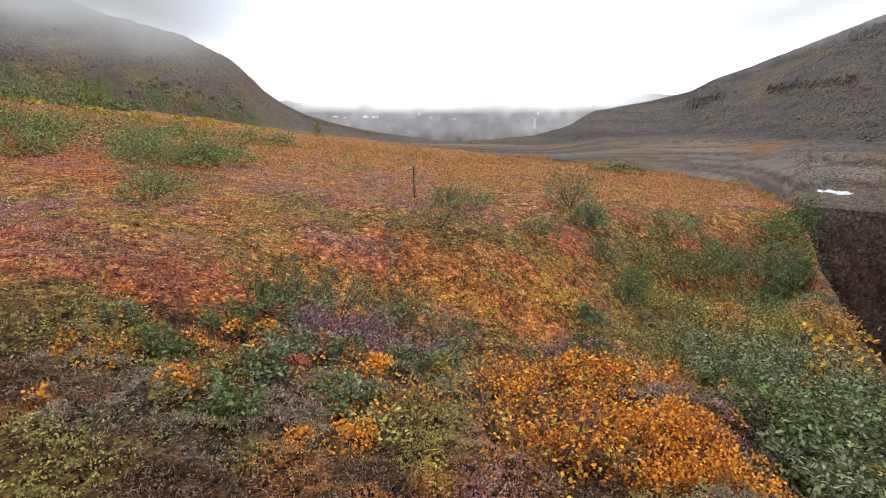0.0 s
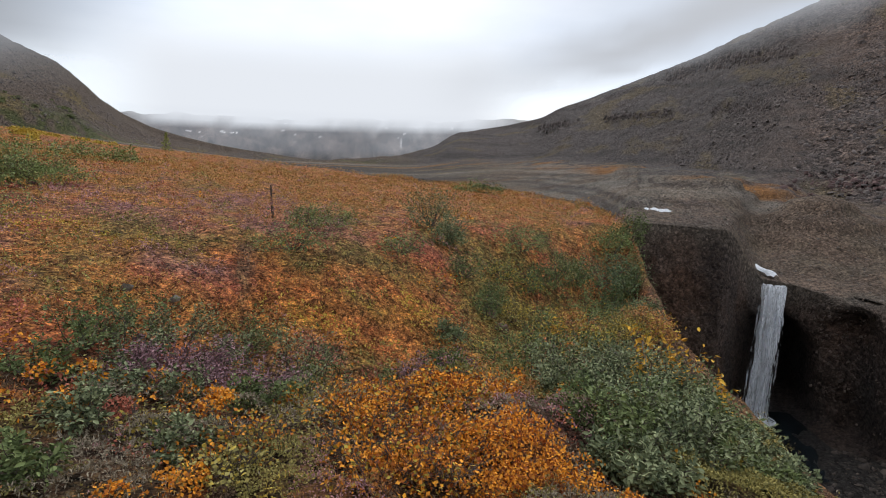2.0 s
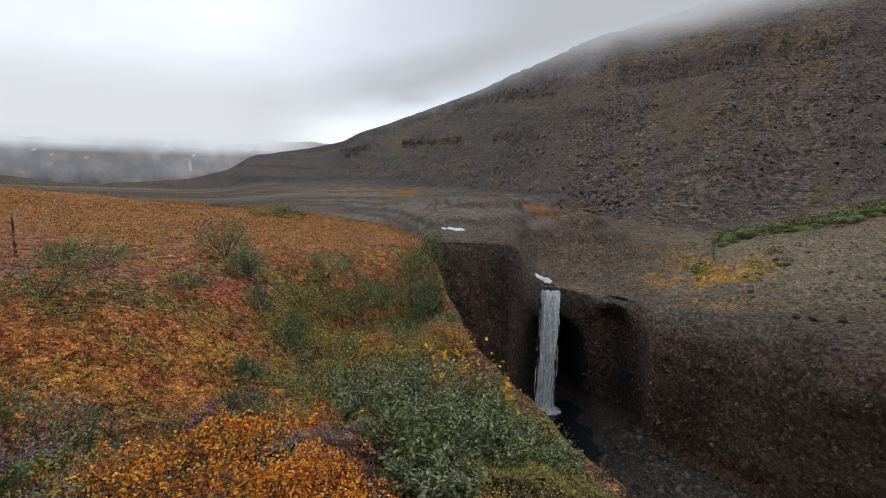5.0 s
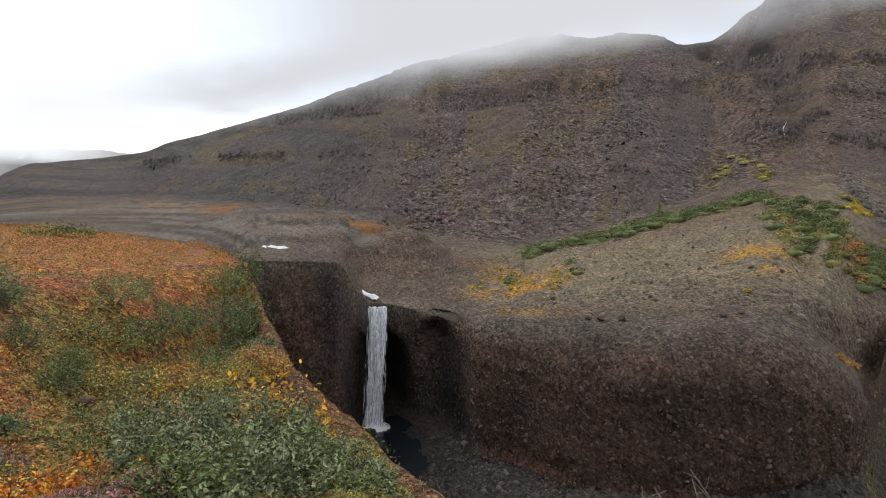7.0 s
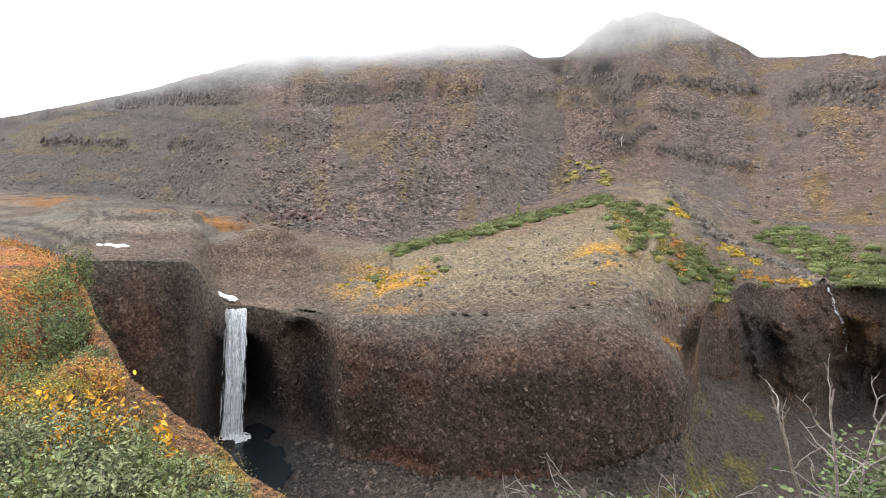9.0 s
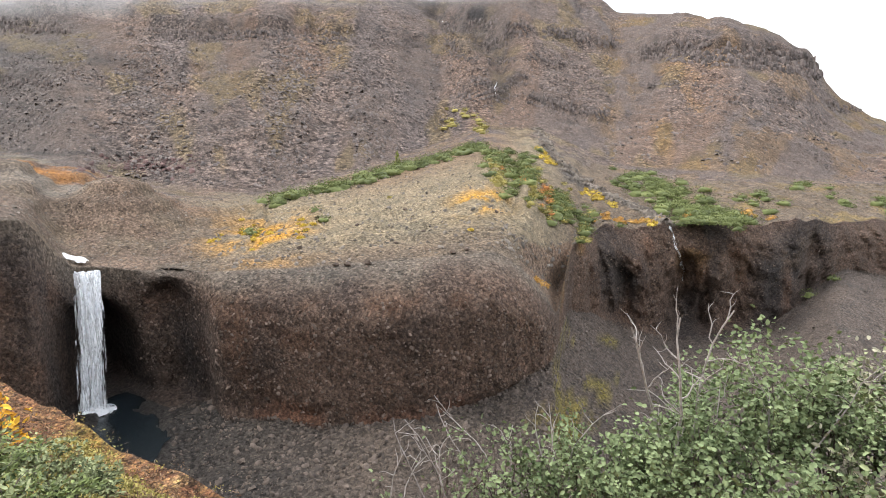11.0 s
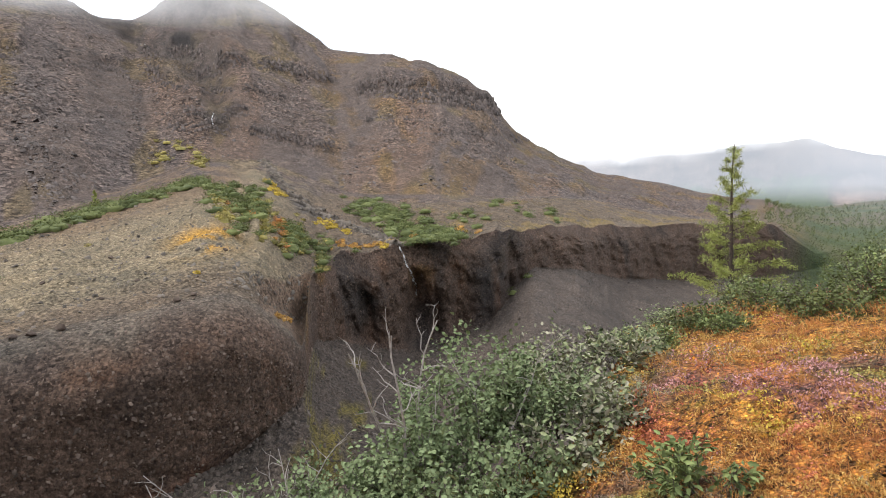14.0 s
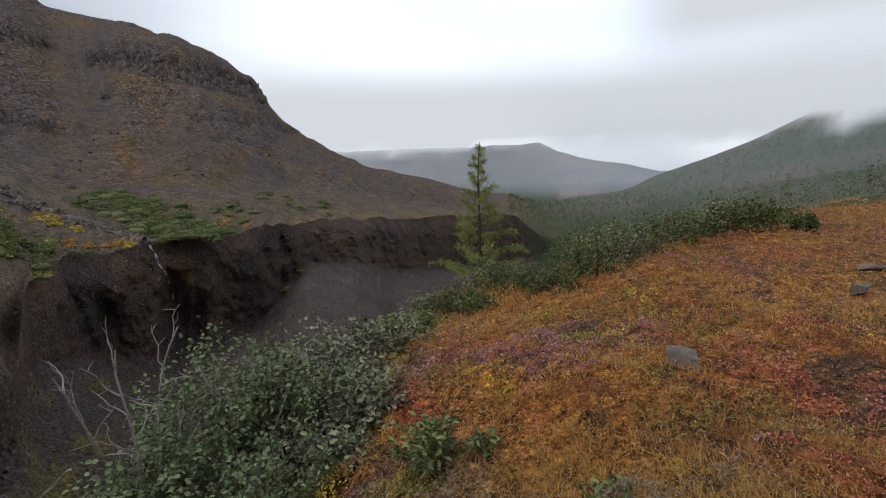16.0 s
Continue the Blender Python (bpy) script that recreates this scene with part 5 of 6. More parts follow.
def shrub(name, label, az, r, width, height, count, leaf, mat, seed, ratio=0.5, stems=9, full=True, upright=0.5, extra=None, bare=0, category="shrub", group=""):
    """Many stems from one root, leaves along their ends."""
    rng = np.random.default_rng(seed)
    x, y = at(az, r)
    base = new(name)
    base.location = (x, y, float(ground(x, y)))
    if r > 5.5:
        CLEAR.append((x, y, width * 0.5))
    tagged(base, label, category, group)
    lines, tips, ways = [], [], []
    for i in range(stems):
        a = rng.uniform(0, 2 * np.pi)
        out = rng.uniform(0.1, 1.0) ** 0.7
        way = (math.cos(a) * out * width * 0.5, math.sin(a) * out * width * 0.5, height * (0.75 + 0.3 * rng.random()) * (1.05 - 0.45 * out))
        length = math.sqrt(sum(q * q for q in way)) * 1.05
        start = (math.cos(a) * 0.08 * width * out, math.sin(a) * 0.08 * width * out, -0.03)
        line = crooked(rng, start, way, length, 7, 0.13, 0.006 + 0.006 * height, 0.002, 0.02)
        lines.append(line)
        for k in range(3, 8):
            for _ in range(2):
                q, _rad = line[k if k < len(line) else -1]
                tw = rng.normal(size=3) * 0.6 + np.array([math.cos(a) * 0.4, math.sin(a) * 0.4, upright])
                twig = crooked(rng, q, tw, 0.13 * width + 0.14 * height * rng.random(), 2, 0.2, 0.0025, 0.001)
                lines.append(twig)
                for pt, _r in twig:
                    tips.append(pt)
                    ways.append(tw / np.linalg.norm(tw))
    part("branchwork", tubes("branchwork", lines, STEM, 3), base, "thin grey-brown branches")
    tips, ways = np.array(tips), np.array(ways)
    pick = rng.integers(0, len(tips), count)
    p = tips[pick] + rng.normal(size=(count, 3)) * 0.045 * (width + height) * 0.5
    p[:, 2] = np.maximum(p[:, 2], 0.02 + 0.05 * rng.random(count))
    if not full:
        # low rounded crowns: most leaves sit on the outside of a lumpy dome
        shell = rng.random(count) < 0.72
        way = rng.normal(size=(count, 3)) * np.array([1, 1, 0.8])
        way[:, 2] = np.abs(way[:, 2])
        way /= np.linalg.norm(way, axis=1, keepdims=True)
        lump = (0.86 + 0.5 * fbm(way[:, 0] * 2 + seed, way[:, 1] * 2, way[:, 2] * 2, 3, seed))[:, None] * rng.uniform(0.8, 1.05, (count, 1))
        p = np.where(shell[:, None], way * lump * np.array([width * 0.52, width * 0.52, height * 0.9]), p)
    d = ways[pick] * np.array([1, 1, 0.55]) + rng.normal(size=(count, 3)) * np.array([0.75, 0.75, 0.4])
    size = leaf * rng.uniform(0.55, 1.25, count)
    cut = np.ones(count, bool)
    if extra:
        e_mat, share, e_label = extra
        cut = rng.random(count) > share
        part("turned_leaves", leaves("turned_leaves", p[~cut], d[~cut], size[~cut] * 1.05, ratio, e_mat, flat=1.3, seed=seed + 1, full=full), base, e_label)
    part("foliage", leaves("foliage", p[cut], d[cut], size[cut], ratio, mat, flat=1.3, seed=seed, full=full), base)
    for i in range(bare):
        a = rng.uniform(0, 2 * np.pi)
        o = rng.uniform(0, 0.3) * width
        q = crooked(rng, (math.cos(a) * o, math.sin(a) * o, height * 0.3), (rng.normal() * 0.2, rng.normal() * 0.2, 1), height * rng.uniform(0.65, 0.95), 7, 0.19, 0.0075, 0.0032)
        dead = [q]
        for k in (3, 4, 5, 6):
            dead.append(crooked(rng, q[k][0], (rng.normal(), rng.normal(), 0.9), height * 0.2, 4, 0.28, 0.004, 0.0015))
        part("dead_branch", tubes("dead_branch", dead, DEAD, 5), base, "bare pale grey dead branch")
    return base


# ---- the tundra's low cover, far too many plants to count ----
def tundra():
    rng = np.random.default_rng(77)
    per, n, rest = 10, 46000, 6000
    az = np.where(rng.random(n) < 0.66, rng.uniform(-46, 60, n), rng.uniform(106, 180, n))
    wing = rng.random(n) < 0.03
    az[wing] = rng.uniform(-95, -46, wing.sum())
    edge = np.where(az < -46, 7, key(az, EDGE))
    edge_r, q = np.minimum(edge, 80) * 0.995, rng.random(n)
    r = np.where(rng.random(n) < 0.5, 1.7 * (edge_r / 1.7) ** q, 1 / (1 / 1.7 + (1 / edge_r - 1 / 1.7) * q))
    # underfoot, along the brink and behind, the same plants more thinly
    a2 = rng.uniform(-180, 180, rest)
    top = np.where(a2 < -46, 12, np.minimum(key(a2, EDGE) * 0.97, 12))
    r2 = 0.05 + top * rng.random(rest) ** 0.6
    seen = ((a2 > -46) & (a2 < 60)) | (a2 > 106)
    a2, r2 = a2[~seen | (r2 < 1.8)], r2[~seen | (r2 < 1.8)]
    az, r = np.concatenate([az, a2]), np.concatenate([r, r2])
    sparse = np.repeat(np.arange(len(az)) >= n, per)
    # every plant is a small clump of leaves, domed in the middle
    clumps = len(az)
    x, y = CX + r * np.sin(np.radians(az)), CY + r * np.cos(np.radians(az))
    wide = np.clip(0.011 * r, 0.03, 0.22) * rng.uniform(0.6, 1.5, clumps)
    tall = np.clip(0.010 * r, 0.03, 0.16) * rng.uniform(0.2, 1.6, clumps)
    owner = np.repeat(np.arange(clumps), per)
    spot = rng.normal(size=(len(owner), 2)) * 0.6
    dome = np.exp(-(spot ** 2).sum(1)) * tall[owner] * rng.uniform(0.5, 1.0, len(owner))
    x, y = x[owner] + spot[:, 0] * wide[owner], y[owner] + spot[:, 1] * wide[owner]
    az, r = np.degrees(np.arctan2(x - CX, y - CY)), np.hypot(x - CX, y - CY)
    inside = (r < key(az, EDGE) * 0.995) & (r > 0.05)
    az, r, x, y, sparse, dome, owner = [q[inside] for q in (az, r, x, y, sparse, dome, owner)]
    n = len(az)
    # bare mossy ledge along the brink
    ledge = bare_ledge(az, r)
    keep = rng.random(n) > 0.8 * ledge
    az, r, x, y, ledge, sparse, dome, owner = [q[keep] for q in (az, r, x, y, ledge, sparse, dome, owner)]
    under = np.zeros(len(x), bool)
    for sx, sy, reach in CLEAR:
        under |= (x - sx) ** 2 + (y - sy) ** 2 < reach ** 2
    keep = ~under | (rng.random(len(x)) < 0.12)
    az, r, x, y, ledge, sparse, dome, owner = [q[keep] for q in (az, r, x, y, ledge, sparse, dome, owner)]
    n = len(x)
    size = np.clip(0.0050 * r - 0.0027 * np.clip(r - 4, 0, 80) * smooth(r, 4, 9), 0.013, 0.10) * np.where(az > 90, 0.85, 1.0)
    size[sparse] = 0.034
    # cushions: tufts stand on small mounds
    cushion = cushions(x, y, r)
    z = ground(x, y) + np.maximum(cushion + 0.35, 0) * 0.18 * np.clip(r / 6, 0.8, 2.0) + dome
    w = mosaic(x, y, az, r, ledge, cushion)
    # dwarf birch stands higher than the rest near the path
    birch = smooth(w["orange"], 0.1, 0.45) * (1 - smooth(r, 4.5, 7)) * (az < 60) * ~sparse
    z = z + birch * rng.random(n) * (0.10 + 0.10 * vnoise(x * 3, y * 3, 0, 552))
    names = list(w)
    score = np.stack([w[q] for q in names]) + (rng.normal(size=(len(names), clumps)) * 0.075)[:, owner] + rng.normal(size=(len(names), n)) * 0.04
    kind = np.argmax(score, 0)
    # the brown leaves also draw the shade between cushions as colour
    look_up = {"ochre": ("ochre_grass", OCHRE, "ochre and straw-coloured tundra grass", 1.6, 0.26, 0.4), "rust": ("rust_sedge", RUST, "rust-orange sedge turf", 1.5, 0.32, 0.35),
               "orange": ("dwarf_birch", ORANGE, "orange dwarf birch leaves close to the ground", 1.3, 0.8, 0.35),
               "red": ("bearberry", RED, "red bearberry leaves among the grass", 1.15, 0.6, 0.35), "purple": ("heath", PURPLE, "dusty purple heath cushions", 1.05, 0.5, 0.6),
               "olive": ("crowberry", OLIVE, "olive green crowberry and moss", 1.15, 0.55, 0.4), "brown": ("brown_heath_and_shade", BROWN, "dry brown heath twigs and leaves, also standing in for shade in the dips", 1.5, 0.3, 0.4),
               "lichen": ("lichen", LICHEN, "pale grey lichen and dead twigs", 1.5, 0.28, 0.3), "gold": ("golden_leaves", GOLDEN, "golden yellow leaves scattered in the tundra", 1.25, 0.6, 0.4)}
    for i, q in enumerate(names):
        m = kind == i
        if not m.any():
            continue
        name, mat, label, mul, ratio, rise = look_up[q]
        p = np.stack([x, y, z], 1)[m]
        d = rng.normal(size=(m.sum(), 3)) * 0.6 + np.array([0, 0, 1.0]) * (rise * (1 - 0.75 * smooth(r[m], 5, 9)))[:, None]
        s = size[m] * mul * rng.uniform(0.6, 1.3, m.sum())
        tagged(new(name, leaves(name, p, d, s, ratio, mat, flat=1.6, seed=600 + i)), label, "ground cover", kind="stuff")


def tussocks():
    """Fine grass standing in fans on the slope beside the gorge."""
    rng = np.random.default_rng(79)
    n, m = 7500, 11
    az = rng.uniform(126, 180, n)
    top = np.minimum(key(az, EDGE) * 0.95, 16)
    r = 1 / (1 / 1.9 + (1 / top - 1 / 1.9) * rng.random(n))
    x, y = CX + r * np.sin(np.radians(az)), CY + r * np.cos(np.radians(az))
    keep = fbm(x * 0.8, y * 0.8, 0, 3, 571) > 0.25 * (1 - smooth(r, 3, 6)) - 0.25
    keep &= (rng.random(n) < 0.35 + 0.65 * smooth(az, 134, 142)) | (r > 7)
    x, y, r = x[keep], y[keep], r[keep]
    base = np.stack([x, y, ground(x, y) + 0.02], 1)
    p = np.repeat(base, m, 0) + rng.normal(size=(len(x) * m, 3)) * np.array([0.03, 0.03, 0.0])
    d = rng.normal(size=p.shape) * 0.55 + np.array([0.15, 0.1, 0.75])
    size = rng.uniform(0.045, 0.11, len(p)) * np.clip(np.repeat(r, m) / 6, 0.8, 1.4)
    pick = rng.random(len(p)) < np.repeat(smooth(fbm(x * 0.5, y * 0.5, 3, 3, 572), -0.4, 0.4), m)
    for name, mat, label, q in (("ochre_grass", OCHRE, "straw-coloured grass tussocks", pick), ("rust_sedge", RUST, "rust-coloured sedge tussocks", ~pick)):
        tagged(new(name, leaves(name, p[q], d[q], size[q], 0.06, mat, flat=0.3, seed=660)), label, "grass", kind="stuff")


# ---- shrubs on the near plateau ----
BIG = "willow shrubs at the edge of the gorge"
for i, (a, r, w, h) in enumerate([(21, 6.3, 1.2, 0.62), (26.5, 6.7, 1.2, 0.62), (32, 6.9, 1.2, 0.66), (35.5, 6.4, 1.0, 0.62), (27, 5.3, 1.1, 0.6), (33, 5.3, 1.1, 0.6), (37.5, 5.2, 0.8, 0.5),
                                  (41.5, 4.9, 0.6, 0.35), (33, 4.3, 0.9, 0.5), (39, 4.2, 0.8, 0.42), (24, 4.5, 0.7, 0.32), (45, 4.4, 0.5, 0.28), (28, 3.5, 0.8, 0.42), (34, 3.5, 0.8, 0.45), (30, 2.9, 0.6, 0.3)]):
    shrub("willow_shrub", "grey-green willow shrub with dense small leaves", a, r, w, h, 2300, 0.039, WILLOW_GREY if i % 3 else WILLOW, 1000 + i, 0.5, 14, True, bare=1 if i in (2, 5, 9) else 0, group=BIG)
for i, (a, r, w, h, n) in enumerate([(24.5, 9.4, 0.5, 0.45, 110), (33.5, 6.0, 0.45, 0.95, 150), (35.5, 6.1, 0.45, 0.9, 170), (37.5, 6.3, 0.4, 0.95, 150), (39.5, 6.3, 0.35, 0.8, 110), (32, 6.5, 0.35, 0.85, 80), (35, 7.4, 0.45, 0.75, 110)]):
    shrub("yellow_willow", "willow sprig turned bright yellow", a, r, w, h, int(n * 1.0), 0.074, GOLD, 1100 + i, 0.5, 5, True, group="yellow sprigs")
for i, (a, r, w, h) in enumerate([(-18.9, 6.1, 0.9, 0.32), (-15.3, 6.3, 0.9, 0.36), (-9.9, 6.4, 1.0, 0.4), (-5.3, 5.9, 1.0, 0.44), (-2.1, 6.0, 0.7, 0.36), (-20.3, 5.5, 0.8, 0.3), (-23.5, 5.7, 0.7, 0.26), (-12.6, 5.9, 0.8, 0.3), (-33, 4.4, 0.45, 0.16), (-16, 4.4, 0.5, 0.18), (-30, 3.2, 0.3, 0.14), (-6, 4.5, 0.5, 0.16), (11, 5.4, 0.5, 0.25), (-22, 4.6, 0.5, 0.16), (-27, 5.0, 0.5, 0.18), (-36, 4.9, 0.4, 0.16), (-11, 4.2, 0.5, 0.15), (-25, 3.9, 0.4, 0.14), (3, 4.9, 0.5, 0.16), (-18, 3.3, 0.35, 0.12), (5, 5.6, 0.4, 0.16)]):
    shrub("dwarf_willow", "low green dwarf willow in the heath", a, r, w, h * 1.35 + 0.05, 850, 0.038, WILLOW_GREY if i % 2 else WILLOW, 1200 + i, 0.5, 9, True, group="dwarf willows")
for i, (a, r, w, h) in enumerate([(-12.4, 5.3, 1.0, 0.34), (-17.4, 5.0, 0.8, 0.3), (-8.2, 5.4, 0.9, 0.32), (-9.8, 4.9, 0.6, 0.26), (-19.8, 5.0, 0.6, 0.26), (-15.0, 5.4, 0.8, 0.32), (-5.4, 5.2, 0.5, 0.24), (9.5, 5.4, 0.6, 0.26), (12.5, 6.0, 0.6, 0.3)]):
    shrub("heath_shrub", "low wine-dark heath shrub with small leaves", a, r, w, h * 1.25, 1500, 0.03, WINE, 1220 + i, 0.5, 12, True, group="wine-dark heath shrubs")
for i, (a, r, w, h) in enumerate([(-0.5, 4.6, 0.6, 0.24), (2.6, 3.5, 0.6, 0.24), (9.0, 3.9, 0.5, 0.26), (-3.5, 3.7, 0.6, 0.22), (-1.0, 3.0, 0.6, 0.2), (-12.5, 3.2, 0.5, 0.2), (11.0, 3.6, 0.45, 0.24), (1.5, 4.2, 0.5, 0.22), (6.0, 3.0, 0.5, 0.22),
                                  (-15, 2.9, 0.4, 0.16), (2.0, 2.6, 0.6, 0.2), (7.5, 2.6, 0.5, 0.2), (-20.5, 3.6, 0.4, 0.18), (11.5, 2.9, 0.4, 0.2), (5.5, 3.9, 0.5, 0.24), (-33.5, 3.5, 0.35, 0.16), (-38, 4.4, 0.4, 0.16), (13.0, 4.1, 0.4, 0.26), (-6.5, 4.3, 0.4, 0.18)]):
    shrub("dwarf_birch_bush", "low dwarf birch with gold and orange leaves", a, r, w, h, 560, 0.027, OLIVE if i % 3 == 0 else ORANGE, 1240 + i, 0.75, 14, False, extra=(GOLDEN, 0.22, "golden yellow leaves"), group="dwarf birch bushes")
for i, (a, r, w, h) in enumerate([(0.6, 11.6, 0.8, 0.4), (-28.5, 11.5, 1.3, 0.4), (-29, 16, 2.0, 0.8),
                                  (-24, 17, 1.8, 0.7), (-33.5, 22, 4.5, 1.5), (-37, 21, 4.5, 1.7), (-38.5, 17, 1.2, 0.5), (-41, 24, 5, 1.6), (-21, 34, 2.5, 1.0), (-18, 33, 2.0, 0.8), (-27, 34, 3, 1.0),
                                  (11.4, 13.4, 1.2, 0.95), (-1.9, 11.0, 0.65, 0.42), (-3.6, 9.4, 1.0, 0.42), (7.7, 10.5, 0.75, 0.4), (-31, 9.9, 1.0, 0.45), (-25, 16.3, 1.4, 0.8), (-30, 18.3, 1.6, 0.9), (-39, 20.7, 2.4, 1.2), (13.2, 12.3, 0.7, 0.42), (14.8, 10.9, 0.7, 0.48), (21.3, 14.2, 1.3, 0.7), (25.1, 14.1, 1.5, 0.85), (29.5, 16.4, 2.0, 1.05), (23.2, 13.2, 1.0, 0.5), (27.6, 13.6, 1.3, 0.6), (30.2, 14.4, 1.3, 0.7), (32.2, 15.6, 1.2, 0.8), (33.4, 17.0, 1.1, 0.9), (31.0, 18.6, 1.3, 0.9),
                                  (32.6, 19.4, 1.0, 1.25), (32.2, 17.8, 1.3, 1.05), (27.4, 15.4, 1.2, 0.8), (33.6, 14.8, 0.7, 0.6), (31.3, 16.2, 1.1, 0.85), (13.1, 8.1, 0.4, 0.25), (18.2, 39, 2.2, 0.5), (16, 42, 2.0, 0.5), (17.2, 9.9, 0.5, 0.35), (34.6, 13.2, 0.6, 0.4)]):
    shrub("willow_shrub", "rounded green willow shrub on the tundra", a, r, w * 1.25, h * (0.9 if a > 9 else 0.72) + 0.16, 2300 if 12 < r < 21 and a > 9 else 3200 if r > 15 and a < -23 else 1500, 0.042 * max(1, r / 11), (WILLOW, FRESH, WILLOW, ALDER)[i % 4] if a > 9 else FRESH, 1300 + i, 0.55, 14, False, group="shrubs on the plateau")

for i, (a, r, w, h) in enumerate([(20.5, 10.6, 0.8, 0.35), (23.5, 11.4, 0.9, 0.3), (26.5, 12.2, 1.0, 0.35), (29.5, 12.8, 1.0, 0.35), (31.5, 13.6, 0.9, 0.4), (24.0, 9.3, 0.8, 0.45), (27.5, 10.2, 0.9, 0.35), (30.5, 11.0, 0.9, 0.35), (32.5, 11.6, 0.8, 0.4),
                                  (19.2, 12.2, 0.8, 0.35), (33.8, 10.6, 0.7, 0.3), (29.0, 9.0, 0.7, 0.3), (32.5, 9.4, 0.7, 0.3), (18.0, 10.9, 0.6, 0.3), (35.3, 9.6, 0.5, 0.3), (22.0, 12.6, 0.8, 0.3)]):
    shrub("hollow_shrub", "low olive shrub with rust and gold leaves in the mossy hollow", a, r, w * 1.2, h * 1.1 + 0.12, 1500, 0.045, (OLIVE, WILLOW, RUST, WILLOW)[i % 4], 1700 + i, 0.6, 12, False, extra=((GOLDEN, OLIVE, GOLDEN)[i % 3], 0.3, "yellowing leaves"), group="shrubs in the mossy hollow")

# leafy bush with dead tops at the gorge's brink
BRINK = "leafy bushes on the brink"
for i, (a, r, w, h, n, bare) in enumerate([(105, 4.9, 0.95, 1.3, 1500, 3), (111, 5.1, 1.05, 1.4, 1700, 2), (116.5, 5.3, 0.95, 1.1, 1300, 0), (100.5, 4.7, 0.85, 0.85, 800, 1), (108, 4.3, 0.95, 0.95, 1000, 0), (114.5, 4.4, 0.85, 0.75, 800, 0),
                                           (95.5, 4.7, 0.9, 1.05, 1000, 2), (90.5, 4.7, 0.8, 1.0, 600, 2), (85.5, 4.8, 0.7, 1.15, 240, 3), (80, 4.6, 0.6, 1.15, 60, 4), (75, 4.7, 0.5, 0.8, 25, 2), (101, 4.0, 0.8, 0.6, 700, 0)]):
    shrub("alder_bush", "leafy green bush with bare dead tops on the brink" if bare else "leafy green bush on the brink of the gorge", a, r, w, h, int(n * 2.0), 0.046, ALDER, 1400 + i, 0.72, 12, True, 0.8, bare=bare, group=BRINK)
for i, (a, r, w, h) in enumerate([(120, 5.6, 1.2, 0.95), (123, 6.0, 1.0, 0.6), (119, 6.6, 1.1, 0.85), (125.5, 6.8, 1.0, 0.42), (120.5, 4.7, 0.9, 0.55), (124.5, 5.2, 0.7, 0.35)]):
    shrub("pale_willow", "willow bush showing pale leaf undersides", a, r, w, h, 900, 0.062, WILLOW_GREY, 1500 + i, 0.55, 10, True, extra=(PALE, 0.45, "pale cream leaf undersides"), group=BRINK)
shrub("willow_shrub", "small leathery green willow in the gold grass", 147.5, 3.1, 0.3, 0.18, 160, 0.05, WILLOW, 1551, 0.45, 6, True)
shrub("willow_shrub", "small leathery green willow in the red heath", 132.4, 3.95, 0.6, 0.34, 700, 0.06, WILLOW, 1550, 0.45, 10, True)
for i, (a, r, w, h) in enumerate([(129.5, 8.6, 0.8, 0.32), (131.5, 10.0, 0.9, 0.4), (134, 9.8, 0.8, 0.4), (139.4, 10.6, 0.9, 0.65), (137.5, 11.4, 0.9, 0.6), (144.5, 9.1, 0.8, 0.5), (148, 9.7, 1.15, 0.75), (150.8, 10.0, 1.1, 0.8), (146.5, 10.2, 1.1, 0.75), (153.3, 11.4, 1.1, 0.8),
                                  (149.5, 11.2, 1.2, 0.85), (155.5, 13.4, 1.2, 0.65), (157.5, 15.0, 1.3, 0.65), (159.5, 15.9, 0.5, 1.05), (162.3, 16.2, 1.2, 0.8), (164.5, 18.5, 1.3, 0.6), (161, 19, 1.4, 0.7), (166.2, 17.0, 0.6, 0.4), (136.2, 9.2, 0.7, 0.3), (127.8, 7.8, 0.8, 0.3), (142, 9.8, 0.8, 0.5)]):
    shrub("willow_shrub", "dense grey-green willow beside the tundra slope", a, r, w, h, 1700, 0.054 * max(1, r / 10), (WILLOW, WILLOW_GREY, FAR_GREEN)[i % 3], 1600 + i, 0.55, 16, False, group="willows along the brink")

tundra()
tussocks()


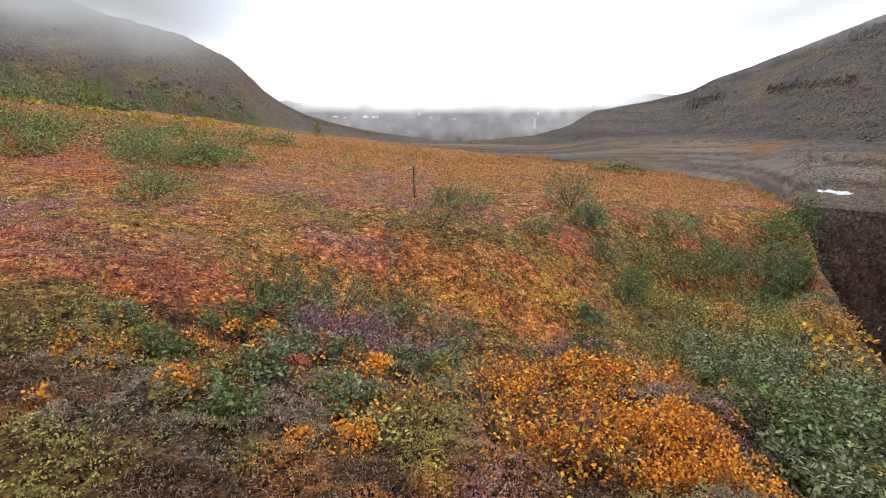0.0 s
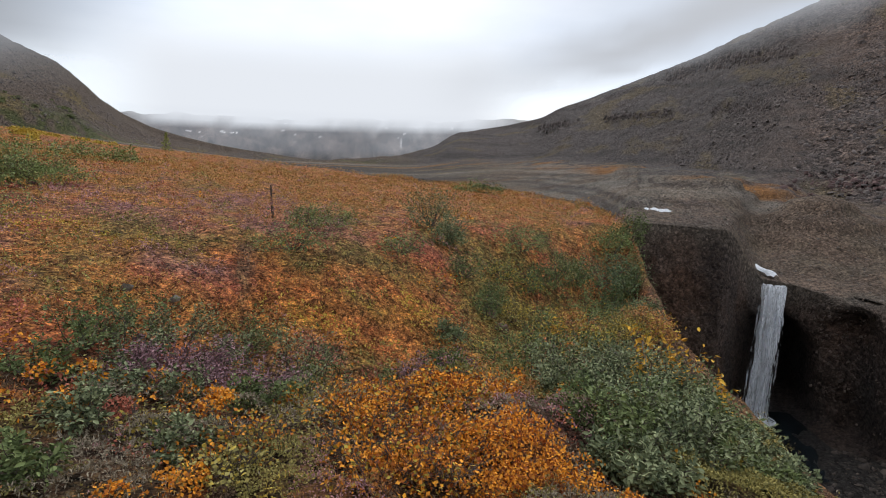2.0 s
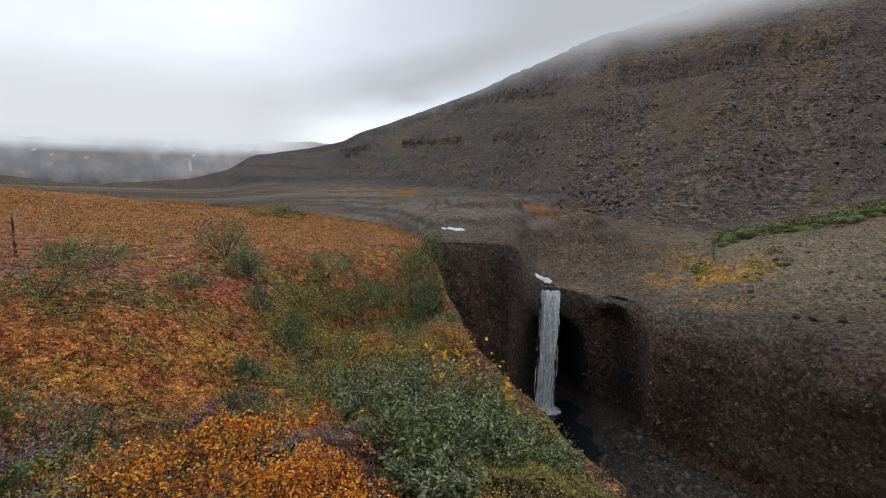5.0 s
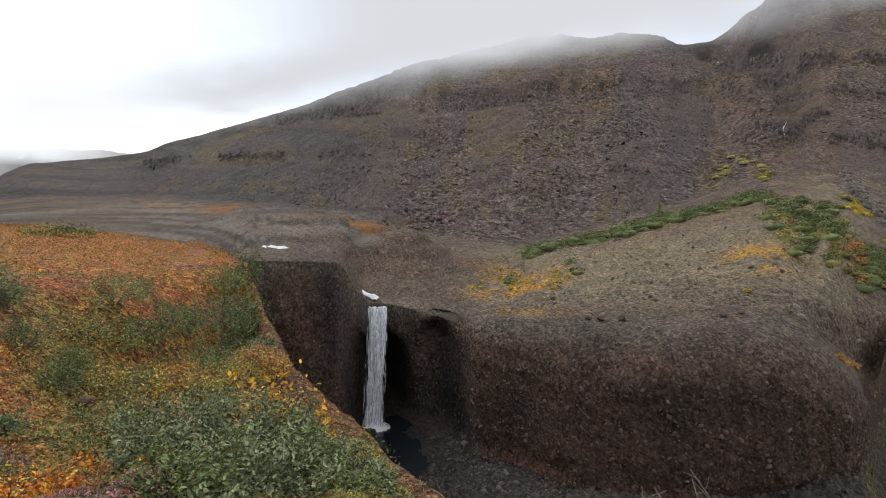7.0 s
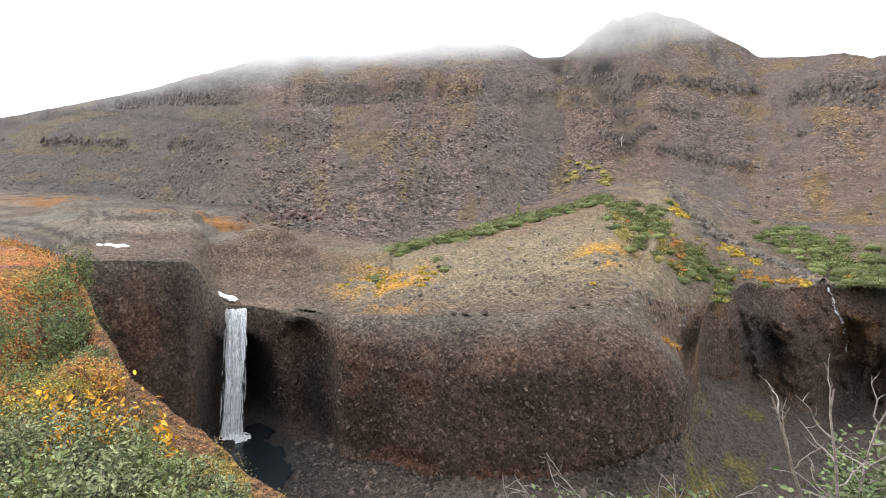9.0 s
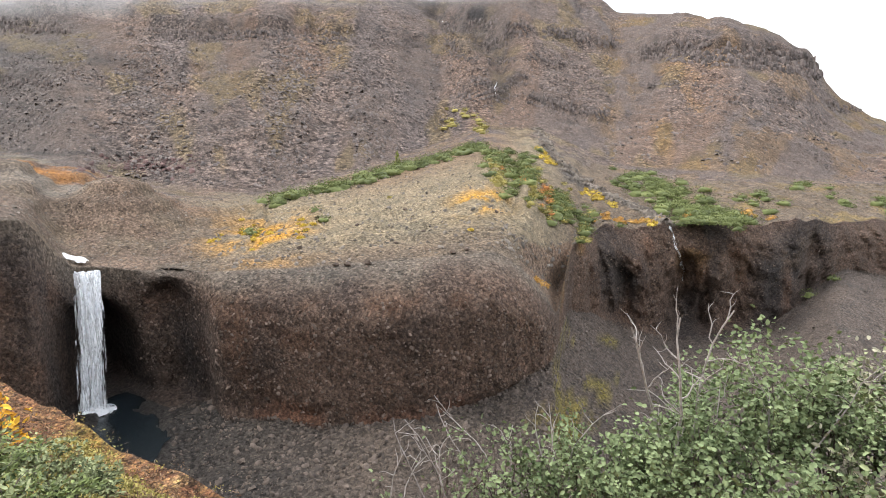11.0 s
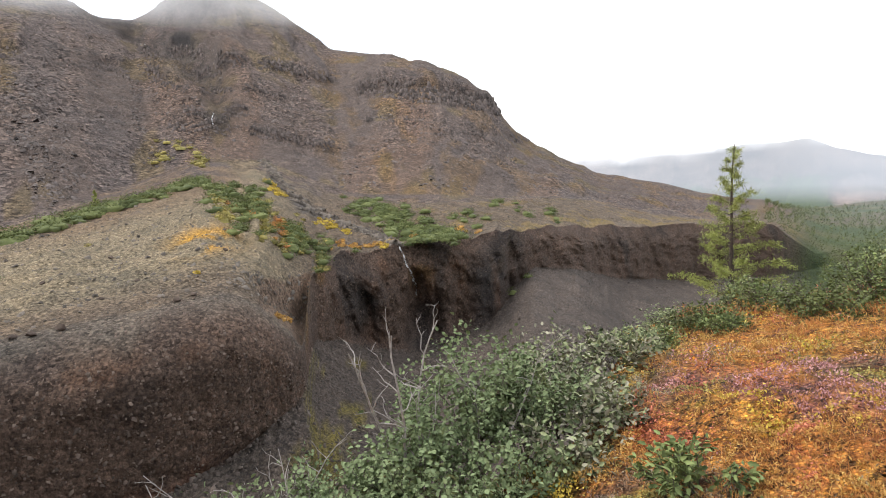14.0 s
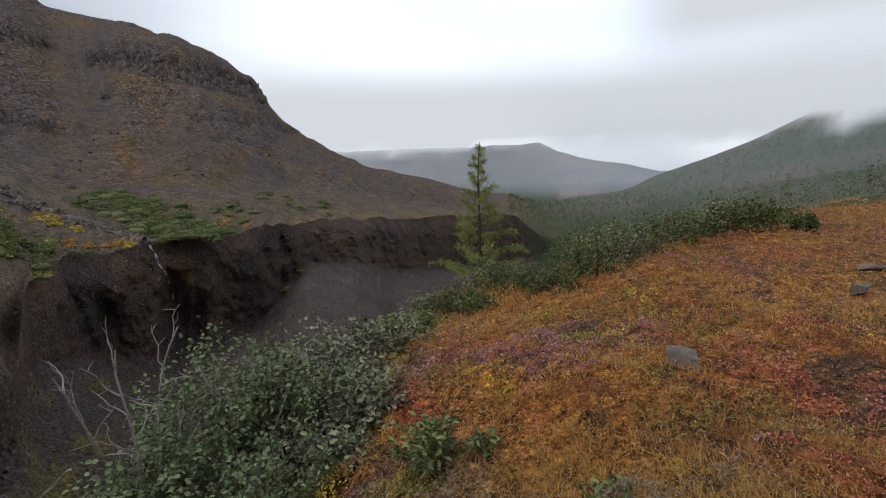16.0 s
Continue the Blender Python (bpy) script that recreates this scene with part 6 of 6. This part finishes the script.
def larch(az=136.6, far=12.2, H=3.3, seed=5, label="young larch with open drooping branches", z=None, thick=1.0):
    rng = np.random.default_rng(seed)
    x, y = at(az, far)
    base = new("larch_tree")
    base.location = (x, y, (float(ground(x, y)) if z is None else z) - 0.05)
    tagged(base, label, "tree")
    fine = thick > 0.9
    trunk = crooked(rng, (0, 0, 0), (0.05, 0.0, 1), H, 14, 0.02, 0.017 * H, 0.002 * H)
    part("trunk", tubes("trunk", [trunk], BARK, 8), base, "slim dark trunk")
    P, D = [], []
    whorls = 38 if fine else 24
    for k in range(whorls):
        t = 0.07 + 0.91 * (k / whorls)
        q = np.array([np.interp(t * H, [p[0][2] for p in trunk], [p[0][c] for p in trunk]) for c in range(3)])
        a = k * 2.4 + rng.normal() * 0.3
        ln = (0.36 * (1 - t) ** 1.15 + 0.02) * H * rng.uniform(0.7, 1.05)
        b = crooked(rng, q, (math.cos(a), math.sin(a), 0.05 + 0.6 * t), ln, 7, 0.05, 0.0037 * H * (1.2 - t), 0.0006 * H, 0.02)
        lines = [b]
        for (p, _r) in b[2:]:
            for _ in range(int((5 + 34 * ln) * thick) if fine else 7):
                P.append(p + rng.normal(size=3) * np.array([0.013, 0.013, 0.009]) * H - np.array([0, 0, 0.006 * H]))
                D.append(rng.normal(size=3) + np.array([0, 0, 0.3]))
        for _ in range(4):
            s = b[rng.integers(2, 7)][0]
            tw = crooked(rng, s, (math.cos(a + rng.normal() * 0.8), math.sin(a + rng.normal() * 0.8), -0.1), ln * 0.38, 4, 0.15, 0.004, 0.0015)
            lines.append(tw)
            for (p, _r) in tw[1:]:
                for _ in range(int(3 + 20 * ln) if fine else 3):
                    P.append(p + rng.normal(size=3) * 0.009 * H)
                    D.append(rng.normal(size=3) + np.array([0, 0, 0.3]))
        part("branch", tubes("branch", lines, BARK, 4), base)
    P, D = np.array(P), np.array(D)
    part("needles", leaves("needles", P, D, rng.uniform(0.014, 0.027, len(P)) * H * (1 if fine else 2.2), 0.17 if fine else 0.4, NEEDLE, seed=9), base, "yellow-green needle tufts")


def dead_top():
    """Bare forked branches standing out of the bush on the brink."""
    rng = np.random.default_rng(31)
    x, y = at(103.6, 4.75)
    base = new("dead_branch")
    base.location = (x, y, float(ground(x, y)) - 0.05)
    tagged(base, "bleached forked dead branch rising from the leafy bush", "branch")
    for way in ((0.10, 0.05, 1), (-0.16, 0.1, 1), (0.05, -0.22, 1)):
        stem = crooked(rng, (0, 0, 0), way, 1.95, 12, 0.08, 0.017, 0.006)
        part("stem", tubes("stem", [stem], DEAD, 6), base)
        for k in (7, 8, 9, 10, 11):
            fork = crooked(rng, stem[k][0], (rng.normal() * 0.7, rng.normal() * 0.7, 0.8), 0.34, 6, 0.24, 0.007, 0.002)
            twigs = [fork] + [crooked(rng, fork[j][0], (rng.normal(), rng.normal(), 0.5), 0.12, 3, 0.3, 0.003, 0.001) for j in (3, 5)]
            part("fork", tubes("fork", twigs, DEAD, 5), base)


dead_top()
larch()
for a, far, tall, sd in ((-32.3, 98, 4.4, 51), (-33.3, 99, 3.8, 52), (-13.4, 80, 2.6, 53)):
    larch(a, far, tall, sd, "small dark larch standing alone on the far tundra", thick=0.5)
larch(*seen_at(75.6, -0.5), 1.9, 54, "tiny larch standing in the line of green scrub", height_at(*seen_at(75.6, -0.5)), 0.5)


def snag():
    rng = np.random.default_rng(8)
    x, y = at(-4.9, 13.7)
    base = new("dead_sapling")
    base.location = (x, y, float(ground(x, y)) - 0.05)
    tagged(base, "small dead sapling standing alone in the tundra", "tree")
    t = crooked(rng, (0, 0, 0), (0, 0, 1), 0.85, 8, 0.02, 0.04, 0.018)
    part("trunk", tubes("trunk", [t], BARK, 6), base)
    part("crown", tubes("crown", [crooked(rng, t[k][0], (rng.normal(), rng.normal(), 0.4), 0.16, 4, 0.15, 0.008, 0.003) for k in (3, 4, 5, 5, 6, 6, 7, 7)], BARK, 4), base)


snag()

# ---- stones ----
LAVA = stony("dark_basalt", (0.08, 0.06, 0.049), (0.22, 0.165, 0.13), 3.0)
SCREE = stony("grey_scree", (0.075, 0.063, 0.058), (0.215, 0.183, 0.168), 2.0)
BENCH = stony("bench_stone", (0.095, 0.08, 0.066), (0.23, 0.2, 0.17), 4.0)
CRAG = stony("crag_basalt", (0.06, 0.05, 0.046), (0.18, 0.148, 0.133), 1.2)
MAROON = stony("wine_dark_stone", (0.06, 0.036, 0.034), (0.17, 0.11, 0.10), 2.0)
WET_BROWN = stony("brown_river_stones", (0.05, 0.04, 0.034), (0.17, 0.135, 0.11), 4.0, 0.7)
GRANITE = stony("lichened_stone", (0.13, 0.113, 0.092), (0.36, 0.32, 0.27), 18.0)


def chips(name, label, p, size, mat, seed, flat=0.6):
    """One mesh of many angular stones: squashed, skewed octahedra with cut tops."""
    rng = np.random.default_rng(seed)
    n = len(p)
    t = np.array([(-1, -1, -1), (1, -1, -1), (1, 1, -1), (-1, 1, -1), (-0.7, -0.7, 0.8), (0.7, -0.7, 0.8), (0.7, 0.7, 0.8), (-0.7, 0.7, 0.8)]) * 0.5
    v = t[None] * rng.uniform(0.6, 1.3, (n, 1, 3)) + rng.normal(size=(n, 8, 3)) * 0.10
    v[..., 2] *= flat
    a = rng.uniform(0, 2 * np.pi, n)
    c, s = np.cos(a)[:, None], np.sin(a)[:, None]
    v = np.stack([v[..., 0] * c - v[..., 1] * s, v[..., 0] * s + v[..., 1] * c, v[..., 2]], -1)
    tip = rng.normal(size=(n, 1, 2)) * 0.4
    v[..., 2] += v[..., 0] * tip[..., 0] + v[..., 1] * tip[..., 1]
    v = (v * size[:, None, None] + p[:, None]).reshape(-1, 3)
    q = np.array([(4, 5, 6, 7), (0, 1, 5, 4), (1, 2, 6, 5), (2, 3, 7, 6), (3, 0, 4, 7)])
    f = (np.arange(n)[:, None, None] * 8 + q[None]).reshape(-1, 4)
    tagged(new(name, sheet(name, v, f, mat, flat=True)), label, "rocks", kind="stuff")


def scatter(kind, az0, az1, u0, u1, count, lo, hi, seed, name, label, mat, thin=None, flat=0.6, lift=0.15, heap=None):
    rng = np.random.default_rng(seed)
    rows = np.where((GRID["k"][:, 0] == kind) & (GRID["u"][:, 0] >= u0) & (GRID["u"][:, 0] <= u1))[0]
    cols = np.where((AZ >= az0) & (AZ <= az1))[0]
    i, j = rng.choice(rows, count), rng.choice(cols, count)
    i2, j2 = np.minimum(i + 1, len(GRID["z"]) - 1), np.minimum(j + 1, len(AZ) - 1)
    fi, fj = rng.random(count), rng.random(count)
    x, y, z = [mix(mix(g[i, j], g[i2, j], fi), mix(g[i, j2], g[i2, j2], fi), fj) for g in (GRID["x"], GRID["y"], GRID["z"])]
    keep = np.ones(count, bool)
    if thin:
        keep = fbm(AZ[j] * thin[0], GRID["u"][i, j] * thin[1], 0, 3, seed) > thin[2]
    if heap:
        keep &= rng.random(count) < np.exp(-((AZ[j] - heap[0]) / heap[1]) ** 2 - ((GRID["z"][i, j] - heap[2]) / heap[3]) ** 2)
    size = lo * (hi / lo) ** (rng.random(count) ** 2.5)
    p = np.stack([x, y, z + size * lift], 1)
    chips(name, label, p[keep], size[keep], mat, seed + 1, flat)


scatter(3, 50, 146, 0.03, 1.0, 5000, 0.05, 0.16, 701, "wall_rubble", "broken dark basalt blocks in the gorge wall", LAVA, flat=0.8, lift=-0.2)
scatter(2, 52, 93, 0.1, 1.0, 5200, 0.05, 0.26, 711, "gorge_stones", "dark wet stones on the gorge floor", WET_BROWN)
scatter(2, 93, 142, 0.05, 1.0, 8000, 0.06, 0.24, 721, "gorge_scree", "grey-brown scree below the wall", WET_BROWN)
scatter(4, 33, 57, 0.0, 0.8, 2500, 0.04, 0.15, 735, "river_stones", "brown stones on the rock beside the river", BENCH)
scatter(4, 57, 142, 0.0, 1.0, 5000, 0.05, 0.28, 731, "bench_stones", "scattered stones on the gravel bench", BENCH)
scatter(5, -50, 8, 0.0, 0.9, 6000, 0.5, 1.5, 761, "talus", "dark stones on the hill shoulder", SCREE, thin=(0.2, 4.0, -0.2))
scatter(5, 12, 136, 0.0, 0.9, 24000, 0.15, 0.6, 741, "talus", "grey talus blocks covering the hillside", SCREE, thin=(0.22, 4.0, -0.2))
scatter(5, 22, 80, 0.0, 0.35, 12000, 0.2, 0.62, 745, "talus", "coarse grey talus at the foot of the hillside", SCREE, thin=(0.25, 3.0, 0.0))
scatter(4, 46, 58, 0.7, 1.0, 1800, 0.2, 0.75, 747, "dark_talus", "wine-dark boulders heaped at the foot of the scree", MAROON, heap=(52, 2.8, 0.6, 0.9))
scatter(5, 46, 58, 0.0, 0.08, 1200, 0.2, 0.75, 748, "dark_talus", "wine-dark boulders heaped at the foot of the scree", MAROON, heap=(52, 2.8, 0.6, 0.9))


def beck_stones():
    """Grey stones in the bed of the beck that crosses the scrub."""
    rng = np.random.default_rng(781)
    e = rng.uniform(BECK[0][0], BECK[0][-1], 1500)
    a = np.interp(e, BECK[0], BECK[1]) + rng.normal(size=1500) * 0.25
    p = np.array([(*at(i, j), height_at(i, j, (4, 5)) + 0.03) for i, j in (seen_at(*q) for q in zip(a, e))])
    chips("beck_stones", "grey stones in the dark bed of the beck", p, rng.uniform(0.15, 0.6, 1500), BENCH, 782)


beck_stones()


def crags():
    """Columns and blocks that stand out along the dark rock bands."""
    rng = np.random.default_rng(771)
    P, S = [], []
    slope = np.where(GRID["k"][:, 0] == 5)[0]
    for band, (azs, els, tall, _, seed) in enumerate(BANDS):
        for a in np.arange(azs[0] - 1, azs[-1] + 1, 0.028 / tall ** 0.3):
            if float(fbm(a * 0.5, band, 0, 3, seed)) < -0.6:
                continue
            if a < 36 and band == 0:
                continue
            a = a + rng.normal() * 0.05
            j = int(np.argmin(np.abs(AZ - a)))
            r, z = GRID["r"][slope, j], GRID["z"][slope, j]
            want = float(np.interp(a, azs, els) + 0.15 * fbm(a * 0.8, 0, 0, 2, seed + 40)) + tall * rng.uniform(-0.35, 0.6)
            el = np.degrees(np.arctan2(z - EYE_Z, r))
            k = int(np.argmax(el > want))
            if k == 0:
                continue
            P.append((*at(a, r[k]), z[k]))
            S.append(r[k] / 240 * rng.uniform(0.4, 1.3) * (0.5 + 0.45 * tall))
    chips("crag", "dark basalt columns along the hillside's rock bands", np.array(P), np.array(S), CRAG, 772, 1.7)


crags()


def boulder(name, label, x, y, z, sx, sy, sz, seed, mat, category="rock"):
    bm = bmesh.new()
    bmesh.ops.create_icosphere(bm, subdivisions=4, radius=0.55)
    rng = np.random.default_rng(seed)
    cuts = [(Vector(rng.normal(size=3)).normalized(), rng.uniform(0.24, 0.38)) for _ in range(16)]
    for v in bm.verts:
        c = v.co.copy()
        for normal, reach in cuts:
            over = c.dot(normal) - reach
            if over > 0:
                c -= normal * over
        c *= 1 + 0.06 * float(fbm(c.x * 5 + seed, c.y * 5, c.z * 5, 3, seed))
        v.co = Vector((c.x * sx, c.y * sy, c.z * sz))
    me = bpy.data.meshes.new(name)
    bm.to_mesh(me)
    bm.free()
    me.materials.append(mat)
    ob = new(name, me)
    ob.location, ob.rotation_euler = (x, y, z), (0, 0, seed)
    return tagged(ob, label, category)


for a, r, sx, sy, sz, sd, up in ((155.5, 4.9, 0.31, 0.26, 0.26, 3, 0.06), (169.5, 8.9, 0.34, 0.3, 0.24, 5, 0.05), (170.7, 11.0, 0.45, 0.4, 0.2, 7, 0.05), (-19.0, 7.2, 0.16, 0.14, 0.13, 9, 0.1), (-15.2, 7.2, 0.24, 0.18, 0.14, 11, 0.09), (-18.6, 6.2, 0.09, 0.08, 0.07, 13, 0.05)):
    x, y = at(a, r)
    boulder("boulder", "grey lichened boulder half sunk in the tundra", x, y, float(ground(x, y)) + up, sx, sy, sz, sd, GRANITE)
for a, r, s, sd in ((70.2, 26.2, 0.5, 21), (72.3, 26.0, 0.6, 23), (68.9, 26.6, 0.4, 25), (81.5, 26.5, 0.5, 27), (83, 27, 0.45, 29), (75.4, 29.0, 0.3, 33), (78.3, 31.2, 0.4, 35), (65.3, 30.2, 0.4, 37), (71.2, 33.5, 0.35, 43), (76.4, 37, 0.4, 45), (86.2, 33.5, 0.4, 47), (67.2, 38, 0.5, 49)):
    x, y = at(a, r)
    boulder("boulder", "dark block lying on the gravel above the gorge", x, y, height_at(a, r, (3, 4)) + s * 0.15, s, s * 0.8, s * 0.6, sd, LAVA)


BROWN_STONE = stony("reddish_stone", (0.15, 0.09, 0.07), (0.34, 0.23, 0.18), 12.0)
for a, r, s, sd in ((17.8, 9.9, 0.30, 61), (19.0, 9.5, 0.34, 63), (24.4, 8.7, 0.36, 65), (21.8, 8.9, 0.22, 67)):
    x, y = at(a, r)
    boulder("boulder", "reddish-brown stone lying in the mossy hollow", x, y, float(ground(x, y)) + 0.3 * s, s, s * 0.8, s * 0.65, sd, BROWN_STONE)


# ---- far thickets across the gorge and the valley's woods ----
def thicket(name, label, az_r, count, leaf, spread, height, mat, seed, kinds=(4, 5), gaps=0.0):
    """Low scrub along a line of bearings and distances, in uneven clumps."""
    rng = np.random.default_rng(seed)
    P = []
    for (a0, r0), (a1, r1) in zip(az_r, az_r[1:]):
        for _ in range(count):
            t = rng.random()
            a = mix(a0, a1, t) + rng.normal() * spread[0]
            r = mix(r0, r1, t) + rng.normal() * spread[1]
            if vnoise(a * 0.9, r * 0.12, 0, seed) < gaps:
                continue
            x, y = at(a, r)
            P.append((x, y, height_at(a, r, kinds), rng.uniform(0.5, 1.5)))
    P = np.array(P)[: : 2]
    # a lumpy dark heart for every bush
    ring = np.linspace(0, 2 * np.pi, 7, endpoint=False)
    levels = np.array([(0.75, -0.1), (0.8, 0.2), (0.5, 0.38), (0.05, 0.46)])
    wob = rng.uniform(0.6, 1.2, (len(P), len(levels), len(ring)))
    hs = (height * P[:, 3])[:, None, None]
    v = np.stack([P[:, 0, None, None] + hs * wob * levels[None, :, :1] * np.cos(ring), P[:, 1, None, None] + hs * wob * levels[None, :, :1] * np.sin(ring),
                  P[:, 2, None, None] + hs * (levels[None, :, 1:] * wob)], -1).reshape(-1, 3)
    i, j = np.meshgrid(np.arange(len(levels) - 1), np.arange(7), indexing="ij")
    f = np.stack([i * 7 + j, i * 7 + (j + 1) % 7, (i + 1) * 7 + (j + 1) % 7, (i + 1) * 7 + j], -1).reshape(-1, 4)
    f = (np.arange(len(P))[:, None, None] * 7 * len(levels) + f[None]).reshape(-1, 4)
    me = sheet(name, v, f, mat, flat=True)
    ob = tagged(new(name, me), label, "scrub", kind="stuff")
    m = 115
    c = np.repeat(P, m, 0)
    h = height * c[:, 3]
    off = rng.normal(size=(len(c), 3)) * np.array([1, 1, 0.9]) + np.array([0, 0, 0.35])
    off /= np.linalg.norm(off, axis=1, keepdims=True)
    p = c[:, :3] + np.stack([off[:, 0] * h, off[:, 1] * h, h * (0.46 * off[:, 2] + 0.24)], 1) * rng.uniform(0.7, 1.3, (len(c), 1)) ** np.array([1, 1, 1])
    d = off * 0.5 + rng.normal(size=off.shape) * 0.5
    part("foliage", leaves("foliage", p, d, 0.72 * leaf * rng.uniform(0.5, 1.3, len(p)), 0.6, mat, flat=0.0, seed=seed), ob)


def along(*spots):
    return [seen_at(*q) for q in spots]


thicket("green_scrub", "green willow scrub in a line across the gravel fan", along((62.9, -4.5), (66.6, -3.4), (71, -2.3), (75.3, -0.9), (80.3, 0.4), (84.4, 1.7)), 75, 0.19, (0.5, 1.6), 0.85, FAR_GREEN, 801, gaps=-0.5)
thicket("green_scrub", "green scrub spread down the side of the fan", along((84.9, 1.5), (87.2, -0.4), (89.5, -2.2), (91.8, -4.0), (95.5, -5.8)), 120, 0.17, (1.5, 3.5), 0.62, FAR_GREEN, 811, gaps=-0.15)
thicket("olive_scrub", "olive and rust dwarf birch between the green scrub", along((85, 0.6), (87.5, -1.4), (90.5, -3.6), (95, -5.6)), 110, 0.16, (1.6, 3.5), 0.4, OLIVE, 815)
thicket("rust_scrub", "rust-red dwarf birch between the green scrub", along((87, -0.6), (89.5, -2.4), (92, -4.2)), 36, 0.15, (1.0, 2.5), 0.3, RUST, 816)
thicket("olive_scrub", "olive scrub at the head of the gravel fan", along((80.6, 4.5), (82.8, 4.1), (84, 3.4)), 60, 0.22, (0.7, 2.5), 0.7, OLIVE, 817)
thicket("golden_scrub", "golden scrub along the beck", along((89.2, 2.6), (90.6, 1.2), (91.6, 0.0), (93.4, -1.6), (97, -3.4), (101, -5.0), (102.6, -5.6)), 34, 0.16, (0.4, 1.6), 0.34, GOLDEN, 821, gaps=-0.2)
thicket("green_scrub", "dark green scrub above the gorge wall", along((99.8, -1.6), (102, -2.2), (104, -3.6), (106.5, -4.6), (108.6, -5.2)), 95, 0.18, (1.5, 3.5), 0.75, FAR_GREEN, 831, gaps=-0.4)
thicket("green_scrub", "dull green scrub on the bench over the scree", along((110.9, -3.4), (113.1, -2.2), (115.8, -2.0), (119, -3.0), (120, -3.4)), 45, 0.19, (0.9, 4.0), 0.7, FAR_GREEN, 835, gaps=-0.1)
thicket("golden_scrub", "yellow dwarf birch on the gravel", along((57.5, -8.0), (60, -7.7), (62.5, -7.2), (65.3, -6.6), (65.4, -5.6)), 60, 0.12, (1.0, 2.0), 0.13, GOLDEN, 841)
thicket("green_scrub", "small green willows in the yellow birch", along((59.8, -7.9), (65.5, -5.3), (67, -6.9)), 7, 0.15, (0.9, 1.2), 0.45, FAR_GREEN, 845)
thicket("golden_scrub", "yellow patch of dwarf birch on the gravel fan", along((83.3, -7.8), (84.6, -7.3), (87.0, -6.9)), 40, 0.12, (0.5, 0.8), 0.14, GOLDEN, 851)
thicket("green_scrub", "few low green bushes on the gravel fan", along((70, -4.6), (78.5, -3.6), (81.5, -6.0), (76, -2.4)), 2, 0.13, (0.8, 1.0), 0.4, OLIVE, 853)
thicket("golden_scrub", "rust and yellow birch on the brink of the far wall", [(89.5, 29), (91.5, 31)], 14, 0.16, (0.4, 0.6), 0.2, OCHRE, 855, (3, 4))
thicket("golden_scrub", "ochre grass hanging over the far wall's rim", [(96.5, 46.5), (99, 48), (103, 50.5), (108, 54), (114, 60)], 30, 0.15, (0.4, 0.5), 0.25, OCHRE, 859, (3, 4), gaps=-0.2)
thicket("green_scrub", "green clump at the top of the scree", [(115.8, 57.5), (117.2, 58.5)], 14, 0.17, (0.25, 0.8), 0.6, FAR_GREEN, 857, (2,))
thicket("green_scrub", "green scrub in a strip down the hill shoulder", along((-28.3, 6.0), (-24, 5.2), (-19.6, 4.1)), 60, 0.6, (0.8, 7), 1.5, FAR_GREEN, 861, (4, 5), gaps=-0.3)
thicket("green_scrub", "green scrub below the hill shoulder", [(-44, 95), (-40, 90), (-36, 92), (-31, 100)], 40, 0.5, (1.5, 8), 1.4, FAR_GREEN, 863, (0, 1, 2, 3, 4, 5), gaps=-0.1)
thicket("golden_scrub", "yellow dwarf birch below the hill shoulder", [(-38, 78), (-31, 74), (-25, 80), (-20, 95)], 60, 0.4, (1.5, 5), 0.5, GOLDEN, 865, (0, 1, 2, 3, 4, 5))


def woods():
    rng = np.random.default_rng(901)
    n = 2200
    a = rng.uniform(140, 178, n)
    r = 70 * (900 / 70) ** rng.random(n)
    P = []
    for q, w in zip(a, r):
        if w < float(key(q, EDGE)) * 1.3:
            continue
        x, y = at(q, w)
        P.append((x, y, height_at(q, w, (1, 2, 3, 4, 5)), rng.uniform(0.5, 1.2)))
    P = np.array(P)
    m = 34
    c = np.repeat(P, m, 0)
    H = 4.2 * c[:, 3]
    t = rng.random(len(c))
    ang = rng.uniform(0, 2 * np.pi, len(c))
    rad = H * 0.24 * (1 - t) * (0.4 + 0.6 * rng.random(len(c)))
    p = c[:, :3] + np.stack([np.cos(ang) * rad, np.sin(ang) * rad, H * (0.1 + 0.9 * t)], 1)
    d = np.stack([np.cos(ang), np.sin(ang), 0.2 + 0 * ang], 1) + rng.normal(size=(len(c), 3)) * 0.4
    tagged(new("larch_woods", leaves("larch_woods", p, d, np.clip(np.hypot(c[:, 0], c[:, 1]) * 0.0019, 0.22, 1.1) * rng.uniform(0.5, 1.3, len(c)), 0.6, FAR_GREEN, seed=902)), "open green larch woods in the lower valley", "woods", kind="stuff")


woods()
